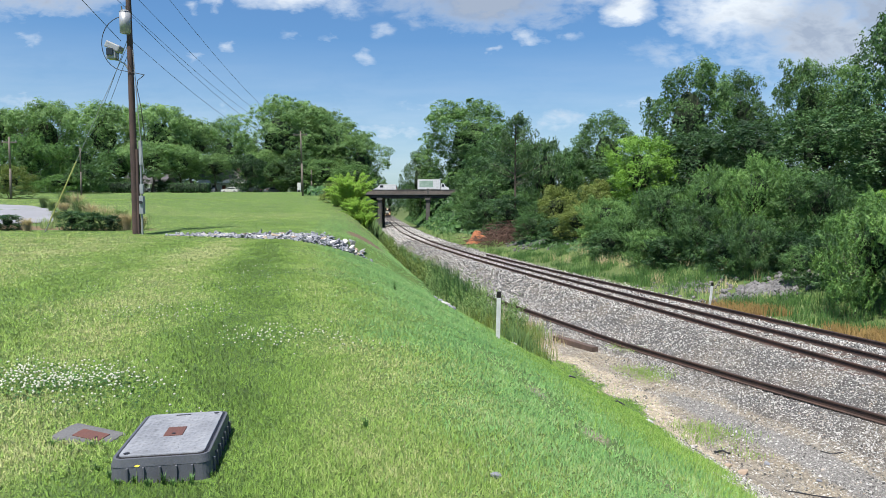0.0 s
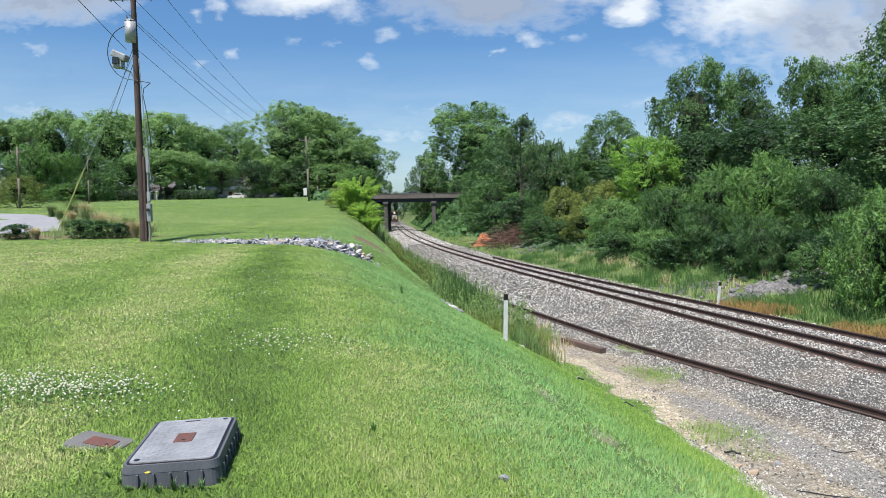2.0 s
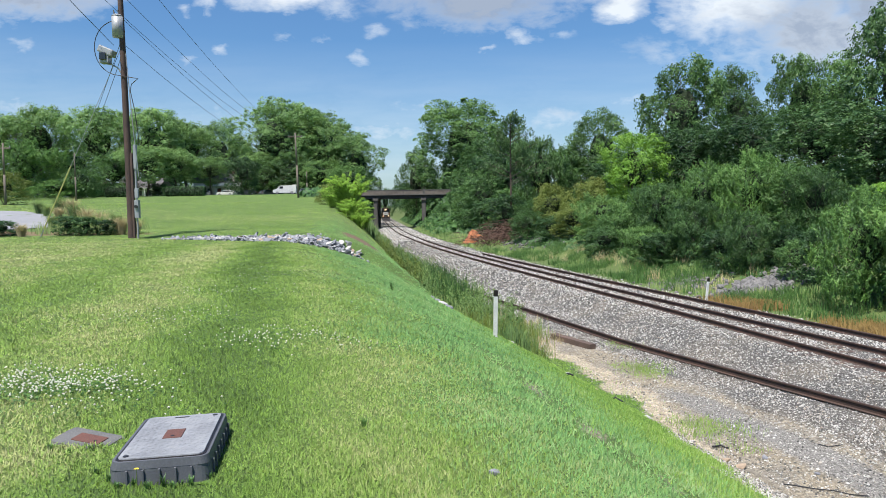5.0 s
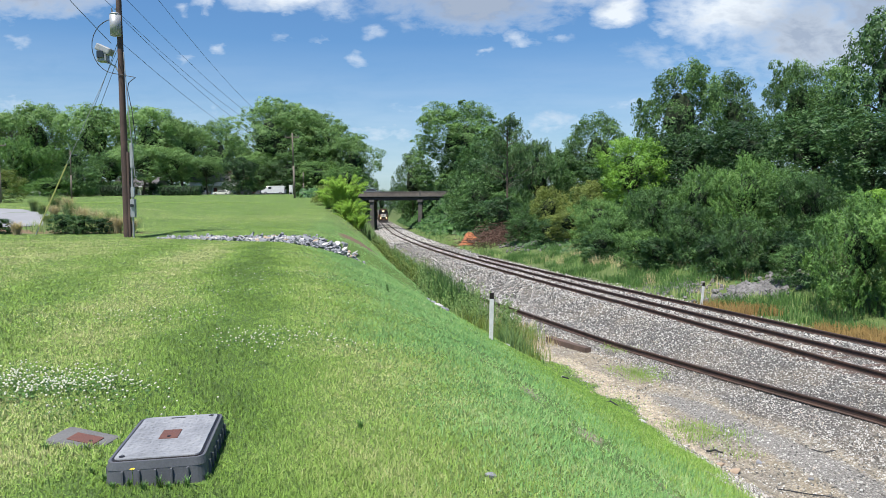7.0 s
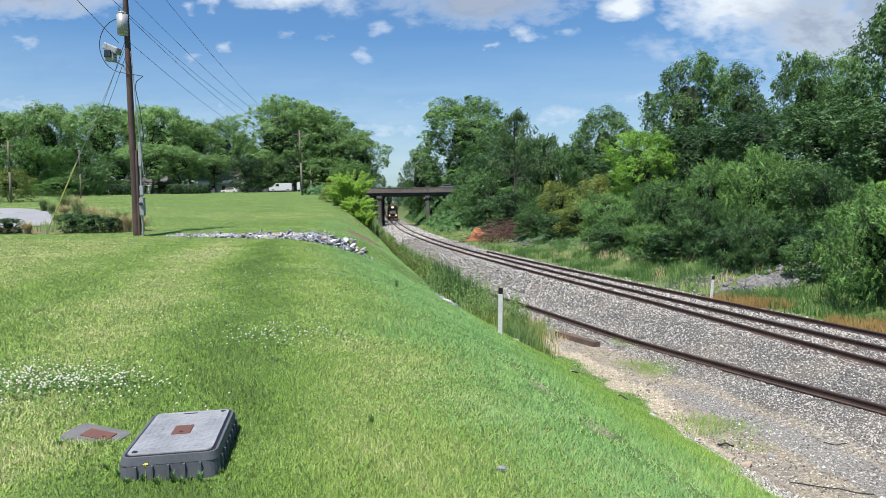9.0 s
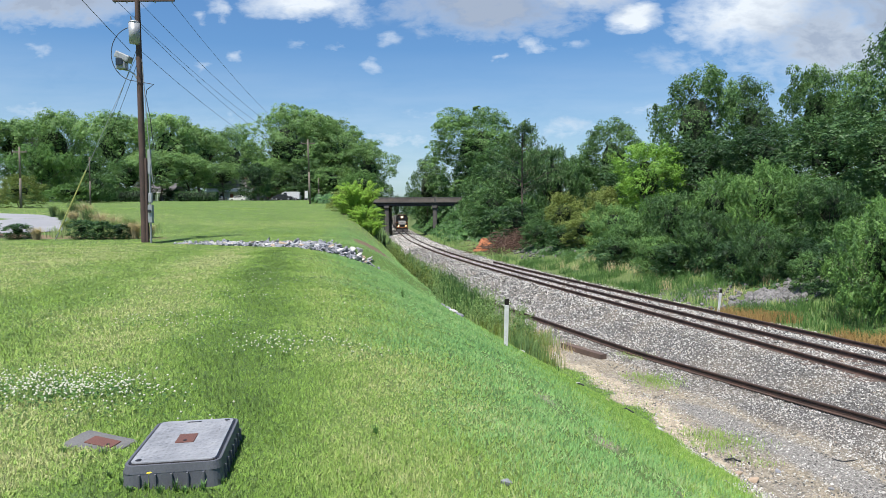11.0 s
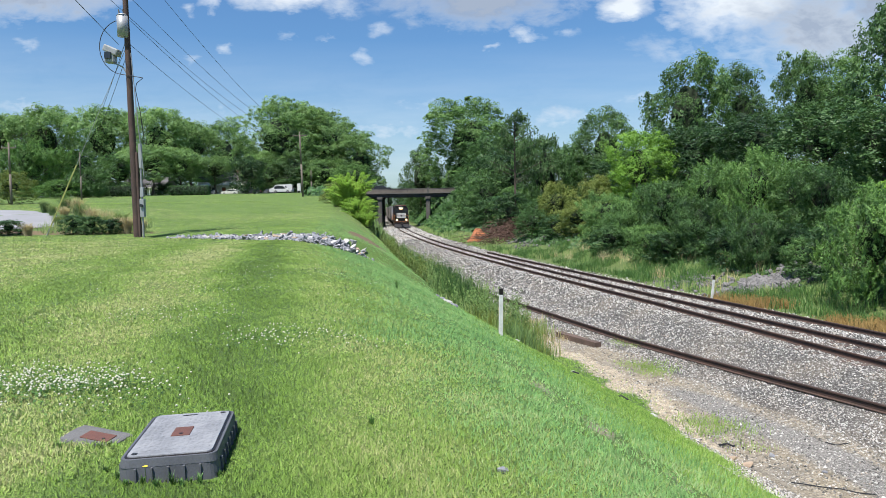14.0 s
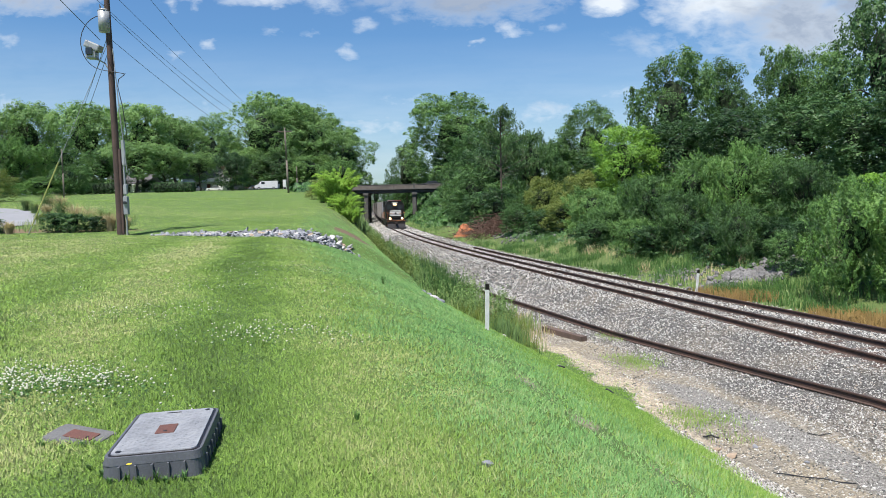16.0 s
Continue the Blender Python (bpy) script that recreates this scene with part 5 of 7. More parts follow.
def stones(name, x, y, size, mat, label, seed):
    """Loose ballast: eight-sided broken stones."""
    r = np.random.default_rng(seed)
    n = len(x)
    base = np.array([[1, 0, 0], [-1, 0, 0], [0, 1, 0], [0, -1, 0], [0, 0, 1], [0, 0, -1]], float)
    V = base[None] * r.uniform(0.55, 1.15, (n, 6, 1)) + r.normal(0, 0.16, (n, 6, 3))
    a, b = r.uniform(0, 6.28, n), r.uniform(0, 6.28, n)
    ca, sa, cb, sb = np.cos(a), np.sin(a), np.cos(b), np.sin(b)
    X, Y, Z = V[..., 0], V[..., 1], V[..., 2] * 0.75
    X, Z = X * cb[:, None] + Z * sb[:, None], -X * sb[:, None] + Z * cb[:, None]
    X, Y = X * ca[:, None] - Y * sa[:, None], X * sa[:, None] + Y * ca[:, None]
    V = np.stack([X, Y, Z], -1) * (size / 2)[:, None, None]
    V += np.column_stack([x, y, height(x, y) + size * 0.12])[:, None]
    f = np.array([[0, 2, 4], [2, 1, 4], [1, 3, 4], [3, 0, 4], [2, 0, 5], [1, 2, 5], [3, 1, 5], [0, 3, 5]])
    # undersides lie buried in the bed and are left open
    P = V[:, f]
    up = np.cross(P[:, :, 1] - P[:, :, 0], P[:, :, 2] - P[:, :, 0])
    up = up[..., 2] / (np.linalg.norm(up, axis=2) + 1e-12) > -0.35
    F = (np.arange(n)[:, None, None] * 6 + f[None])[up]
    tagged(new(name, big_mesh(name, V.reshape(-1, 3), F, mat)), label, "gravel", kind="stuff")


def ballast_material():
    m, N, b, out, p = material("ballast_stone", 0.9)
    rnd = N.n("ShaderNodeNewGeometry").outputs["Random Per Island"]
    n1 = N.noise(p, 0.5, 4.0, 0.6)
    col = N.ramp(rnd, [(0.0, (0.045, 0.043, 0.040)), (0.25, (0.14, 0.135, 0.125)), (0.5, (0.40, 0.385, 0.355)), (0.9, (0.60, 0.58, 0.54)), (1.0, (0.33, 0.26, 0.19))])
    col = N.mix(N.ramp(n1, [(0.5, (0, 0, 0)), (0.8, (0.45, 0.45, 0.45))]), col, (0.28, 0.22, 0.16, 1))
    N.put(b.inputs["Base Color"], col)
    return m


M_BALLAST = ballast_material()


def ballast():
    x, y, q, r = fan(230000, 11.0, 95.0, -12, 42, 3)
    d = off_track(x, y)
    left_edge = np.interp(y, [0, 12, 20, 30, 45], [4.3, 4.6, 4.9, 5.6, 6.4])
    ok = (d > -4.1 + r.normal(0, 0.3, len(d))) & (d < left_edge + r.normal(0, 0.45, len(d)))
    ok &= np.abs(np.abs(d) - 0.755) > 0.11
    x, y, q = x[ok], y[ok], q[ok]
    stones("ballast", x, y, np.clip(0.0024 * q, 0.042, 0.105) * r.uniform(0.5, 1.5, len(x)), M_BALLAST, "pale grey crushed-stone ballast", 4)
    x, y, q, r = fan(60000, 90.0, 240.0, -9, 1, 7)
    d = off_track(x, y)
    ok = (d > -3.6) & (d < 4.6) & (np.abs(np.abs(d) - 0.755) > 0.2)
    stones("ballast", x[ok], y[ok], r.uniform(0.12, 0.3, ok.sum()), M_BALLAST, "pale grey crushed-stone ballast under the bridge", 8)
    x, y, q, r = fan(75000, 8.5, 40.0, 5, 40, 5)
    d = off_track(x, y)
    ok = (d > 4.0) & (d < foot_of_bank(y) + turf_edge(x, y) + 0.1)
    stones("verge_gravel", x[ok], y[ok], 0.010 + 0.055 * r.random(ok.sum()) ** 2.8, M_BALLAST, "loose stones on the sandy verge", 6)


ballast()


def clover():
    r = np.random.default_rng(9)
    C = [(-3.7, 5.72, 0.55, 0.30, 430), (-2.95, 5.62, 0.32, 0.22, 190), (-1.75, 7.5, 0.5, 0.3, 150), (-3.6, 9.1, 0.7, 0.4, 90), (-3.6, 14.6, 1.0, 0.7, 60), (-3.2, 11.6, 1.0, 0.5, 60), (-2.5, 5.0, 0.4, 0.15, 25)]
    x = np.concatenate([cx + r.normal(0, sx, n) for cx, cy, sx, sy, n in C])
    y = np.concatenate([cy + r.normal(0, sy, n) for cx, cy, sx, sy, n in C])
    V, F, base = [], [], 0
    bm = B()
    bmesh.ops.create_icosphere(bm, subdivisions=1, radius=1.0)
    co, fa = np.array([v.co for v in bm.verts]), np.array([[v.index for v in f.verts] for f in bm.faces])
    bm.free()
    z = height(x, y)
    for px, py, pz in zip(x, y, z):
        s = r.uniform(0.006, 0.0105)
        V.append(co * s * np.array([1, 1, 0.85]) + np.array([px, py, pz + r.uniform(0.06, 0.11)]))
        F.append(fa + base)
        base += len(co)
    tagged(new("clover_flowers", big_mesh("clover_flowers", np.concatenate(V), np.concatenate(F), M_CLOVER)), "white clover heads scattered in the lawn", "flowers", kind="stuff")
    # clover leaves under the heads
    lx = np.repeat(x, 5) + r.normal(0, 0.10, len(x) * 5)
    ly = np.repeat(y, 5) + r.normal(0, 0.08, len(x) * 5)
    pts = np.column_stack([lx, ly, height(lx, ly) + r.uniform(0.03, 0.07, len(lx))])
    tagged(new("clover_leaves", leaf_mesh("clover_leaves", pts, np.tile([0, 0, 1.0], (len(lx), 1)), 0.022, M_LIGHT, 0.9, 0, 4)), "low green clover leaves in the lawn", "clover", kind="stuff")


clover()


def dandelion():
    x, y = -1.66, 3.69
    d = thing("dandelion", x, y, hz(x, y), label="single yellow dandelion in front of the utility box", category="flower")
    part("stem", rod(B(), (0, 0, -0.01), (0.004, 0, 0.115), 0.002, 0.0016, 6), M_BLADE, d)
    bm = B()
    for i in range(14):
        a = 2 * math.pi * i / 14
        c, s = math.cos(a), math.sin(a)
        vs = [bm.verts.new(v) for v in ((0.004 + 0.002 * c, 0.002 * s, 0.115), (0.004 + 0.014 * c - 0.003 * s, 0.014 * s + 0.003 * c, 0.121), (0.004 + 0.014 * c + 0.003 * s, 0.014 * s - 0.003 * c, 0.121))]
        bm.faces.new(vs)
    part("petals", bm, M_DANDELION, d, "yellow petals")


dandelion()


def hill_cover():
    """Creepers and low scrub that cover the bank between the shrubs."""
    r = np.random.default_rng(14)
    n = 60000
    y = 16 + 150 * r.random(n) ** 1.3
    d = -r.uniform(8.2, 40, n) ** 1.0
    h = np.interp(y, _ys, _heading)
    x = track_x(y) - d * np.sqrt(1 + h * h)
    lumpy = 0.5 + 0.5 * lump(x, y, 2.4, 7.0)
    z = height(x, y) + r.random(n) * (0.25 + 1.1 * lumpy * step(9, 14, -d))
    out = np.column_stack([np.full(n, -0.5), np.full(n, -0.3), np.full(n, 0.7)])
    dist = np.hypot(x, y)
    # dark leaves put the shade under the shrubs into the creepers' colour
    me = leaf_mesh("bank_creepers", np.column_stack([x, y, z]), out, 1.0, M_DARK, 0.7, 0, 15)
    co = np.empty(len(me.vertices) * 3, np.float32)
    me.vertices.foreach_get("co", co)
    co = co.reshape(n, 3, 3)
    c = co.mean(1, keepdims=True)
    co = c + (co - c) * np.clip(0.0055 * dist, 0.12, 0.6)[:, None, None]
    me.vertices.foreach_set("co", co.ravel())
    tagged(new("bank_creepers", me), "green creepers and low scrub covering the bank", "scrub", kind="stuff")


hill_cover()


def bridge_scrub():
    """Scrub on the steep banks under and beyond the bridge."""
    r = np.random.default_rng(33)
    n = 16000
    y = r.uniform(112, 260, n)
    side = np.where(r.random(n) < 0.7, -1.0, 1.0)
    d = side * r.uniform(5.4, 17, n)
    x = track_x(y) - d
    lumpy = 0.5 + 0.5 * lump(x, y, 3.5, 2.0)
    z = height(x, y) + r.random(n) * (0.3 + 1.5 * lumpy * step(6.0, 9.0, np.abs(d)))
    out = np.column_stack([-0.4 * side, np.full(n, -0.6), np.full(n, 0.6)])
    tagged(new("bridge_scrub", leaf_mesh("bridge_scrub", np.column_stack([x, y, z]), out, 0.85, M_VINE, 0.7, 0, 34)), "green scrub on the banks by the bridge", "scrub", kind="stuff")


bridge_scrub()


# ---- ties under the rails ----
def ties():
    ms = []
    for k in range(4):
        r = np.random.default_rng(60 + k)
        b = box(B(), -1.28, 1.28, -0.11, 0.11, -0.16, 0.0, 0.0)
        for v in b.verts:
            v.co += Vector((r.normal(0, 0.02), r.normal(0, 0.012), 0))
        me = bpy.data.meshes.new("tie")
        b.to_mesh(me)
        b.free()
        me.materials.append(M_TIE)
        ms.append(me)
    s, n = arc_at(8.0), 0
    while n < 290:
        x, y, h = track_at(s)
        o = new("tie", ms[n % 4])
        o.parent = TRACK
        o.matrix_basis = pose(x, y, -0.158 + 0.006 * math.sin(n * 1.7), 0, 0, -math.degrees(math.atan(h)) * 1.0 + 0.6 * math.sin(n * 2.3))
        s += 0.52
        n += 1


ties()

# ---- bridge over the railway ----
def bridge():
    br = thing("road_bridge", -9.0, 165.0, 0.0, label="old dark concrete road bridge on square piers over the track", category="bridge", kind="")
    x0, x1 = -15.0, 17.0
    part("deck", box(B(), x0, x1, -4.6, 4.6, 7.35, ROAD_Z, 0.03), M_CONC, br, "grey concrete deck")
    for y in (-4.3, -2.2, 0, 2.2, 4.3):
        part("girder", box(B(), x0, x1, y - 0.22, y + 0.22, 6.5, 7.36, 0.03), M_GIRDER, br, "dark steel girder")
    for y in (-4.7, 4.7):
        p = part("parapet", box(B(), x0, x1, y - 0.12, y + 0.12, 7.32, 8.28, 0.02), M_PARAPET, br, "weathered brown concrete parapet")
        part("coping", box(B(), x0, x1, y - 0.17, y + 0.17, 8.28, 8.43, 0.03), M_CONC, p)
        part("ledge", box(B(), x0, x1, y - 0.2, y + 0.2, 7.22, 7.40, 0.02), M_CONC, p)
        for x in np.arange(x0 + 0.3, x1, 2.6):
            part("pilaster", box(B(), x - 0.16, x + 0.16, y - 0.145, y + 0.145, 7.40, 8.28, 0.015), M_PARAPET, p)
    part("lamp_post_stub", box(B(), 5.3, 5.8, -4.88, -4.53, 7.4, 8.62, 0.03), M_CONC, br)
    for x in (-5.6, 5.5):
        for y in (-4.0, 0.0, 4.0):
            g = hz(x - 9, y + 165)
            part("pier", box(B(), x - 0.45, x + 0.45, y - 0.45, y + 0.45, g - 0.1, 6.05, 0.05), M_CONC, br, "square concrete pier")
        part("pier_cap", box(B(), x - 0.6, x + 0.6, -4.7, 4.7, 6.0, 6.52, 0.05), M_CONC, br)


bridge()
strip("road_beyond", [(x, ROAD_Y) for x in np.arange(8, 330, 4.0)], 4.0, M_ASPHALT, lambda x, y: np.maximum(height(x, y), ROAD_Z - 0.1) + 0.04, "dark asphalt road beyond the bridge", "road")


# ---- poles and wires ----
def wire(name, pts, r, mat, label, category, sag=0.0, parent=None):
    cu = bpy.data.curves.new(name, "CURVE")
    cu.dimensions, cu.bevel_depth, cu.bevel_resolution = "3D", r, 1
    sp = cu.splines.new("POLY")
    P = []
    for a, b in zip(pts[:-1], pts[1:]):
        for i in range(14):
            t = i / 14
            p = Vector(a).lerp(Vector(b), t)
            p.z -= sag * 4 * t * (1 - t)
            P.append(p)
    P.append(Vector(pts[-1]))
    sp.points.add(len(P) - 1)
    for q, p in zip(sp.points, P):
        q.co = (*p, 1)
    cu.materials.append(mat)
    tmp = bpy.data.objects.new(name, cu)
    me = bpy.data.meshes.new_from_object(tmp)
    bpy.data.objects.remove(tmp)
    ob = new(name, me)
    if parent:
        ob.parent = parent
        return ob
    return tagged(ob, label, category, "overhead wires")


PX, PY = -14.55, 33.0
PZ = hz(PX, PY)


def main_pole():
    p = thing("utility_pole", PX, PY, PZ, label="dark-brown wooden utility pole with transformer and crossarm", category="utility pole", group="utility poles")
    bm = B()
    rod(bm, (0, 0, -0.03), (-0.11, 0, 12.6), 0.168, 0.115, 20)
    part("shaft", bm, M_POLEWOOD, p)
    part("splice_board", box(B(), 0.10, 0.2, -0.12, 0.05, 0.0, 4.0, 0.02), M_POLEWOOD, p)
    part("crossarm", box(B(), -1.25, 1.65, -0.06, 0.06, 11.32, 11.45, 0.01), M_POLEWOOD, p)
    for x in (-1.15, -0.6, 0.75, 1.55):
        part("insulator", rod(B(), (x, 0, 11.25), (x, 0, 11.43), 0.04, 0.03, 8), M_GREYMETAL, p)
    can = B()
    rod(can, (-0.22, -0.12, 9.35), (-0.22, -0.12, 10.3), 0.24, 0.25, 18)
    rod(can, (-0.22, -0.12, 10.3), (-0.22, -0.12, 10.39), 0.26, 0.16, 18)
    t = part("transformer", can, M_GREYMETAL, p, "light-grey transformer can", True)
    for x in (-0.34, -0.14):
        part("bushing", rod(B(), (x, -0.12, 10.35), (x - 0.04, -0.12, 10.6), 0.04, 0.025, 8), M_CONC, t)
    part("bracket", box(B(), -0.2, 0.0, -0.15, -0.05, 9.3, 9.45, 0.01), M_GREYMETAL, t)
    lamp = B()
    box(lamp, -1.12, -0.42, -0.35, 0.15, 8.55, 8.87, 0.06)
    bmesh.ops.rotate(lamp, verts=lamp.verts, cent=(-0.75, -0.1, 8.7), matrix=Matrix.Rotation(radians(24), 3, "Y"))
    fl = part("floodlight", lamp, M_GREYMETAL, p, "pale-grey floodlight on a bent arm")
    part("lens", box(B(), -1.02, -0.72, -0.39, -0.34, 8.3, 8.62, 0.02), M_GLASS, fl)
    part("hood", box(B(), -1.06, -0.62, -0.32, 0.1, 8.15, 8.62, 0.05), M_GREYMETAL, fl)
    wire("arm", [(-0.8, -0.1, 8.15), (-0.55, -0.1, 8.1), (-0.3, -0.05, 7.95), (-0.1, 0, 7.55)], 0.035, M_GREYMETAL, "", "", parent=p)
    loop = [(-0.2 - 1.1 * math.sin(a), -0.2, 8.85 + 1.25 * math.cos(a)) for a in np.linspace(0.1, 2.9, 14)]
    wire("drip_loop", loop + [(0.62, -0.1, 7.45), (0.3, -0.1, 7.2), (0.24, -0.1, 6.9), (0.42, -0.1, 5.9), (0.55, -0.1, 4.6)], 0.018, M_WIRE, "", "", parent=p)
    wire("riser", [(0.1, -0.1, 8.6), (0.22, -0.12, 6.6), (0.3, -0.12, 5.3), (0.47, -0.1, 2.9)], 0.02, M_GREYMETAL, "", "", parent=p)
    part("conduit", rod(B(), (0.30, -0.02, -0.02), (0.30, -0.02, 3.3), 0.045, 0.045, 10), M_GREYMETAL, p)
    part("weatherhead", box(B(), 0.24, 0.38, -0.1, 0.06, 3.25, 4.4, 0.03), M_GREYMETAL, p)
    mb = part("meter_box", box(B(), 0.22, 0.42, -0.14, 0.1, 0.95, 1.8, 0.02), M_GREYMETAL, p, "light-grey electric meter box")
    part("meter", rod(B(), (0.32, -0.14, 1.5), (0.32, -0.22, 1.5), 0.08, 0.075, 14), M_GLASS, mb)
    part("junction_box", box(B(), 0.24, 0.40, -0.1, 0.06, 1.9, 2.35, 0.02), M_GREYMETAL, p)


main_pole()


def plain_pole(name, x, y, top, r, lean, arms, label, mat=None):
    z = hz(x, y)
    p = thing(name, x, y, z, label=label, category="utility pole", group="utility poles")
    h = top - z
    bm = B()
    rod(bm, (0, 0, -0.03), (lean * 0.5, 0, h * 0.5), r, r * 0.85, 10)
    rod(bm, (lean * 0.5, 0, h * 0.5), (lean, 0, h), r * 0.85, r * 0.65, 10)
    part("shaft", bm, mat or M_GREYPOLE, p, smooth=True)
    for a in arms:
        part("crossarm", box(B(), lean - a, lean + a, -0.06, 0.06, h - 0.7, h - 0.55, 0.01), M_GREYPOLE, p)
        for s in (-0.9, 0.9):
            part("insulator", rod(B(), (lean + a * s, 0, h - 0.55), (lean + a * s, 0, h - 0.35), 0.05, 0.04, 8), M_GREYMETAL, p)


plain_pole("utility_pole", -22.1, 110.0, 16.2, 0.17, -0.25, [1.1], "weathered wooden utility pole standing in the lawn")
plain_pole("utility_pole", -29.0, 154.0, 12.6, 0.16, 0.0, [], "slender grey pole beside the road")
plain_pole("utility_pole", -52.0, 84.0, 12.6, 0.15, 0.0, [0.9], "weathered wooden utility pole among the trees")
plain_pole("utility_pole", -57.0, 110.0, 13.6, 0.13, 0.0, [], "pale pole among the trees")

TOP = PZ + 11.42
for dx, z, dx2, z2, s in ((-1.15, TOP, -1.0, 15.7, 1.4), (-0.1, TOP, 0.3, 15.7, 1.5), (1.42, TOP, 1.0, 15.7, 1.6), (0.0, PZ + 10.2, 0.0, 14.6, 1.7), (0.05, PZ + 9.0, 0.0, 13.6, 1.7)):
    wire("power_line", [(PX + dx, PY, z), (-22.3 + dx2, 110.0, z2)], 0.011, M_WIRE, "thin dark overhead wire between poles", "wire", s)
for dx, z, tx, tz in ((-1.15, TOP, -30.0, 19.5), (-0.6, TOP, -29.0, 19.7), (0.75, TOP, -27.5, 20.0)):
    wire("power_line", [(PX + dx, PY, z), (tx, -12.0, tz)], 0.007, M_WIRE, "thin dark overhead wire towards the next pole", "wire", 1.2)
wire("service_cable", [(PX - 0.45, PY - 0.1, PZ + 9.0), (-3.0, -12.0, 10.9)], 0.013, M_WIRE, "thick dark service cable from the transformer", "cable", 0.2)
for dz, tx in ((9.6, -57.0), (8.9, -56.6)):
    wire("service_cable", [(PX, PY, PZ + dz), (tx, 110.0, 13.2 - (9.6 - dz))], 0.014, M_WIRE, "thin dark service wire into the trees", "cable", 1.0)


def guy():
    a, b = Vector((-19.0, 33.2, hz(-19.0, 33.2) - 0.02)), Vector((PX - 0.1, PY, PZ + 9.0))
    g = thing("guy_wire", label="steel guy wire with a yellow guard anchored in the lawn", category="guy wire")
    w = wire("strand", [a, b], 0.012, M_GREYMETAL, "", "", parent=g)
    part("guard", rod(B(), a.lerp(b, 0.05), a.lerp(b, 0.38), 0.03, 0.03, 8), M_YELLOW, g, "yellow plastic guard")
    part("anchor", rod(B(), a, a.lerp(b, 0.05), 0.02, 0.02, 8), M_GREYMETAL, g)


guy()


# ---- utility boxes in the lawn ----
def rounded(bm, hx, hy, r, z0, z1, batter=0.0):
    """A slab with rounded corners, its top drawn in by batter."""
    def ring(z, k):
        out = []
        for q, (sx, sy) in enumerate(((1, 1), (-1, 1), (-1, -1), (1, -1))):
            for i in range(6):
                a = math.pi / 2 * (q + i / 5)
                out.append(bm.verts.new((sx * (hx - k - r) + r * math.cos(a), sy * (hy - k - r) + r * math.sin(a), z)))
        return out
    lo, hi = ring(z0, 0.0), ring(z1, batter)
    n = len(lo)
    bm.faces.new(lo[::-1]), bm.faces.new(hi)
    for i in range(n):
        j = (i + 1) % n
        bm.faces.new((lo[i], lo[j], hi[j], hi[i]))
    return bm


def utility_box():
    x, y, rz = BOX_AT
    b = thing("utility_box", x, y, hz(x, y), rz, label="grey plastic utility box with a ribbed skirt and flat lid", category="utility box", group="utility boxes")
    W, D, H = 0.262, 0.415, 0.118
    b.rotation_euler = (radians(BOX_TILT[0]), radians(BOX_TILT[1]), radians(rz))
    part("skirt", rounded(B(), W * 1.06, D * 1.04, 0.065, -0.06, H - 0.03, 0.012), M_BOX, b)
    rim = part("rim", rounded(B(), W + 0.006, D + 0.006, 0.06, H - 0.032, H + 0.012, 0.008), M_BOX, b)
    part("gasket", rounded(B(), W - 0.018, D - 0.018, 0.045, H + 0.005, H + 0.015), M_BLACK, rim)
    lid = part("lid", rounded(B(), W - 0.028, D - 0.028, 0.04, H, H + 0.021, 0.004), M_LID, b, "light-grey lid with a cast tread pattern")
    pl = part("plate", box(B(), -0.055, 0.055, -0.08, 0.08, H + 0.018, H + 0.026, 0.003), M_LIDRED, lid, "rust-red access plate")
    part("finger_hole", rod(B(), (0.0, -0.05, H + 0.024), (0.0, -0.05, H + 0.028), 0.012, 0.012, 10), M_BLACK, pl)
    for px, py in ((-W + 0.07, -D + 0.07), (W - 0.07, D - 0.07)):
        part("bolt", rod(B(), (px, py, H + 0.018), (px, py, H + 0.0235), 0.017, 0.017, 12), M_BLACK, lid)
    part("lift_slot", box(B(), -0.06, 0.03, D - 0.085, D - 0.07, H + 0.018, H + 0.0235), M_BLACK, lid)
    tread = B()
    for i in range(13):
        for j in range(21):
            cx, cy = -W + 0.065 + i * (2 * W - 0.13) / 12, -D + 0.075 + j * (2 * D - 0.15) / 20
            if abs(cx) < 0.07 and abs(cy) < 0.095:
                continue
            a = 1 if (i + j) % 2 else -1
            s, c = 0.014, 0.004
            vs = [tread.verts.new((cx + a * (dx * 0.7 - dy * 0.7), cy + (dx * 0.7 + dy * 0.7), H + 0.0225)) for dx, dy in ((-s, -c), (s, -c), (s, c), (-s, c))]
            tread.faces.new(vs)
    part("tread", tread, M_LID, lid)
    rib = B()
    box(rib, -0.006, 0.006, -0.022, 0.022, -0.03, H - 0.035, 0.002)
    rme = bpy.data.meshes.new("rib")
    rib.to_mesh(rme)
    rib.free()
    rme.materials.append(M_BOX)
    for px in np.linspace(-W + 0.09, W - 0.09, 5):
        for s in (-1, 1):
            o = part("rib", rme, None, b)
            o.matrix_basis = pose(px, s * (D - 0.002), 0.0)
    for py in np.linspace(-D + 0.09, D - 0.09, 7):
        for s in (-1, 1):
            o = part("rib", rme, None, b)
            o.matrix_basis = pose(s * (W - 0.002), py, 0.0, 0, 0, 90)


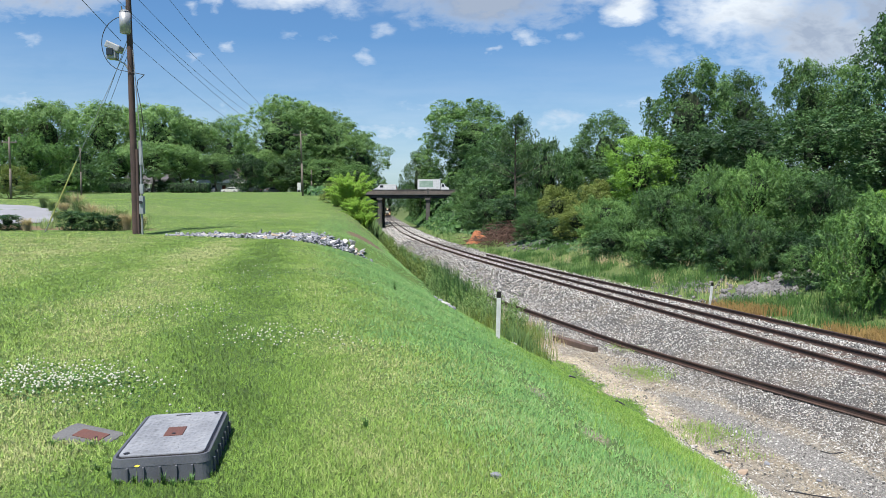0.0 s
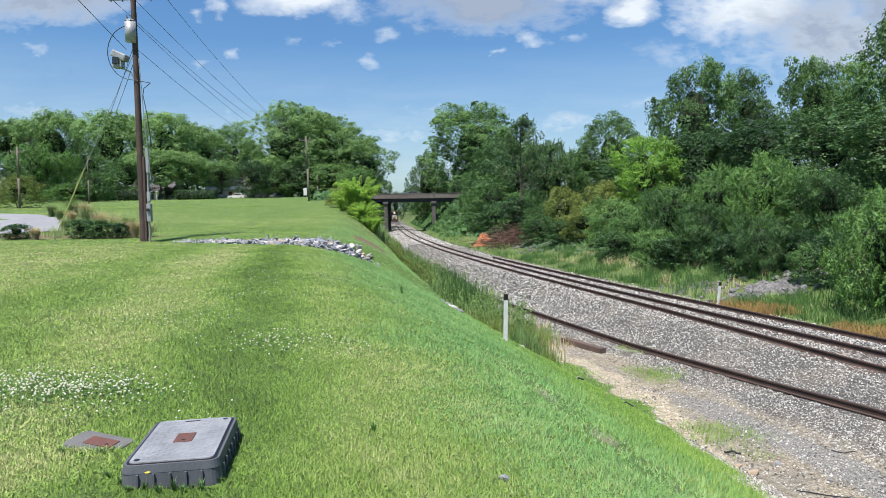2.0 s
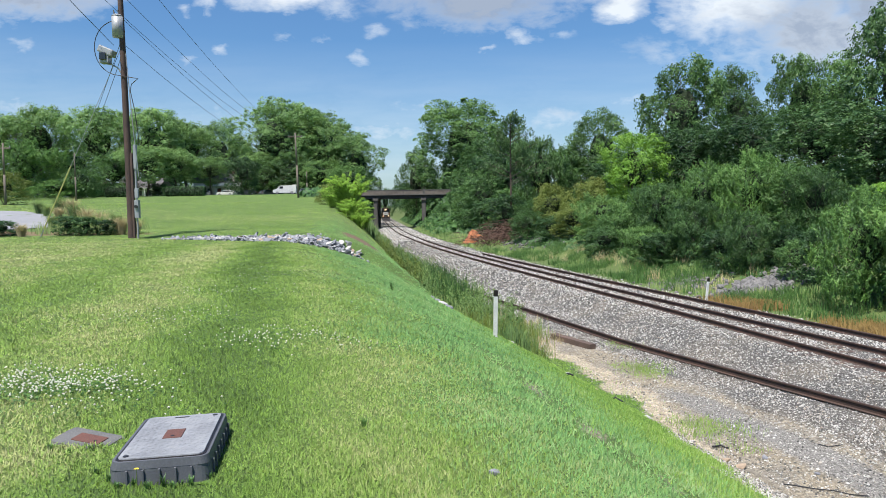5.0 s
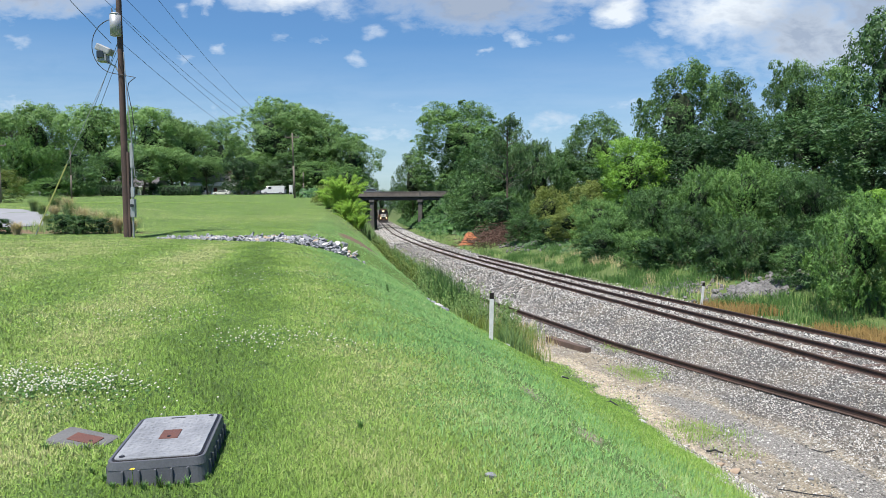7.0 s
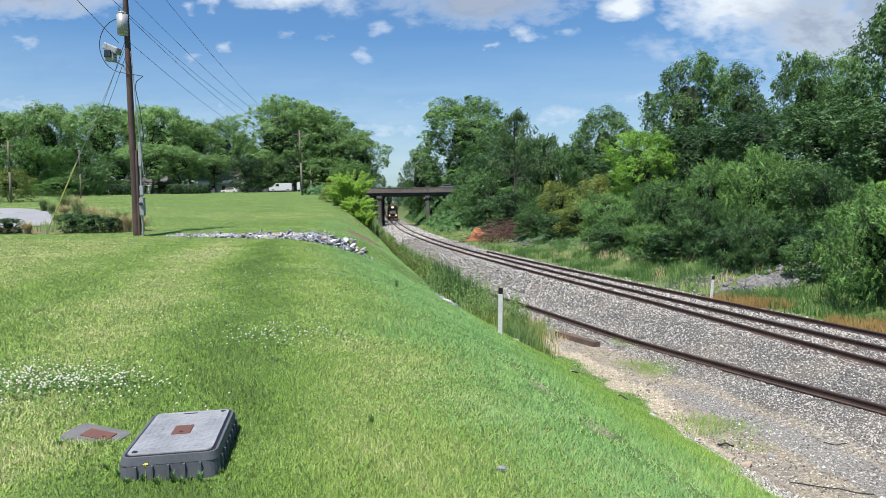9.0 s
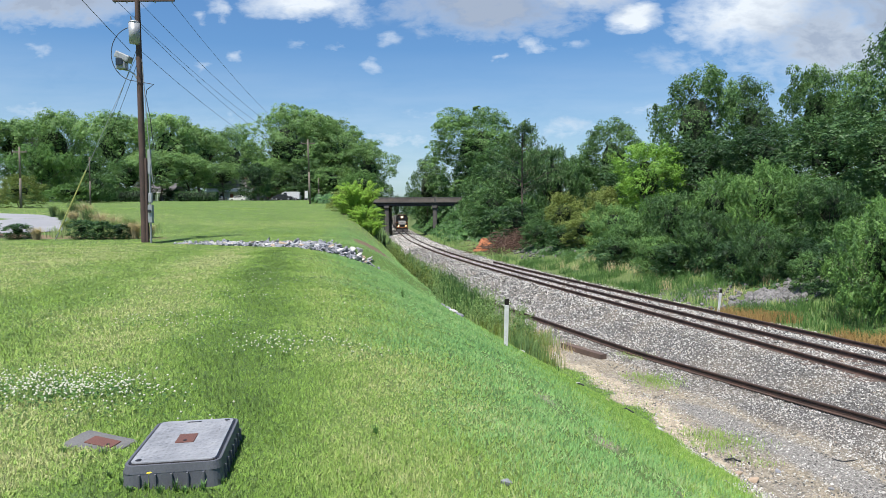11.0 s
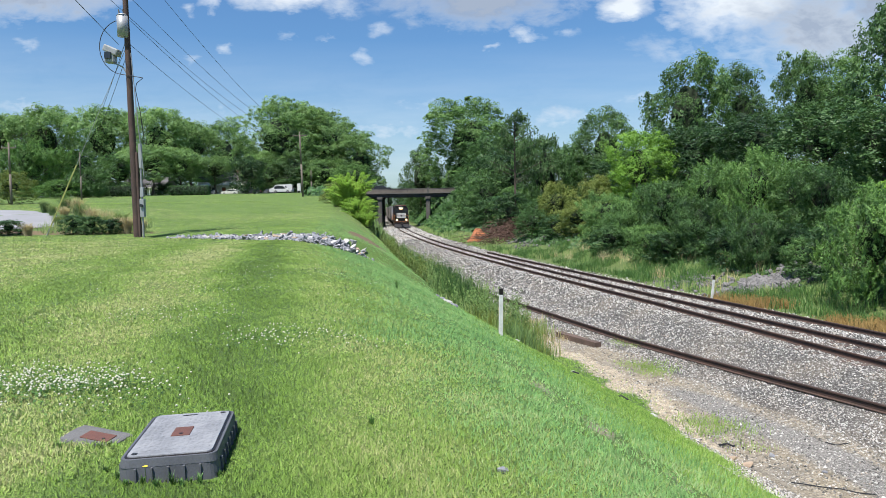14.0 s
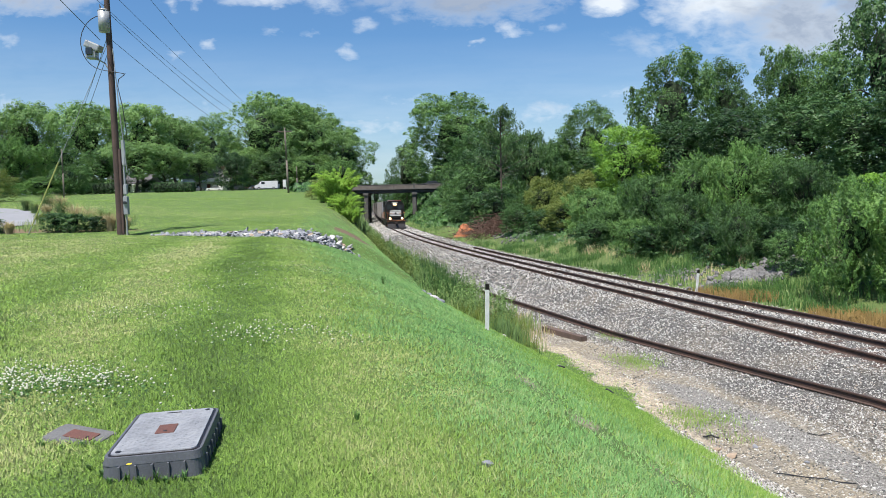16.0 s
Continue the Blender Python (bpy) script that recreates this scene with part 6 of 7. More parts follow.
def lid_material():
    m, N, b, out, p = material("cast_lid", 0.55)
    n1, n2 = N.noise(p, 5.0, 5.0, 0.65), N.noise(p, 70.0, 3.0, 0.6)
    chk = N.n("ShaderNodeTexVoronoi", {"Vector": p, "Scale": 34.0})
    col = N.ramp(N.m("ADD", N.m("MULTIPLY", n1, 0.75), N.m("MULTIPLY", n2, 0.25)), [(0.32, (0.16, 0.165, 0.175)), (0.55, (0.26, 0.265, 0.278)), (0.75, (0.34, 0.34, 0.335))])
    N.put(b.inputs["Base Color"], col)
    bump(N, b, chk.outputs["Distance"], 0.25, 0.01)
    return m


M_LID = lid_material()
BOX_AT, BOX_TILT = (-1.64, 4.20, 9.6), (0.6, -0.6)
utility_box()


def small_box():
    x, y = -2.31, 4.46
    b = thing("utility_box", x, y, hz(x, y) - 0.04, -16, label="small sunken grey plastic utility box with a rust-red plate", category="utility box", group="utility boxes")
    b.rotation_euler = (radians(7), radians(5), radians(-16))
    part("housing", rounded(B(), 0.245, 0.150, 0.055, -0.09, 0.052, 0.03), M_BOX2, b)
    lid = part("lid", rounded(B(), 0.20, 0.112, 0.03, 0.048, 0.060, 0.004), M_BOX2, b)
    part("plate", box(B(), -0.085, 0.125, -0.05, 0.05, 0.058, 0.066, 0.004), M_LIDRED, lid, "rust-red plate")
    part("finger_hole", rod(B(), (0.08, -0.02, 0.062), (0.08, -0.02, 0.068), 0.01, 0.01, 8), M_BLACK, lid)


M_BOX2 = worn("sun_bleached_polymer", (0.165, 0.16, 0.155), (0.10, 0.098, 0.095), 0.7, 0, 5.0, 80.0, 0.15)
small_box()


# ---- white marker posts, spare ties and other bits by the track ----
def marker(x, y, h, lean, label):
    z = hz(x, y)
    p = thing("marker_post", x, y, z, 8, label=label, category="post", group="marker posts")
    bm = box(B(), -0.05, 0.05, -0.03, 0.03, -0.03, h - 0.16, 0.008)
    q = part("post", bm, M_WHITE, p)
    q.matrix_basis = pose(0, 0, 0, 0, lean, 0)
    c = part("cap", box(B(), -0.052, 0.052, -0.032, 0.032, h - 0.16, h, 0.008), M_BLACK, p, "black-painted top")
    c.matrix_basis = pose(0, 0, 0, 0, lean, 0)


marker(1.38, 17.35, 1.20, 1.2, "white marker post with a black top on the grassy bank")
marker(11.95, 31.0, 1.12, 6.0, "leaning white marker post with a dark top by the track")


def loose_tie(x, y, rz, l, label, group="spare ties"):
    b = box(B(), -l / 2, l / 2, -0.12, 0.12, -0.02, 0.17, 0.012)
    for v in b.verts:
        v.co += Vector((rng.normal(0, 0.006), rng.normal(0, 0.006), rng.normal(0, 0.006)))
    ob = part("railway_tie", b, M_TIE, None)
    ob.matrix_basis = pose(x, y, hz(x, y), 0, 0, rz)
    tagged(ob, label, "railway tie", group)


loose_tie(4.45, 23.3, -66, 2.3, "weathered brown tie lying beside the spare rail")
loose_tie(1.95, 36.8, 14, 0.9, "dark weathered tie lying on the ballast")


def debris(x, y, rz, l, r=0.02):
    bm = B()
    pts = [(i / 5 * l - l / 2, 0.06 * math.sin(i * 1.3 + x), 0.02 + 0.02 * math.cos(i * 2.0)) for i in range(6)]
    for a, b in zip(pts[:-1], pts[1:]):
        rod(bm, a, b, r, r * 0.9, 6)
    ob = part("debris_strip", bm, M_WIRE, None)
    ob.matrix_basis = pose(x, y, hz(x, y) + 0.005, 0, 0, rz)
    tagged(ob, "dark strip of scrap lying on the gravel", "debris", "scrap by the track")


for a in ((6.15, 10.9, -22, 1.2, 0.011), (7.4, 12.9, 5, 0.5, 0.012), (5.3, 13.0, 0, 0.3), (3.9, 15.6, -35, 0.5), (2.95, 16.2, 0, 0.35)):
    debris(*a)


# ---- rocks ----
def rock_mesh(seed, mat):
    r = np.random.default_rng(seed)
    bm = B()
    bmesh.ops.create_icosphere(bm, subdivisions=1, radius=0.5)
    for v in bm.verts:
        v.co *= r.uniform(0.72, 1.12)
        v.co.z *= 0.72
    for ax in range(6):
        n = Vector(r.normal(0, 1, 3)).normalized()
        lim = r.uniform(0.2, 0.36)
        for v in bm.verts:
            k = v.co.dot(n)
            if k > lim:
                v.co -= n * (k - lim)
    me = bpy.data.meshes.new("rock")
    bm.to_mesh(me)
    bm.free()
    me.materials.append(mat)
    return me


ROCKS = [rock_mesh(i, M_RIPRAP) for i in range(6)] + [rock_mesh(7, M_PALEROCK), rock_mesh(8, M_PALEROCK), rock_mesh(9, M_TANROCK)]


def rock_ditch():
    r = np.random.default_rng(42)
    t = thing("rock_ditch", label="band of broken grey and pale riprap lining a ditch", category="rocks")
    n = 0
    while n < 290:
        q = r.random()
        x = -12.9 + 9.1 * q ** 0.8
        wd = np.interp(x, [-15.5, -12, -7, -4], [0.3, 0.6, 0.9, 0.7])
        y = float(swale_y(x)) + float(np.clip(r.normal(-0.2, wd * 0.45), -1.2, 0.6))
        s = r.uniform(0.18, 0.46) if x > -11 else r.uniform(0.12, 0.3)
        o = part("rock", ROCKS[r.choice(len(ROCKS), p=[0.13] * 6 + [0.09, 0.09, 0.04])], None, t)
        o.matrix_basis = Matrix.LocRotScale((x, y, hz(x, y) + s * 0.11), Euler((r.normal(0, 0.35), r.normal(0, 0.35), r.uniform(0, 6.28))), (s * r.uniform(1.0, 1.8), s, s * 0.6))
        n += 1


rock_ditch()


def stray_rock(x, y, s, k, label="single broken stone lying on the ground"):
    o = new("stone", ROCKS[k])
    o.matrix_basis = Matrix.LocRotScale((x, y, hz(x, y) + s * 0.12), Euler((0.3, 0.2, x * 3)), (s * 1.3, s, s * 0.8))
    tagged(o, label, "stone", "stray stones")


for x, y, s, k in ((0.32, 4.25, 0.10, 1), (5.2, 11.85, 0.28, 8), (5.05, 12.1, 0.2, 8), (4.3, 14.3, 0.2, 7), (3.1, 17.0, 0.18, 6), (2.2, 21.2, 0.22, 6), (-0.1, 26.4, 0.32, 2), (0.1, 25.6, 0.36, 6), (0.35, 24.9, 0.34, 4), (-0.3, 27.2, 0.3, 3), (0.0, 25.9, 0.25, 1), (0.25, 25.3, 0.3, 5), (5.9, 12.4, 0.14, 3), (4.9, 13.3, 0.12, 6), (3.7, 16.4, 0.15, 8), (6.4, 11.6, 0.12, 1)):
    stray_rock(x, y, s, k)


def rubble(name, n, cx, cy, sx, sy, smin, smax, label, mat, seed):
    """A heap of stones that nobody could count, joined."""
    r = np.random.default_rng(seed)
    V, F, base = [], [], 0
    src = ROCKS[seed % 6]
    co = np.array([v.co for v in src.vertices])
    fa = np.array([p.vertices for p in src.polygons])
    for _ in range(n):
        x, y = cx + r.normal(0, sx), cy + r.normal(0, sy)
        s = r.uniform(smin, smax)
        m = np.array(Euler(r.uniform(0, 6.28, 3)).to_matrix())
        V.append(co @ m.T * s + np.array([x, y, hz(x, y) + s * 0.15]))
        F.append(fa + base)
        base += len(co)
    tagged(new(name, big_mesh(name, np.concatenate(V), np.concatenate(F), mat)), label, "rocks", kind="stuff")


for i in range(7):
    cx = -12.0 + i * 1.2
    rubble("ditch_rubble", 75, cx, float(swale_y(cx)) - 0.1, 0.7, 0.32, 0.1, 0.26, "small grey and pale stones between the larger rocks", (M_RIPRAP, M_PALEROCK, M_RIPRAP)[i % 3], 30 + i)
rubble("bank_riprap", 420, 16.3, 33.7, 1.2, 0.9, 0.2, 0.5, "grey broken riprap at the foot of the bank", M_BANKROCK, 3)
rubble("bank_riprap", 200, 13.2, 37.5, 0.9, 1.2, 0.12, 0.3, "dark broken riprap among the weeds", M_BANKROCK, 4)
rubble("bank_riprap", 380, 10.2, 74.0, 1.6, 4.0, 0.18, 0.5, "grey broken stones below the shrubs", M_BANKROCK, 5)


def heap(name, x, y, sx, sy, h, mat, label, category, seed):
    """A low heap of soil with an uneven outline."""
    r = np.random.default_rng(seed)
    n, k = 18, 7
    V = []
    for j in range(k):
        for i in range(n):
            a = 2 * math.pi * i / n
            q = (j / (k - 1)) * (1 + 0.25 * math.sin(3 * a + seed) + 0.12 * r.normal())
            px, py = x + sx * q * math.cos(a), y + sy * q * math.sin(a)
            V.append((px, py, hz(px, py) - 0.05 + h * max(0, 1 - (j / (k - 1)) ** 1.5) * r.uniform(0.85, 1.15)))
    F = [(j * n + i, j * n + (i + 1) % n, (j + 1) * n + (i + 1) % n, (j + 1) * n + i) for j in range(k - 1) for i in range(n)]
    tagged(new(name, big_mesh(name, V, F, mat, True)), label, category)


heap("clay_mound", 4.2, 88.0, 1.3, 2.4, 1.5, M_CLAY, "bare orange clay slip on the bank", "soil", 2)


def brush_pile():
    r = np.random.default_rng(8)
    bm = B()
    for _ in range(1500):
        x, y = 7.3 + r.normal(0, 1.5), 82 + r.normal(0, 2.4)
        a = Vector((x, y, hz(x, y) + abs(r.normal(0, 0.75))))
        b = a + Vector((r.normal(0, 0.9), r.normal(0, 0.9), r.normal(0.0, 0.45)))
        rod(bm, a, b, 0.035, 0.012, 4)
    tagged(part("brush_pile", bm, M_BRUSH, None), "heap of dry reddish-brown cut brushwood", "brushwood", kind="stuff")


M_BRUSH = worn("dry_brushwood", (0.20, 0.115, 0.075), (0.075, 0.042, 0.032), 0.9, 0, 2.0, 20.0, 0.2)
brush_pile()


# ---- the planted bed by the drive ----
for i, (x, y, w, h) in enumerate(((-18.2, 34.2, 1.2, 0.95), (-17.2, 34.0, 1.15, 0.9), (-16.4, 34.3, 1.0, 0.75), (-21.4, 34.2, 1.3, 0.75), (-23.4, 34.6, 1.4, 0.8))):
    plant("low", x, y, hz(x, y) + h, w, i * 71, "shrubs in the bed", label="low dark-green shrub in the planted bed")


# ---- hedges, houses and a sign by the road ----
def hedge(x, y, w, d, h):
    r = np.random.default_rng(int(abs(x) * 10))
    n = int(w * h * 260)
    p = r.uniform(-1, 1, (n, 3))
    ax = r.integers(0, 3, n)
    p[np.arange(n), ax] = np.sign(p[np.arange(n), ax])
    pts = p * np.array([w / 2, d / 2, h / 2]) + np.array([0, 0, h / 2])
    keep = pts[:, 2] > 0.1
    # dark lumps fill the hedge in place of its inner shade
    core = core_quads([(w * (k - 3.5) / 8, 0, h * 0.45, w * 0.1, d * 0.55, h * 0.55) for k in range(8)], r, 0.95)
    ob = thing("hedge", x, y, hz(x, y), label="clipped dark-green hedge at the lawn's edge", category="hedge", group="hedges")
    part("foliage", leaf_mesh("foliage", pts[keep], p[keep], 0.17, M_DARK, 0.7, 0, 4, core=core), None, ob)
    part("stem", rod(B(), (0, 0, -0.03), (0, 0, h * 0.5), 0.08, 0.05, 6), M_BARK, ob)


hedge(-64.0, 141.0, 6.0, 1.6, 2.1)
hedge(-51.5, 142.0, 8.0, 1.6, 1.9)


def house(x, y, w, d, h, rz, porch):
    z = hz(x, y)
    ho = thing("house", x, y, z, rz, label="white clapboard house with a grey roof behind the trees", category="house", group="houses behind the road")
    wall = part("wall", box(B(), -w / 2, w / 2, -d / 2, d / 2, -0.05, h, 0.02), M_SIDING, ho)
    rf = B()
    extrude_profile(rf, [(-d / 2 - 0.5, h), (0, h + d * 0.32), (d / 2 + 0.5, h), (d / 2 + 0.5, h - 0.2), (-d / 2 - 0.5, h - 0.2)], -w / 2 - 0.4, w / 2 + 0.4)
    roof = part("roof", rf, M_ROOF, ho, "grey shingle roof")
    part("chimney", box(B(), w * 0.2, w * 0.2 + 0.7, -0.3, 0.4, h + d * 0.2, h + d * 0.4, 0.02), M_REDBROWN, roof)
    for i in range(int(w // 2.6)):
        for zz in ([0.7] if h < 4 else [1.0, 3.9]):
            px = -w / 2 + 1.4 + i * 2.6
            win = part("window", box(B(), px - 0.55, px + 0.55, -d / 2 - 0.05, -d / 2 + 0.05, zz, zz + 1.6, 0.01), M_WHITE, ho)
            part("pane", box(B(), px - 0.45, px + 0.45, -d / 2 - 0.06, -d / 2 - 0.045, zz + 0.1, zz + 1.5), M_GLASS, win)
    part("door", box(B(), -0.5, 0.5, -d / 2 - 0.07, -d / 2, 0, 2.1, 0.01), M_REDBROWN, ho)
    if porch:
        pr = part("porch_roof", box(B(), -w / 2, w / 2, -d / 2 - 2.4, -d / 2 - 0.06, 2.7, 2.95, 0.03), M_WHITE, ho)
        for px in np.linspace(-w / 2 + 0.2, w / 2 - 0.2, 5):
            part("porch_post", box(B(), px - 0.1, px + 0.1, -d / 2 - 2.3, -d / 2 - 2.1, -0.05, 2.7, 0.01), M_WHITE, ho)


house(-58.0, 188.0, 13.0, 8.0, 3.9, 3, True)
house(-84.0, 200.0, 12.0, 8.0, 3.2, -3, True)
house(-105.0, 195.0, 12.0, 8.0, 3.2, 6, False)


def signboard():
    x, y = -33.4, 162.0
    s = thing("sign_board", x, y, hz(x, y), -10, label="small white board on two posts by the road", category="sign")
    part("board", box(B(), -0.4, 0.4, -0.04, 0.04, 0.5, 2.2, 0.02), M_WHITE, s)
    for px in (-0.36, 0.36):
        part("post", box(B(), px - 0.05, px + 0.05, 0.04, 0.12, -0.05, 2.25, 0.01), M_WHITE, s)


signboard()


# ---- road vehicles ----
def wheels(v, xs, half, r):
    for x in xs:
        for s in (-1, 1):
            w = part("wheel", rod(B(), (x, s * half - 0.11, r), (x, s * half + 0.11, r), r, r, 18), M_TYRE, v, "black tyre")
            part("rim", rod(B(), (x, s * (half + 0.1), r), (x, s * (half + 0.125), r), r * 0.6, r * 0.55, 14), M_GREYMETAL, w)


def side_body(outline, half, bevel=0.06):
    bm = B()
    a = [bm.verts.new((x, -half, z)) for x, z in outline]
    b = [bm.verts.new((x, half, z)) for x, z in outline]
    bm.faces.new(a)
    bm.faces.new(b[::-1])
    n = len(outline)
    for i in range(n):
        j = (i + 1) % n
        bm.faces.new((a[j], a[i], b[i], b[j]))
    bmesh.ops.recalc_face_normals(bm, faces=bm.faces)
    if bevel:
        bmesh.ops.bevel(bm, geom=[e for e in bm.edges], offset=bevel, segments=2, affect="EDGES")
    return bm


def vehicle(kind, paint, label, category, name):
    """A vehicle facing +x, standing at its own origin."""
    v = thing(name, label=label, category=category, group="vehicles on the road")
    if kind == "van":
        part("body", side_body([(-2.7, 0.35), (-2.75, 1.2), (-2.68, 2.05), (-2.4, 2.12), (1.1, 2.1), (1.95, 1.3), (2.7, 1.12), (2.8, 0.7), (2.78, 0.35)], 0.98), paint, v)
        part("windscreen", box(B(), 1.25, 1.75, -0.85, 0.85, 1.38, 1.95, 0.02, 0.75), M_GLASS, v)
        for s in (-1, 1):
            part("side_window", box(B(), 0.35, 1.15, s * 0.985 - 0.012, s * 0.985 + 0.012, 1.38, 1.92, 0.01), M_GLASS, v)
            part("headlight", box(B(), 2.72, 2.81, s * 0.75 - 0.15, s * 0.75 + 0.15, 0.75, 0.98, 0.02), M_GREYMETAL, v)
            part("tail_light", box(B(), -2.77, -2.68, s * 0.88 - 0.06, s * 0.88 + 0.06, 0.95, 1.45, 0.02), M_REDBROWN, v)
        part("rear_window", box(B(), -2.76, -2.70, -0.7, 0.7, 1.35, 1.9, 0.01), M_GLASS, v)
        part("bumper", box(B(), 2.7, 2.86, -0.95, 0.95, 0.38, 0.62, 0.04), M_BLACK, v)
        wheels(v, (-1.75, 1.75), 0.88, 0.36)
    elif kind in ("sedan", "suv"):
        h = 1.45 if kind == "sedan" else 1.78
        part("body", side_body([(-2.25, 0.32), (-2.3, 0.75), (-2.2, 0.98), (2.0, 0.95), (2.25, 0.78), (2.28, 0.32)], 0.9), paint, v)
        back = -1.75 if kind == "sedan" else -2.15
        part("cabin", side_body([(back, 0.95), (back + 0.45, h - 0.04), (0.35, h), (1.15, 0.95)], 0.78, 0.05), paint, v)
        for s in (-1, 1):
            part("side_window", side_body([(back + 0.3, 1.02), (back + 0.55, h - 0.12), (0.3, h - 0.1), (0.92, 1.02)], 0.005, 0), M_GLASS, v).matrix_basis = pose(0, s * 0.785, 0)
            part("headlight", box(B(), 2.15, 2.29, s * 0.65 - 0.16, s * 0.65 + 0.16, 0.66, 0.8, 0.02), M_GREYMETAL, v)
            part("tail_light", box(B(), -2.32, -2.2, s * 0.7 - 0.14, s * 0.7 + 0.14, 0.75, 0.92, 0.02), M_REDBROWN, v)
        part("windscreen", box(B(), 0.6, 0.95, -0.7, 0.7, 1.0, h - 0.12, 0.01, 0.5), M_GLASS, v)
        wheels(v, (-1.4, 1.4), 0.82, 0.33)
    else:
        cargo = part("cargo_box", box(B(), -3.9, 2.0, -1.22, 1.22, 0.95, 3.5, 0.04), M_WHITE, v, "white cargo box with a printed side panel")
        for s in (-1, 1):
            part("printed_panel", box(B(), -3.4, 0.1, s * 1.226 - 0.006, s * 1.226 + 0.006, 1.5, 3.15), M_PRINT, cargo, "pale green and grey printed panel")
        part("cab", side_body([(2.1, 0.55), (2.1, 2.45), (2.9, 2.5), (3.45, 1.65), (4.15, 1.45), (4.25, 0.6)], 1.02), M_WHITE, v, "white truck cab")
        part("windscreen", box(B(), 2.95, 3.4, -0.85, 0.85, 1.65, 2.4, 0.02, 0.6), M_GLASS, v)
        for s in (-1, 1):
            part("side_window", box(B(), 2.35, 3.0, s * 1.025 - 0.01, s * 1.025 + 0.01, 1.6, 2.25, 0.01), M_GLASS, v)
        part("chassis", box(B(), -3.8, 4.0, -0.45, 0.45, 0.5, 0.95, 0.02), M_BLACK, v)
        wheels(v, (-2.6, 3.1), 0.98, 0.45)
    return v


M_PRINT = worn("printed_panel", (0.42, 0.52, 0.42), (0.22, 0.32, 0.24), 0.5, 0, 0.9, 4.0, 0.0)
VAN = vehicle("van", M_WHITE, "white delivery van on the road", "van", "van")
TRUCK = vehicle("truck", M_WHITE, "white box truck with a printed side crossing the bridge", "truck", "box_truck")
TRUCK.scale = (0.9, 0.9, 0.9)
SUV = vehicle("suv", M_WHITE, "white sport utility car driving along the road", "car", "car")
DARKCAR = vehicle("sedan", M_CARDARK, "dark saloon car driving along the road", "car", "car")
GREYCAR = vehicle("sedan", M_CARGREY, "grey saloon car that stops behind the van", "car", "car")
BRIDGECAR = vehicle("sedan", M_CARGREY, "grey saloon car crossing the bridge", "car", "car")
for x, y, rz, paint, lab in ((-47.2, 172.5, 180, M_CARDARK, "dark saloon car parked by the road"), (-53.0, 174.5, 170, M_WHITE, "white saloon car parked by the house"),
                             (-43.2, 176.0, 60, M_CARGREY, "grey saloon car parked by the trees"), (-59.0, 176.0, 178, M_CARGREY, "grey saloon car parked by the house"),
                             (-95.0, 120.0, 30, M_CARDARK, "dark saloon car parked under the trees")):
    o = vehicle("sedan", paint, lab, "car", "car")
    o.matrix_basis = pose(x, y, max(hz(x, y), ROAD_Z - 0.06 if abs(y - ROAD_Y) < 4 else -9), 0, 0, rz)


# ---- the train ----
def bogie(v, y, half_base=1.3, n=2, gauge=0.755):
    """A truck with its wheels under a rail vehicle, at y along it."""
    bg = part("bogie", box(B(), -1.15, 1.15, y - half_base - 0.6, y + half_base + 0.6, 0.35, 0.85, 0.06), M_BLACK, v, "black truck frame")
    for yy in np.linspace(y - half_base, y + half_base, n):
        for s in (-1, 1):
            bm = B()
            rod(bm, (s * gauge - 0.03, yy, 0.46), (s * gauge + 0.07, yy, 0.46), 0.46, 0.46, 20)
            part("wheel", bm, M_WHEELSTEEL, bg)


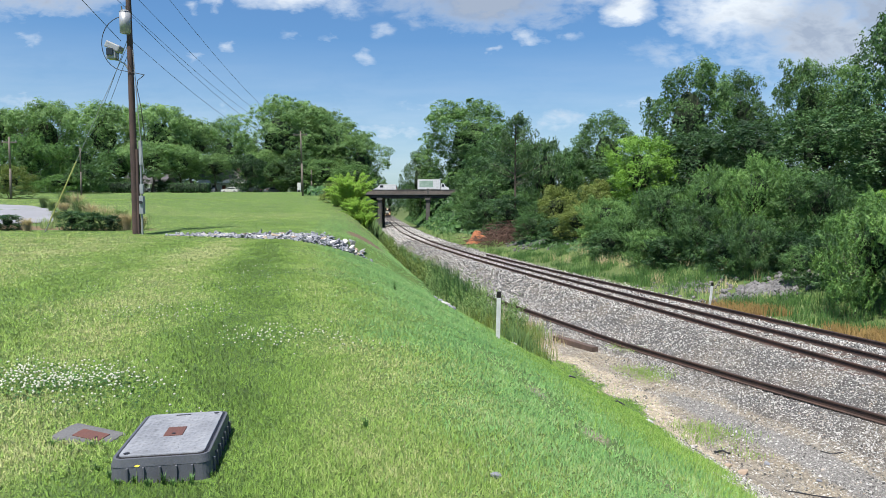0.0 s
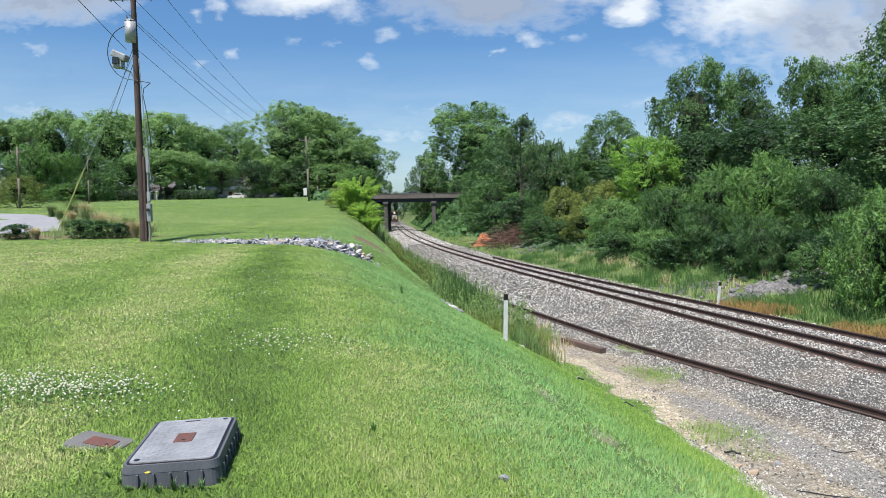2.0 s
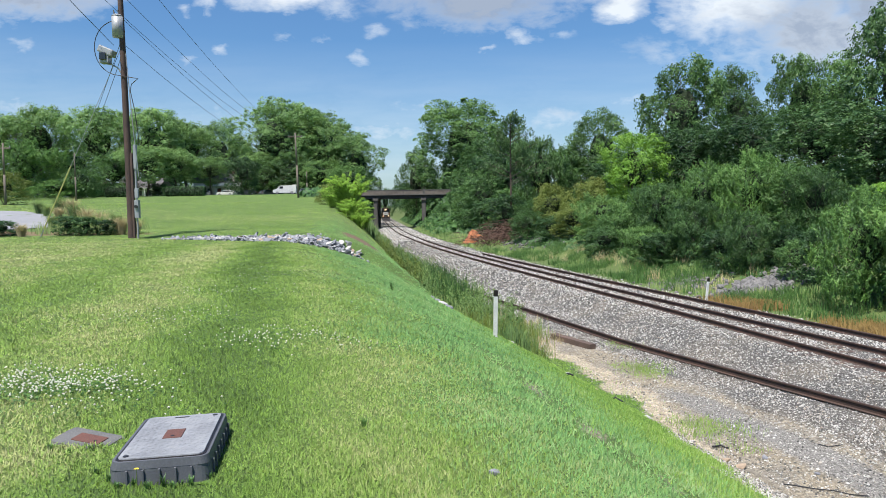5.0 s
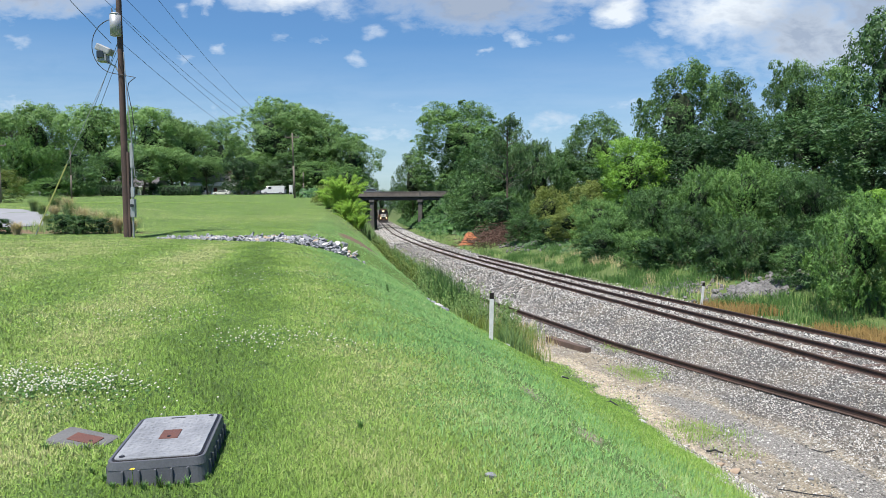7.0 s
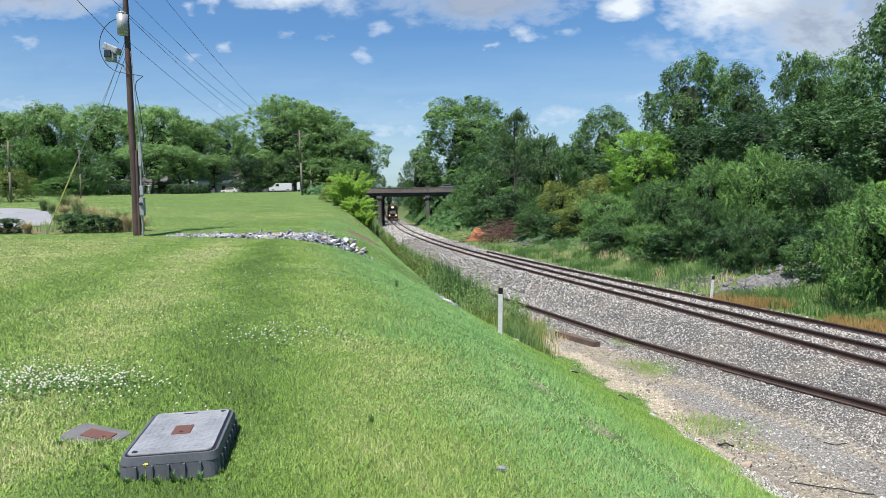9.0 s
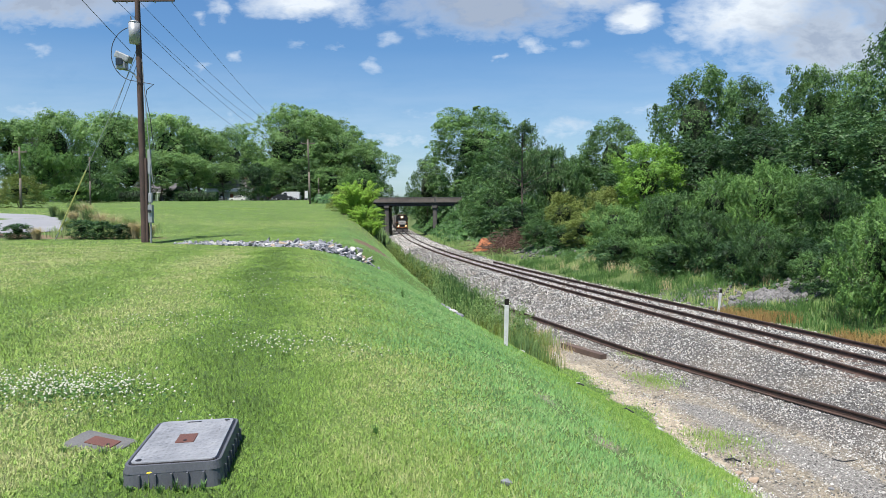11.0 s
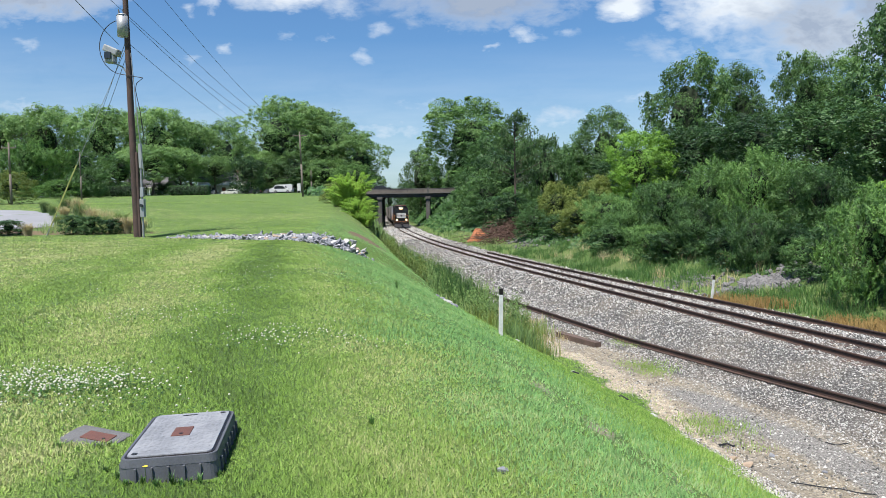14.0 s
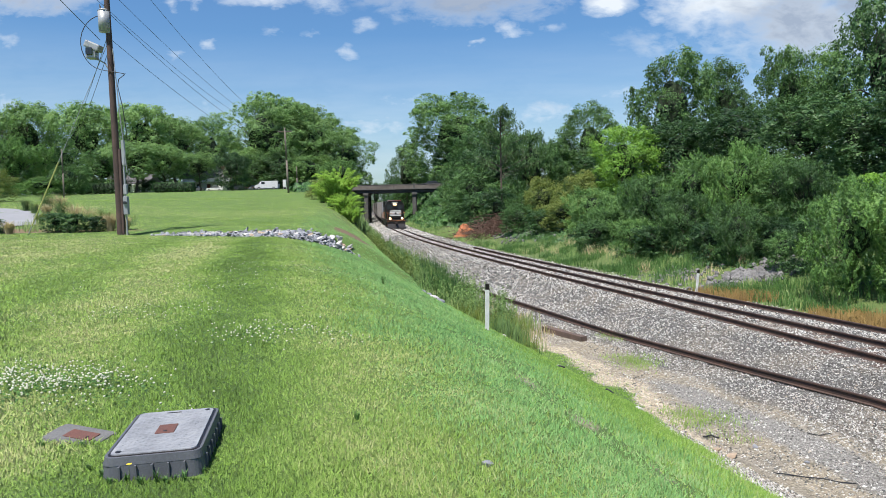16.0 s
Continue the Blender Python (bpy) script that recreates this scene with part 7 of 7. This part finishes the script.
def locomotive():
    v = thing("locomotive", label="black diesel locomotive with lit headlights and white nose stripes", category="locomotive")
    # +y is the way it runs; its front coupler is at y = 0
    part("frame", box(B(), -1.5, 1.5, -17.6, -0.5, 1.0, 1.45, 0.04), M_BLACK, v)
    part("fuel_tank", box(B(), -1.3, 1.3, -11.0, -7.2, 0.35, 1.0, 0.15), M_BLACK, v)
    part("hood", box(B(), -0.95, 0.95, -17.0, -5.0, 1.45, 4.25, 0.08), M_BLACK, v, "black long hood")
    part("radiator", box(B(), -1.25, 1.25, -16.5, -13.8, 3.4, 4.45, 0.08), M_BLACK, v)
    part("dynamic_brake", box(B(), -1.1, 1.1, -11.5, -8.5, 3.7, 4.5, 0.08), M_BLACK, v)
    for y in (-15.6, -14.6, -10.0):
        part("fan", rod(B(), (0, y, 4.42), (0, y, 4.6), 0.5, 0.5, 16), M_GREYMETAL, v)
    cab = B()
    a = [(-1.52, 1.45), (-1.52, 3.85), (-1.05, 4.42), (1.05, 4.42), (1.52, 3.85), (1.52, 1.45)]
    f = [cab.verts.new((x, -3.1, z)) for x, z in a]
    b = [cab.verts.new((x, -5.3, z)) for x, z in a]
    cab.faces.new(f), cab.faces.new(b[::-1])
    for i in range(6):
        j = (i + 1) % 6
        cab.faces.new((f[i], f[j], b[j], b[i]))
    c = part("cab", cab, M_BLACK, v, "black cab with red-brown roof edge")
    part("roof_panel", box(B(), -1.06, 1.06, -5.35, -2.95, 4.40, 4.52, 0.04), M_REDBROWN, c)
    for s in (-1, 1):
        part("cab_window", box(B(), s * 0.85 - 0.42, s * 0.85 + 0.42, -3.11, -3.04, 3.05, 3.72, 0.03), M_GLASS, c)
        part("side_window", box(B(), s * 1.525 - 0.02, s * 1.525 + 0.02, -4.9, -3.6, 2.95, 3.65, 0.02), M_GLASS, c)
    part("number_board", box(B(), -0.5, 0.5, -3.12, -3.03, 4.06, 4.2, 0.02), M_WHITE, c, "white number board with plain bars")
    nose = part("nose", box(B(), -0.95, 0.95, -3.1, -1.35, 1.45, 3.0, 0.14), M_BLACK, v, "black short nose")
    for z0, z1, w in ((2.74, 2.90, 0.9), (2.49, 2.69, 0.93), (2.24, 2.44, 0.93), (2.0, 2.19, 0.9)):
        part("stripe", box(B(), -w, w, -1.36, -1.325, z0, z1, 0.01), M_WHITE, nose, "white painted stripe")
    em = B()
    rod(em, (0, -1.34, 2.42), (0, -1.31, 2.42), 0.17, 0.17, 12)
    part("emblem", em, M_BLACK, nose)
    for z in (4.12,):
        hl = part("headlight", box(B(), -0.3, 0.3, -3.06, -2.86, 3.72, 4.0, 0.04), M_BLACK, v, "lit twin headlight")
        for s in (-1, 1):
            part("bulb", rod(B(), (s * 0.15, -2.87, 3.86), (s * 0.15, -2.80, 3.86), 0.17, 0.17, 14), M_LAMP, hl)
    part("platform", box(B(), -1.5, 1.5, -1.4, -0.35, 1.2, 1.45, 0.03), M_BLACK, v)
    pl = part("pilot", box(B(), -1.45, 1.45, -0.6, -0.3, 0.2, 1.3, 0.05), M_BLACK, v)
    plow = B()
    extrude_profile(plow, [(-0.35, 0.12), (0.02, 0.12), (-0.25, 0.75), (-0.35, 0.75)], -1.4, 1.4)
    part("plow", plow, M_BLACK, pl)
    part("sill_stripe", box(B(), -1.48, 1.48, -0.34, -0.29, 1.18, 1.26, 0.01), M_ORANGE, pl, "orange sill stripe")
    part("coupler", box(B(), -0.16, 0.16, -0.3, 0.25, 0.75, 1.05, 0.04), M_WHEELSTEEL, pl)
    for s in (-1, 1):
        dl = part("ditch_light", box(B(), s * 0.95 - 0.16, s * 0.95 + 0.16, -0.36, -0.2, 1.46, 1.78, 0.03), M_BLACK, v, "lit ditch light")
        part("bulb", rod(B(), (s * 0.95, -0.21, 1.62), (s * 0.95, -0.15, 1.62), 0.19, 0.19, 14), M_LAMP, dl)
        hr = part("handrail", rod(B(), (s * 1.42, -0.45, 2.55), (s * 1.42, -17.0, 2.55), 0.025, 0.025, 6), M_ORANGE, v)
        for y in (-0.45, -6, -9, -12, -15, -17):
            part("stanchion", rod(B(), (s * 1.42, y, 1.42), (s * 1.42, y, 2.55), 0.022, 0.022, 6), M_ORANGE, hr)
        part("front_rail", rod(B(), (s * 1.42, -0.4, 2.5), (s * 0.45, -0.4, 2.35), 0.03, 0.03, 6), M_ORANGE, v)
        st = part("step_well", box(B(), s * 1.3 - 0.18, s * 1.3 + 0.18, -1.2, -0.55, 0.35, 1.2, 0.02), M_BLACK, v)
        part("step_edge", box(B(), s * 1.49 - 0.012, s * 1.49 + 0.012, -1.2, -0.55, 0.5, 0.58), M_ORANGE, st)
    bogie(v, -3.2, 1.35)
    bogie(v, -14.6, 1.35)
    return v


def hopper():
    v = thing("hopper_car", label="grey covered hopper car coupled behind the locomotive", category="railway car", group="cars of the train")
    body = side_body([(-6.2, 1.1), (-7.6, 2.4), (-7.6, 4.3), (7.6, 4.3), (7.6, 2.4), (6.2, 1.1)], 1.55, 0.06)
    bmesh.ops.rotate(body, verts=body.verts, cent=(0, 0, 0), matrix=Matrix.Rotation(radians(90), 3, "Z"))
    b = part("body", body, M_HOPPER, v)
    for y in np.arange(-6.6, 6.7, 1.1):
        for s in (-1, 1):
            part("side_post", box(B(), s * 1.57 - 0.05, s * 1.57 + 0.05, y - 0.06, y + 0.06, 1.5, 4.25), M_HOPPER, b)
    part("roof_walk", box(B(), -0.5, 0.5, -7.4, 7.4, 4.3, 4.42, 0.02), M_GREYMETAL, v)
    for y in (-5, -2.5, 0, 2.5, 5):
        part("hatch", rod(B(), (0, y, 4.4), (0, y, 4.52), 0.42, 0.42, 14), M_GREYMETAL, v)
    part("centre_sill", box(B(), -0.25, 0.25, -8.4, 8.4, 0.8, 1.15, 0.02), M_BLACK, v)
    for y in (-7.9, 7.9):
        part("end_platform", box(B(), -1.45, 1.45, y - 0.4, y + 0.4, 1.05, 1.2, 0.02), M_HOPPER, v)
        part("end_ladder", box(B(), 1.2, 1.45, y - 0.03, y + 0.03, 1.2, 4.2, 0.01), M_GREYMETAL, v)
    for y in (-2.6, 0.0, 2.6):
        part("chute", box(B(), -0.9, 0.9, y - 0.6, y + 0.6, 0.55, 1.2, 0.05), M_HOPPER, v)
    bogie(v, -6.6, 0.88)
    bogie(v, 6.6, 0.88)
    return v


LOCO = locomotive()
FIRST = hopper()
TRAIN = [(FIRST, 26.6)] + [(copy_thing(FIRST, Matrix()), 26.6 + 17.2 * k) for k in range(1, 6)]


# ---- what moves ----
def train_row(t, back):
    """Pose of a rail vehicle whose reference point runs so far behind the train's front."""
    front = np.interp(t, [0, 16], [TRAIN_Y0, TRAIN_Y1])
    x, y, h = track_at(arc_at(front) + back)
    return pose(x, y, 0.0, 0, 0, math.degrees(math.atan2(h, -1.0)))


TRAIN_Y0, TRAIN_Y1 = 328.0, 112.0


def drive(ob, rows, y, rz):
    walk(ob, [(t, pose(x, y, max(ROAD_Z, hz(x, y) + 0.04) if x < -24.5 or x > 8.5 else ROAD_Z, 0, 0, rz)) for t, x in rows])


def motions():
    ts = [i * 0.5 for i in range(33)]
    walk(LOCO, [(t, train_row(t, 0.0)) for t in ts])
    for car, back in TRAIN:
        walk(car, [(t, train_row(t, back)) for t in ts])
    drive(TRUCK, [(0, -2.4), (4, 33.2), (8, 68.8), (12, 104.4), (16, 140.0)], 163.2, 0)
    drive(VAN, [(0, -13.8), (1, -18.8), (2, -24.5), (3, -29.8), (3.6, -31.9), (4.2, -34.2), (5.2, -37.0), (6.3, -38.2), (8, -38.5), (16, -38.5)], 166.8, 180)
    drive(GREYCAR, [(0, 5.0), (1.5, -5.5), (2.5, -12.0), (4, -21.0), (5.2, -26.6), (6.3, -29.0), (8, -29.3), (16, -29.3)], 166.8, 180)
    drive(SUV, [(0, -140.0), (11.3, -59.0), (12.6, -48.5), (13.6, -40.5), (14.4, -34.6), (15.2, -28.8), (16, -23.0)], 163.2, 0)
    drive(DARKCAR, [(0, -130.0), (10.5, -44.0), (11.3, -36.5), (11.8, -33.0), (12.5, -27.0), (16, 1.0)], 163.2, 0)
    drive(BRIDGECAR, [(0, -71.0), (8.2, -5.0), (16, 57.0)], 163.2, 0)


motions()
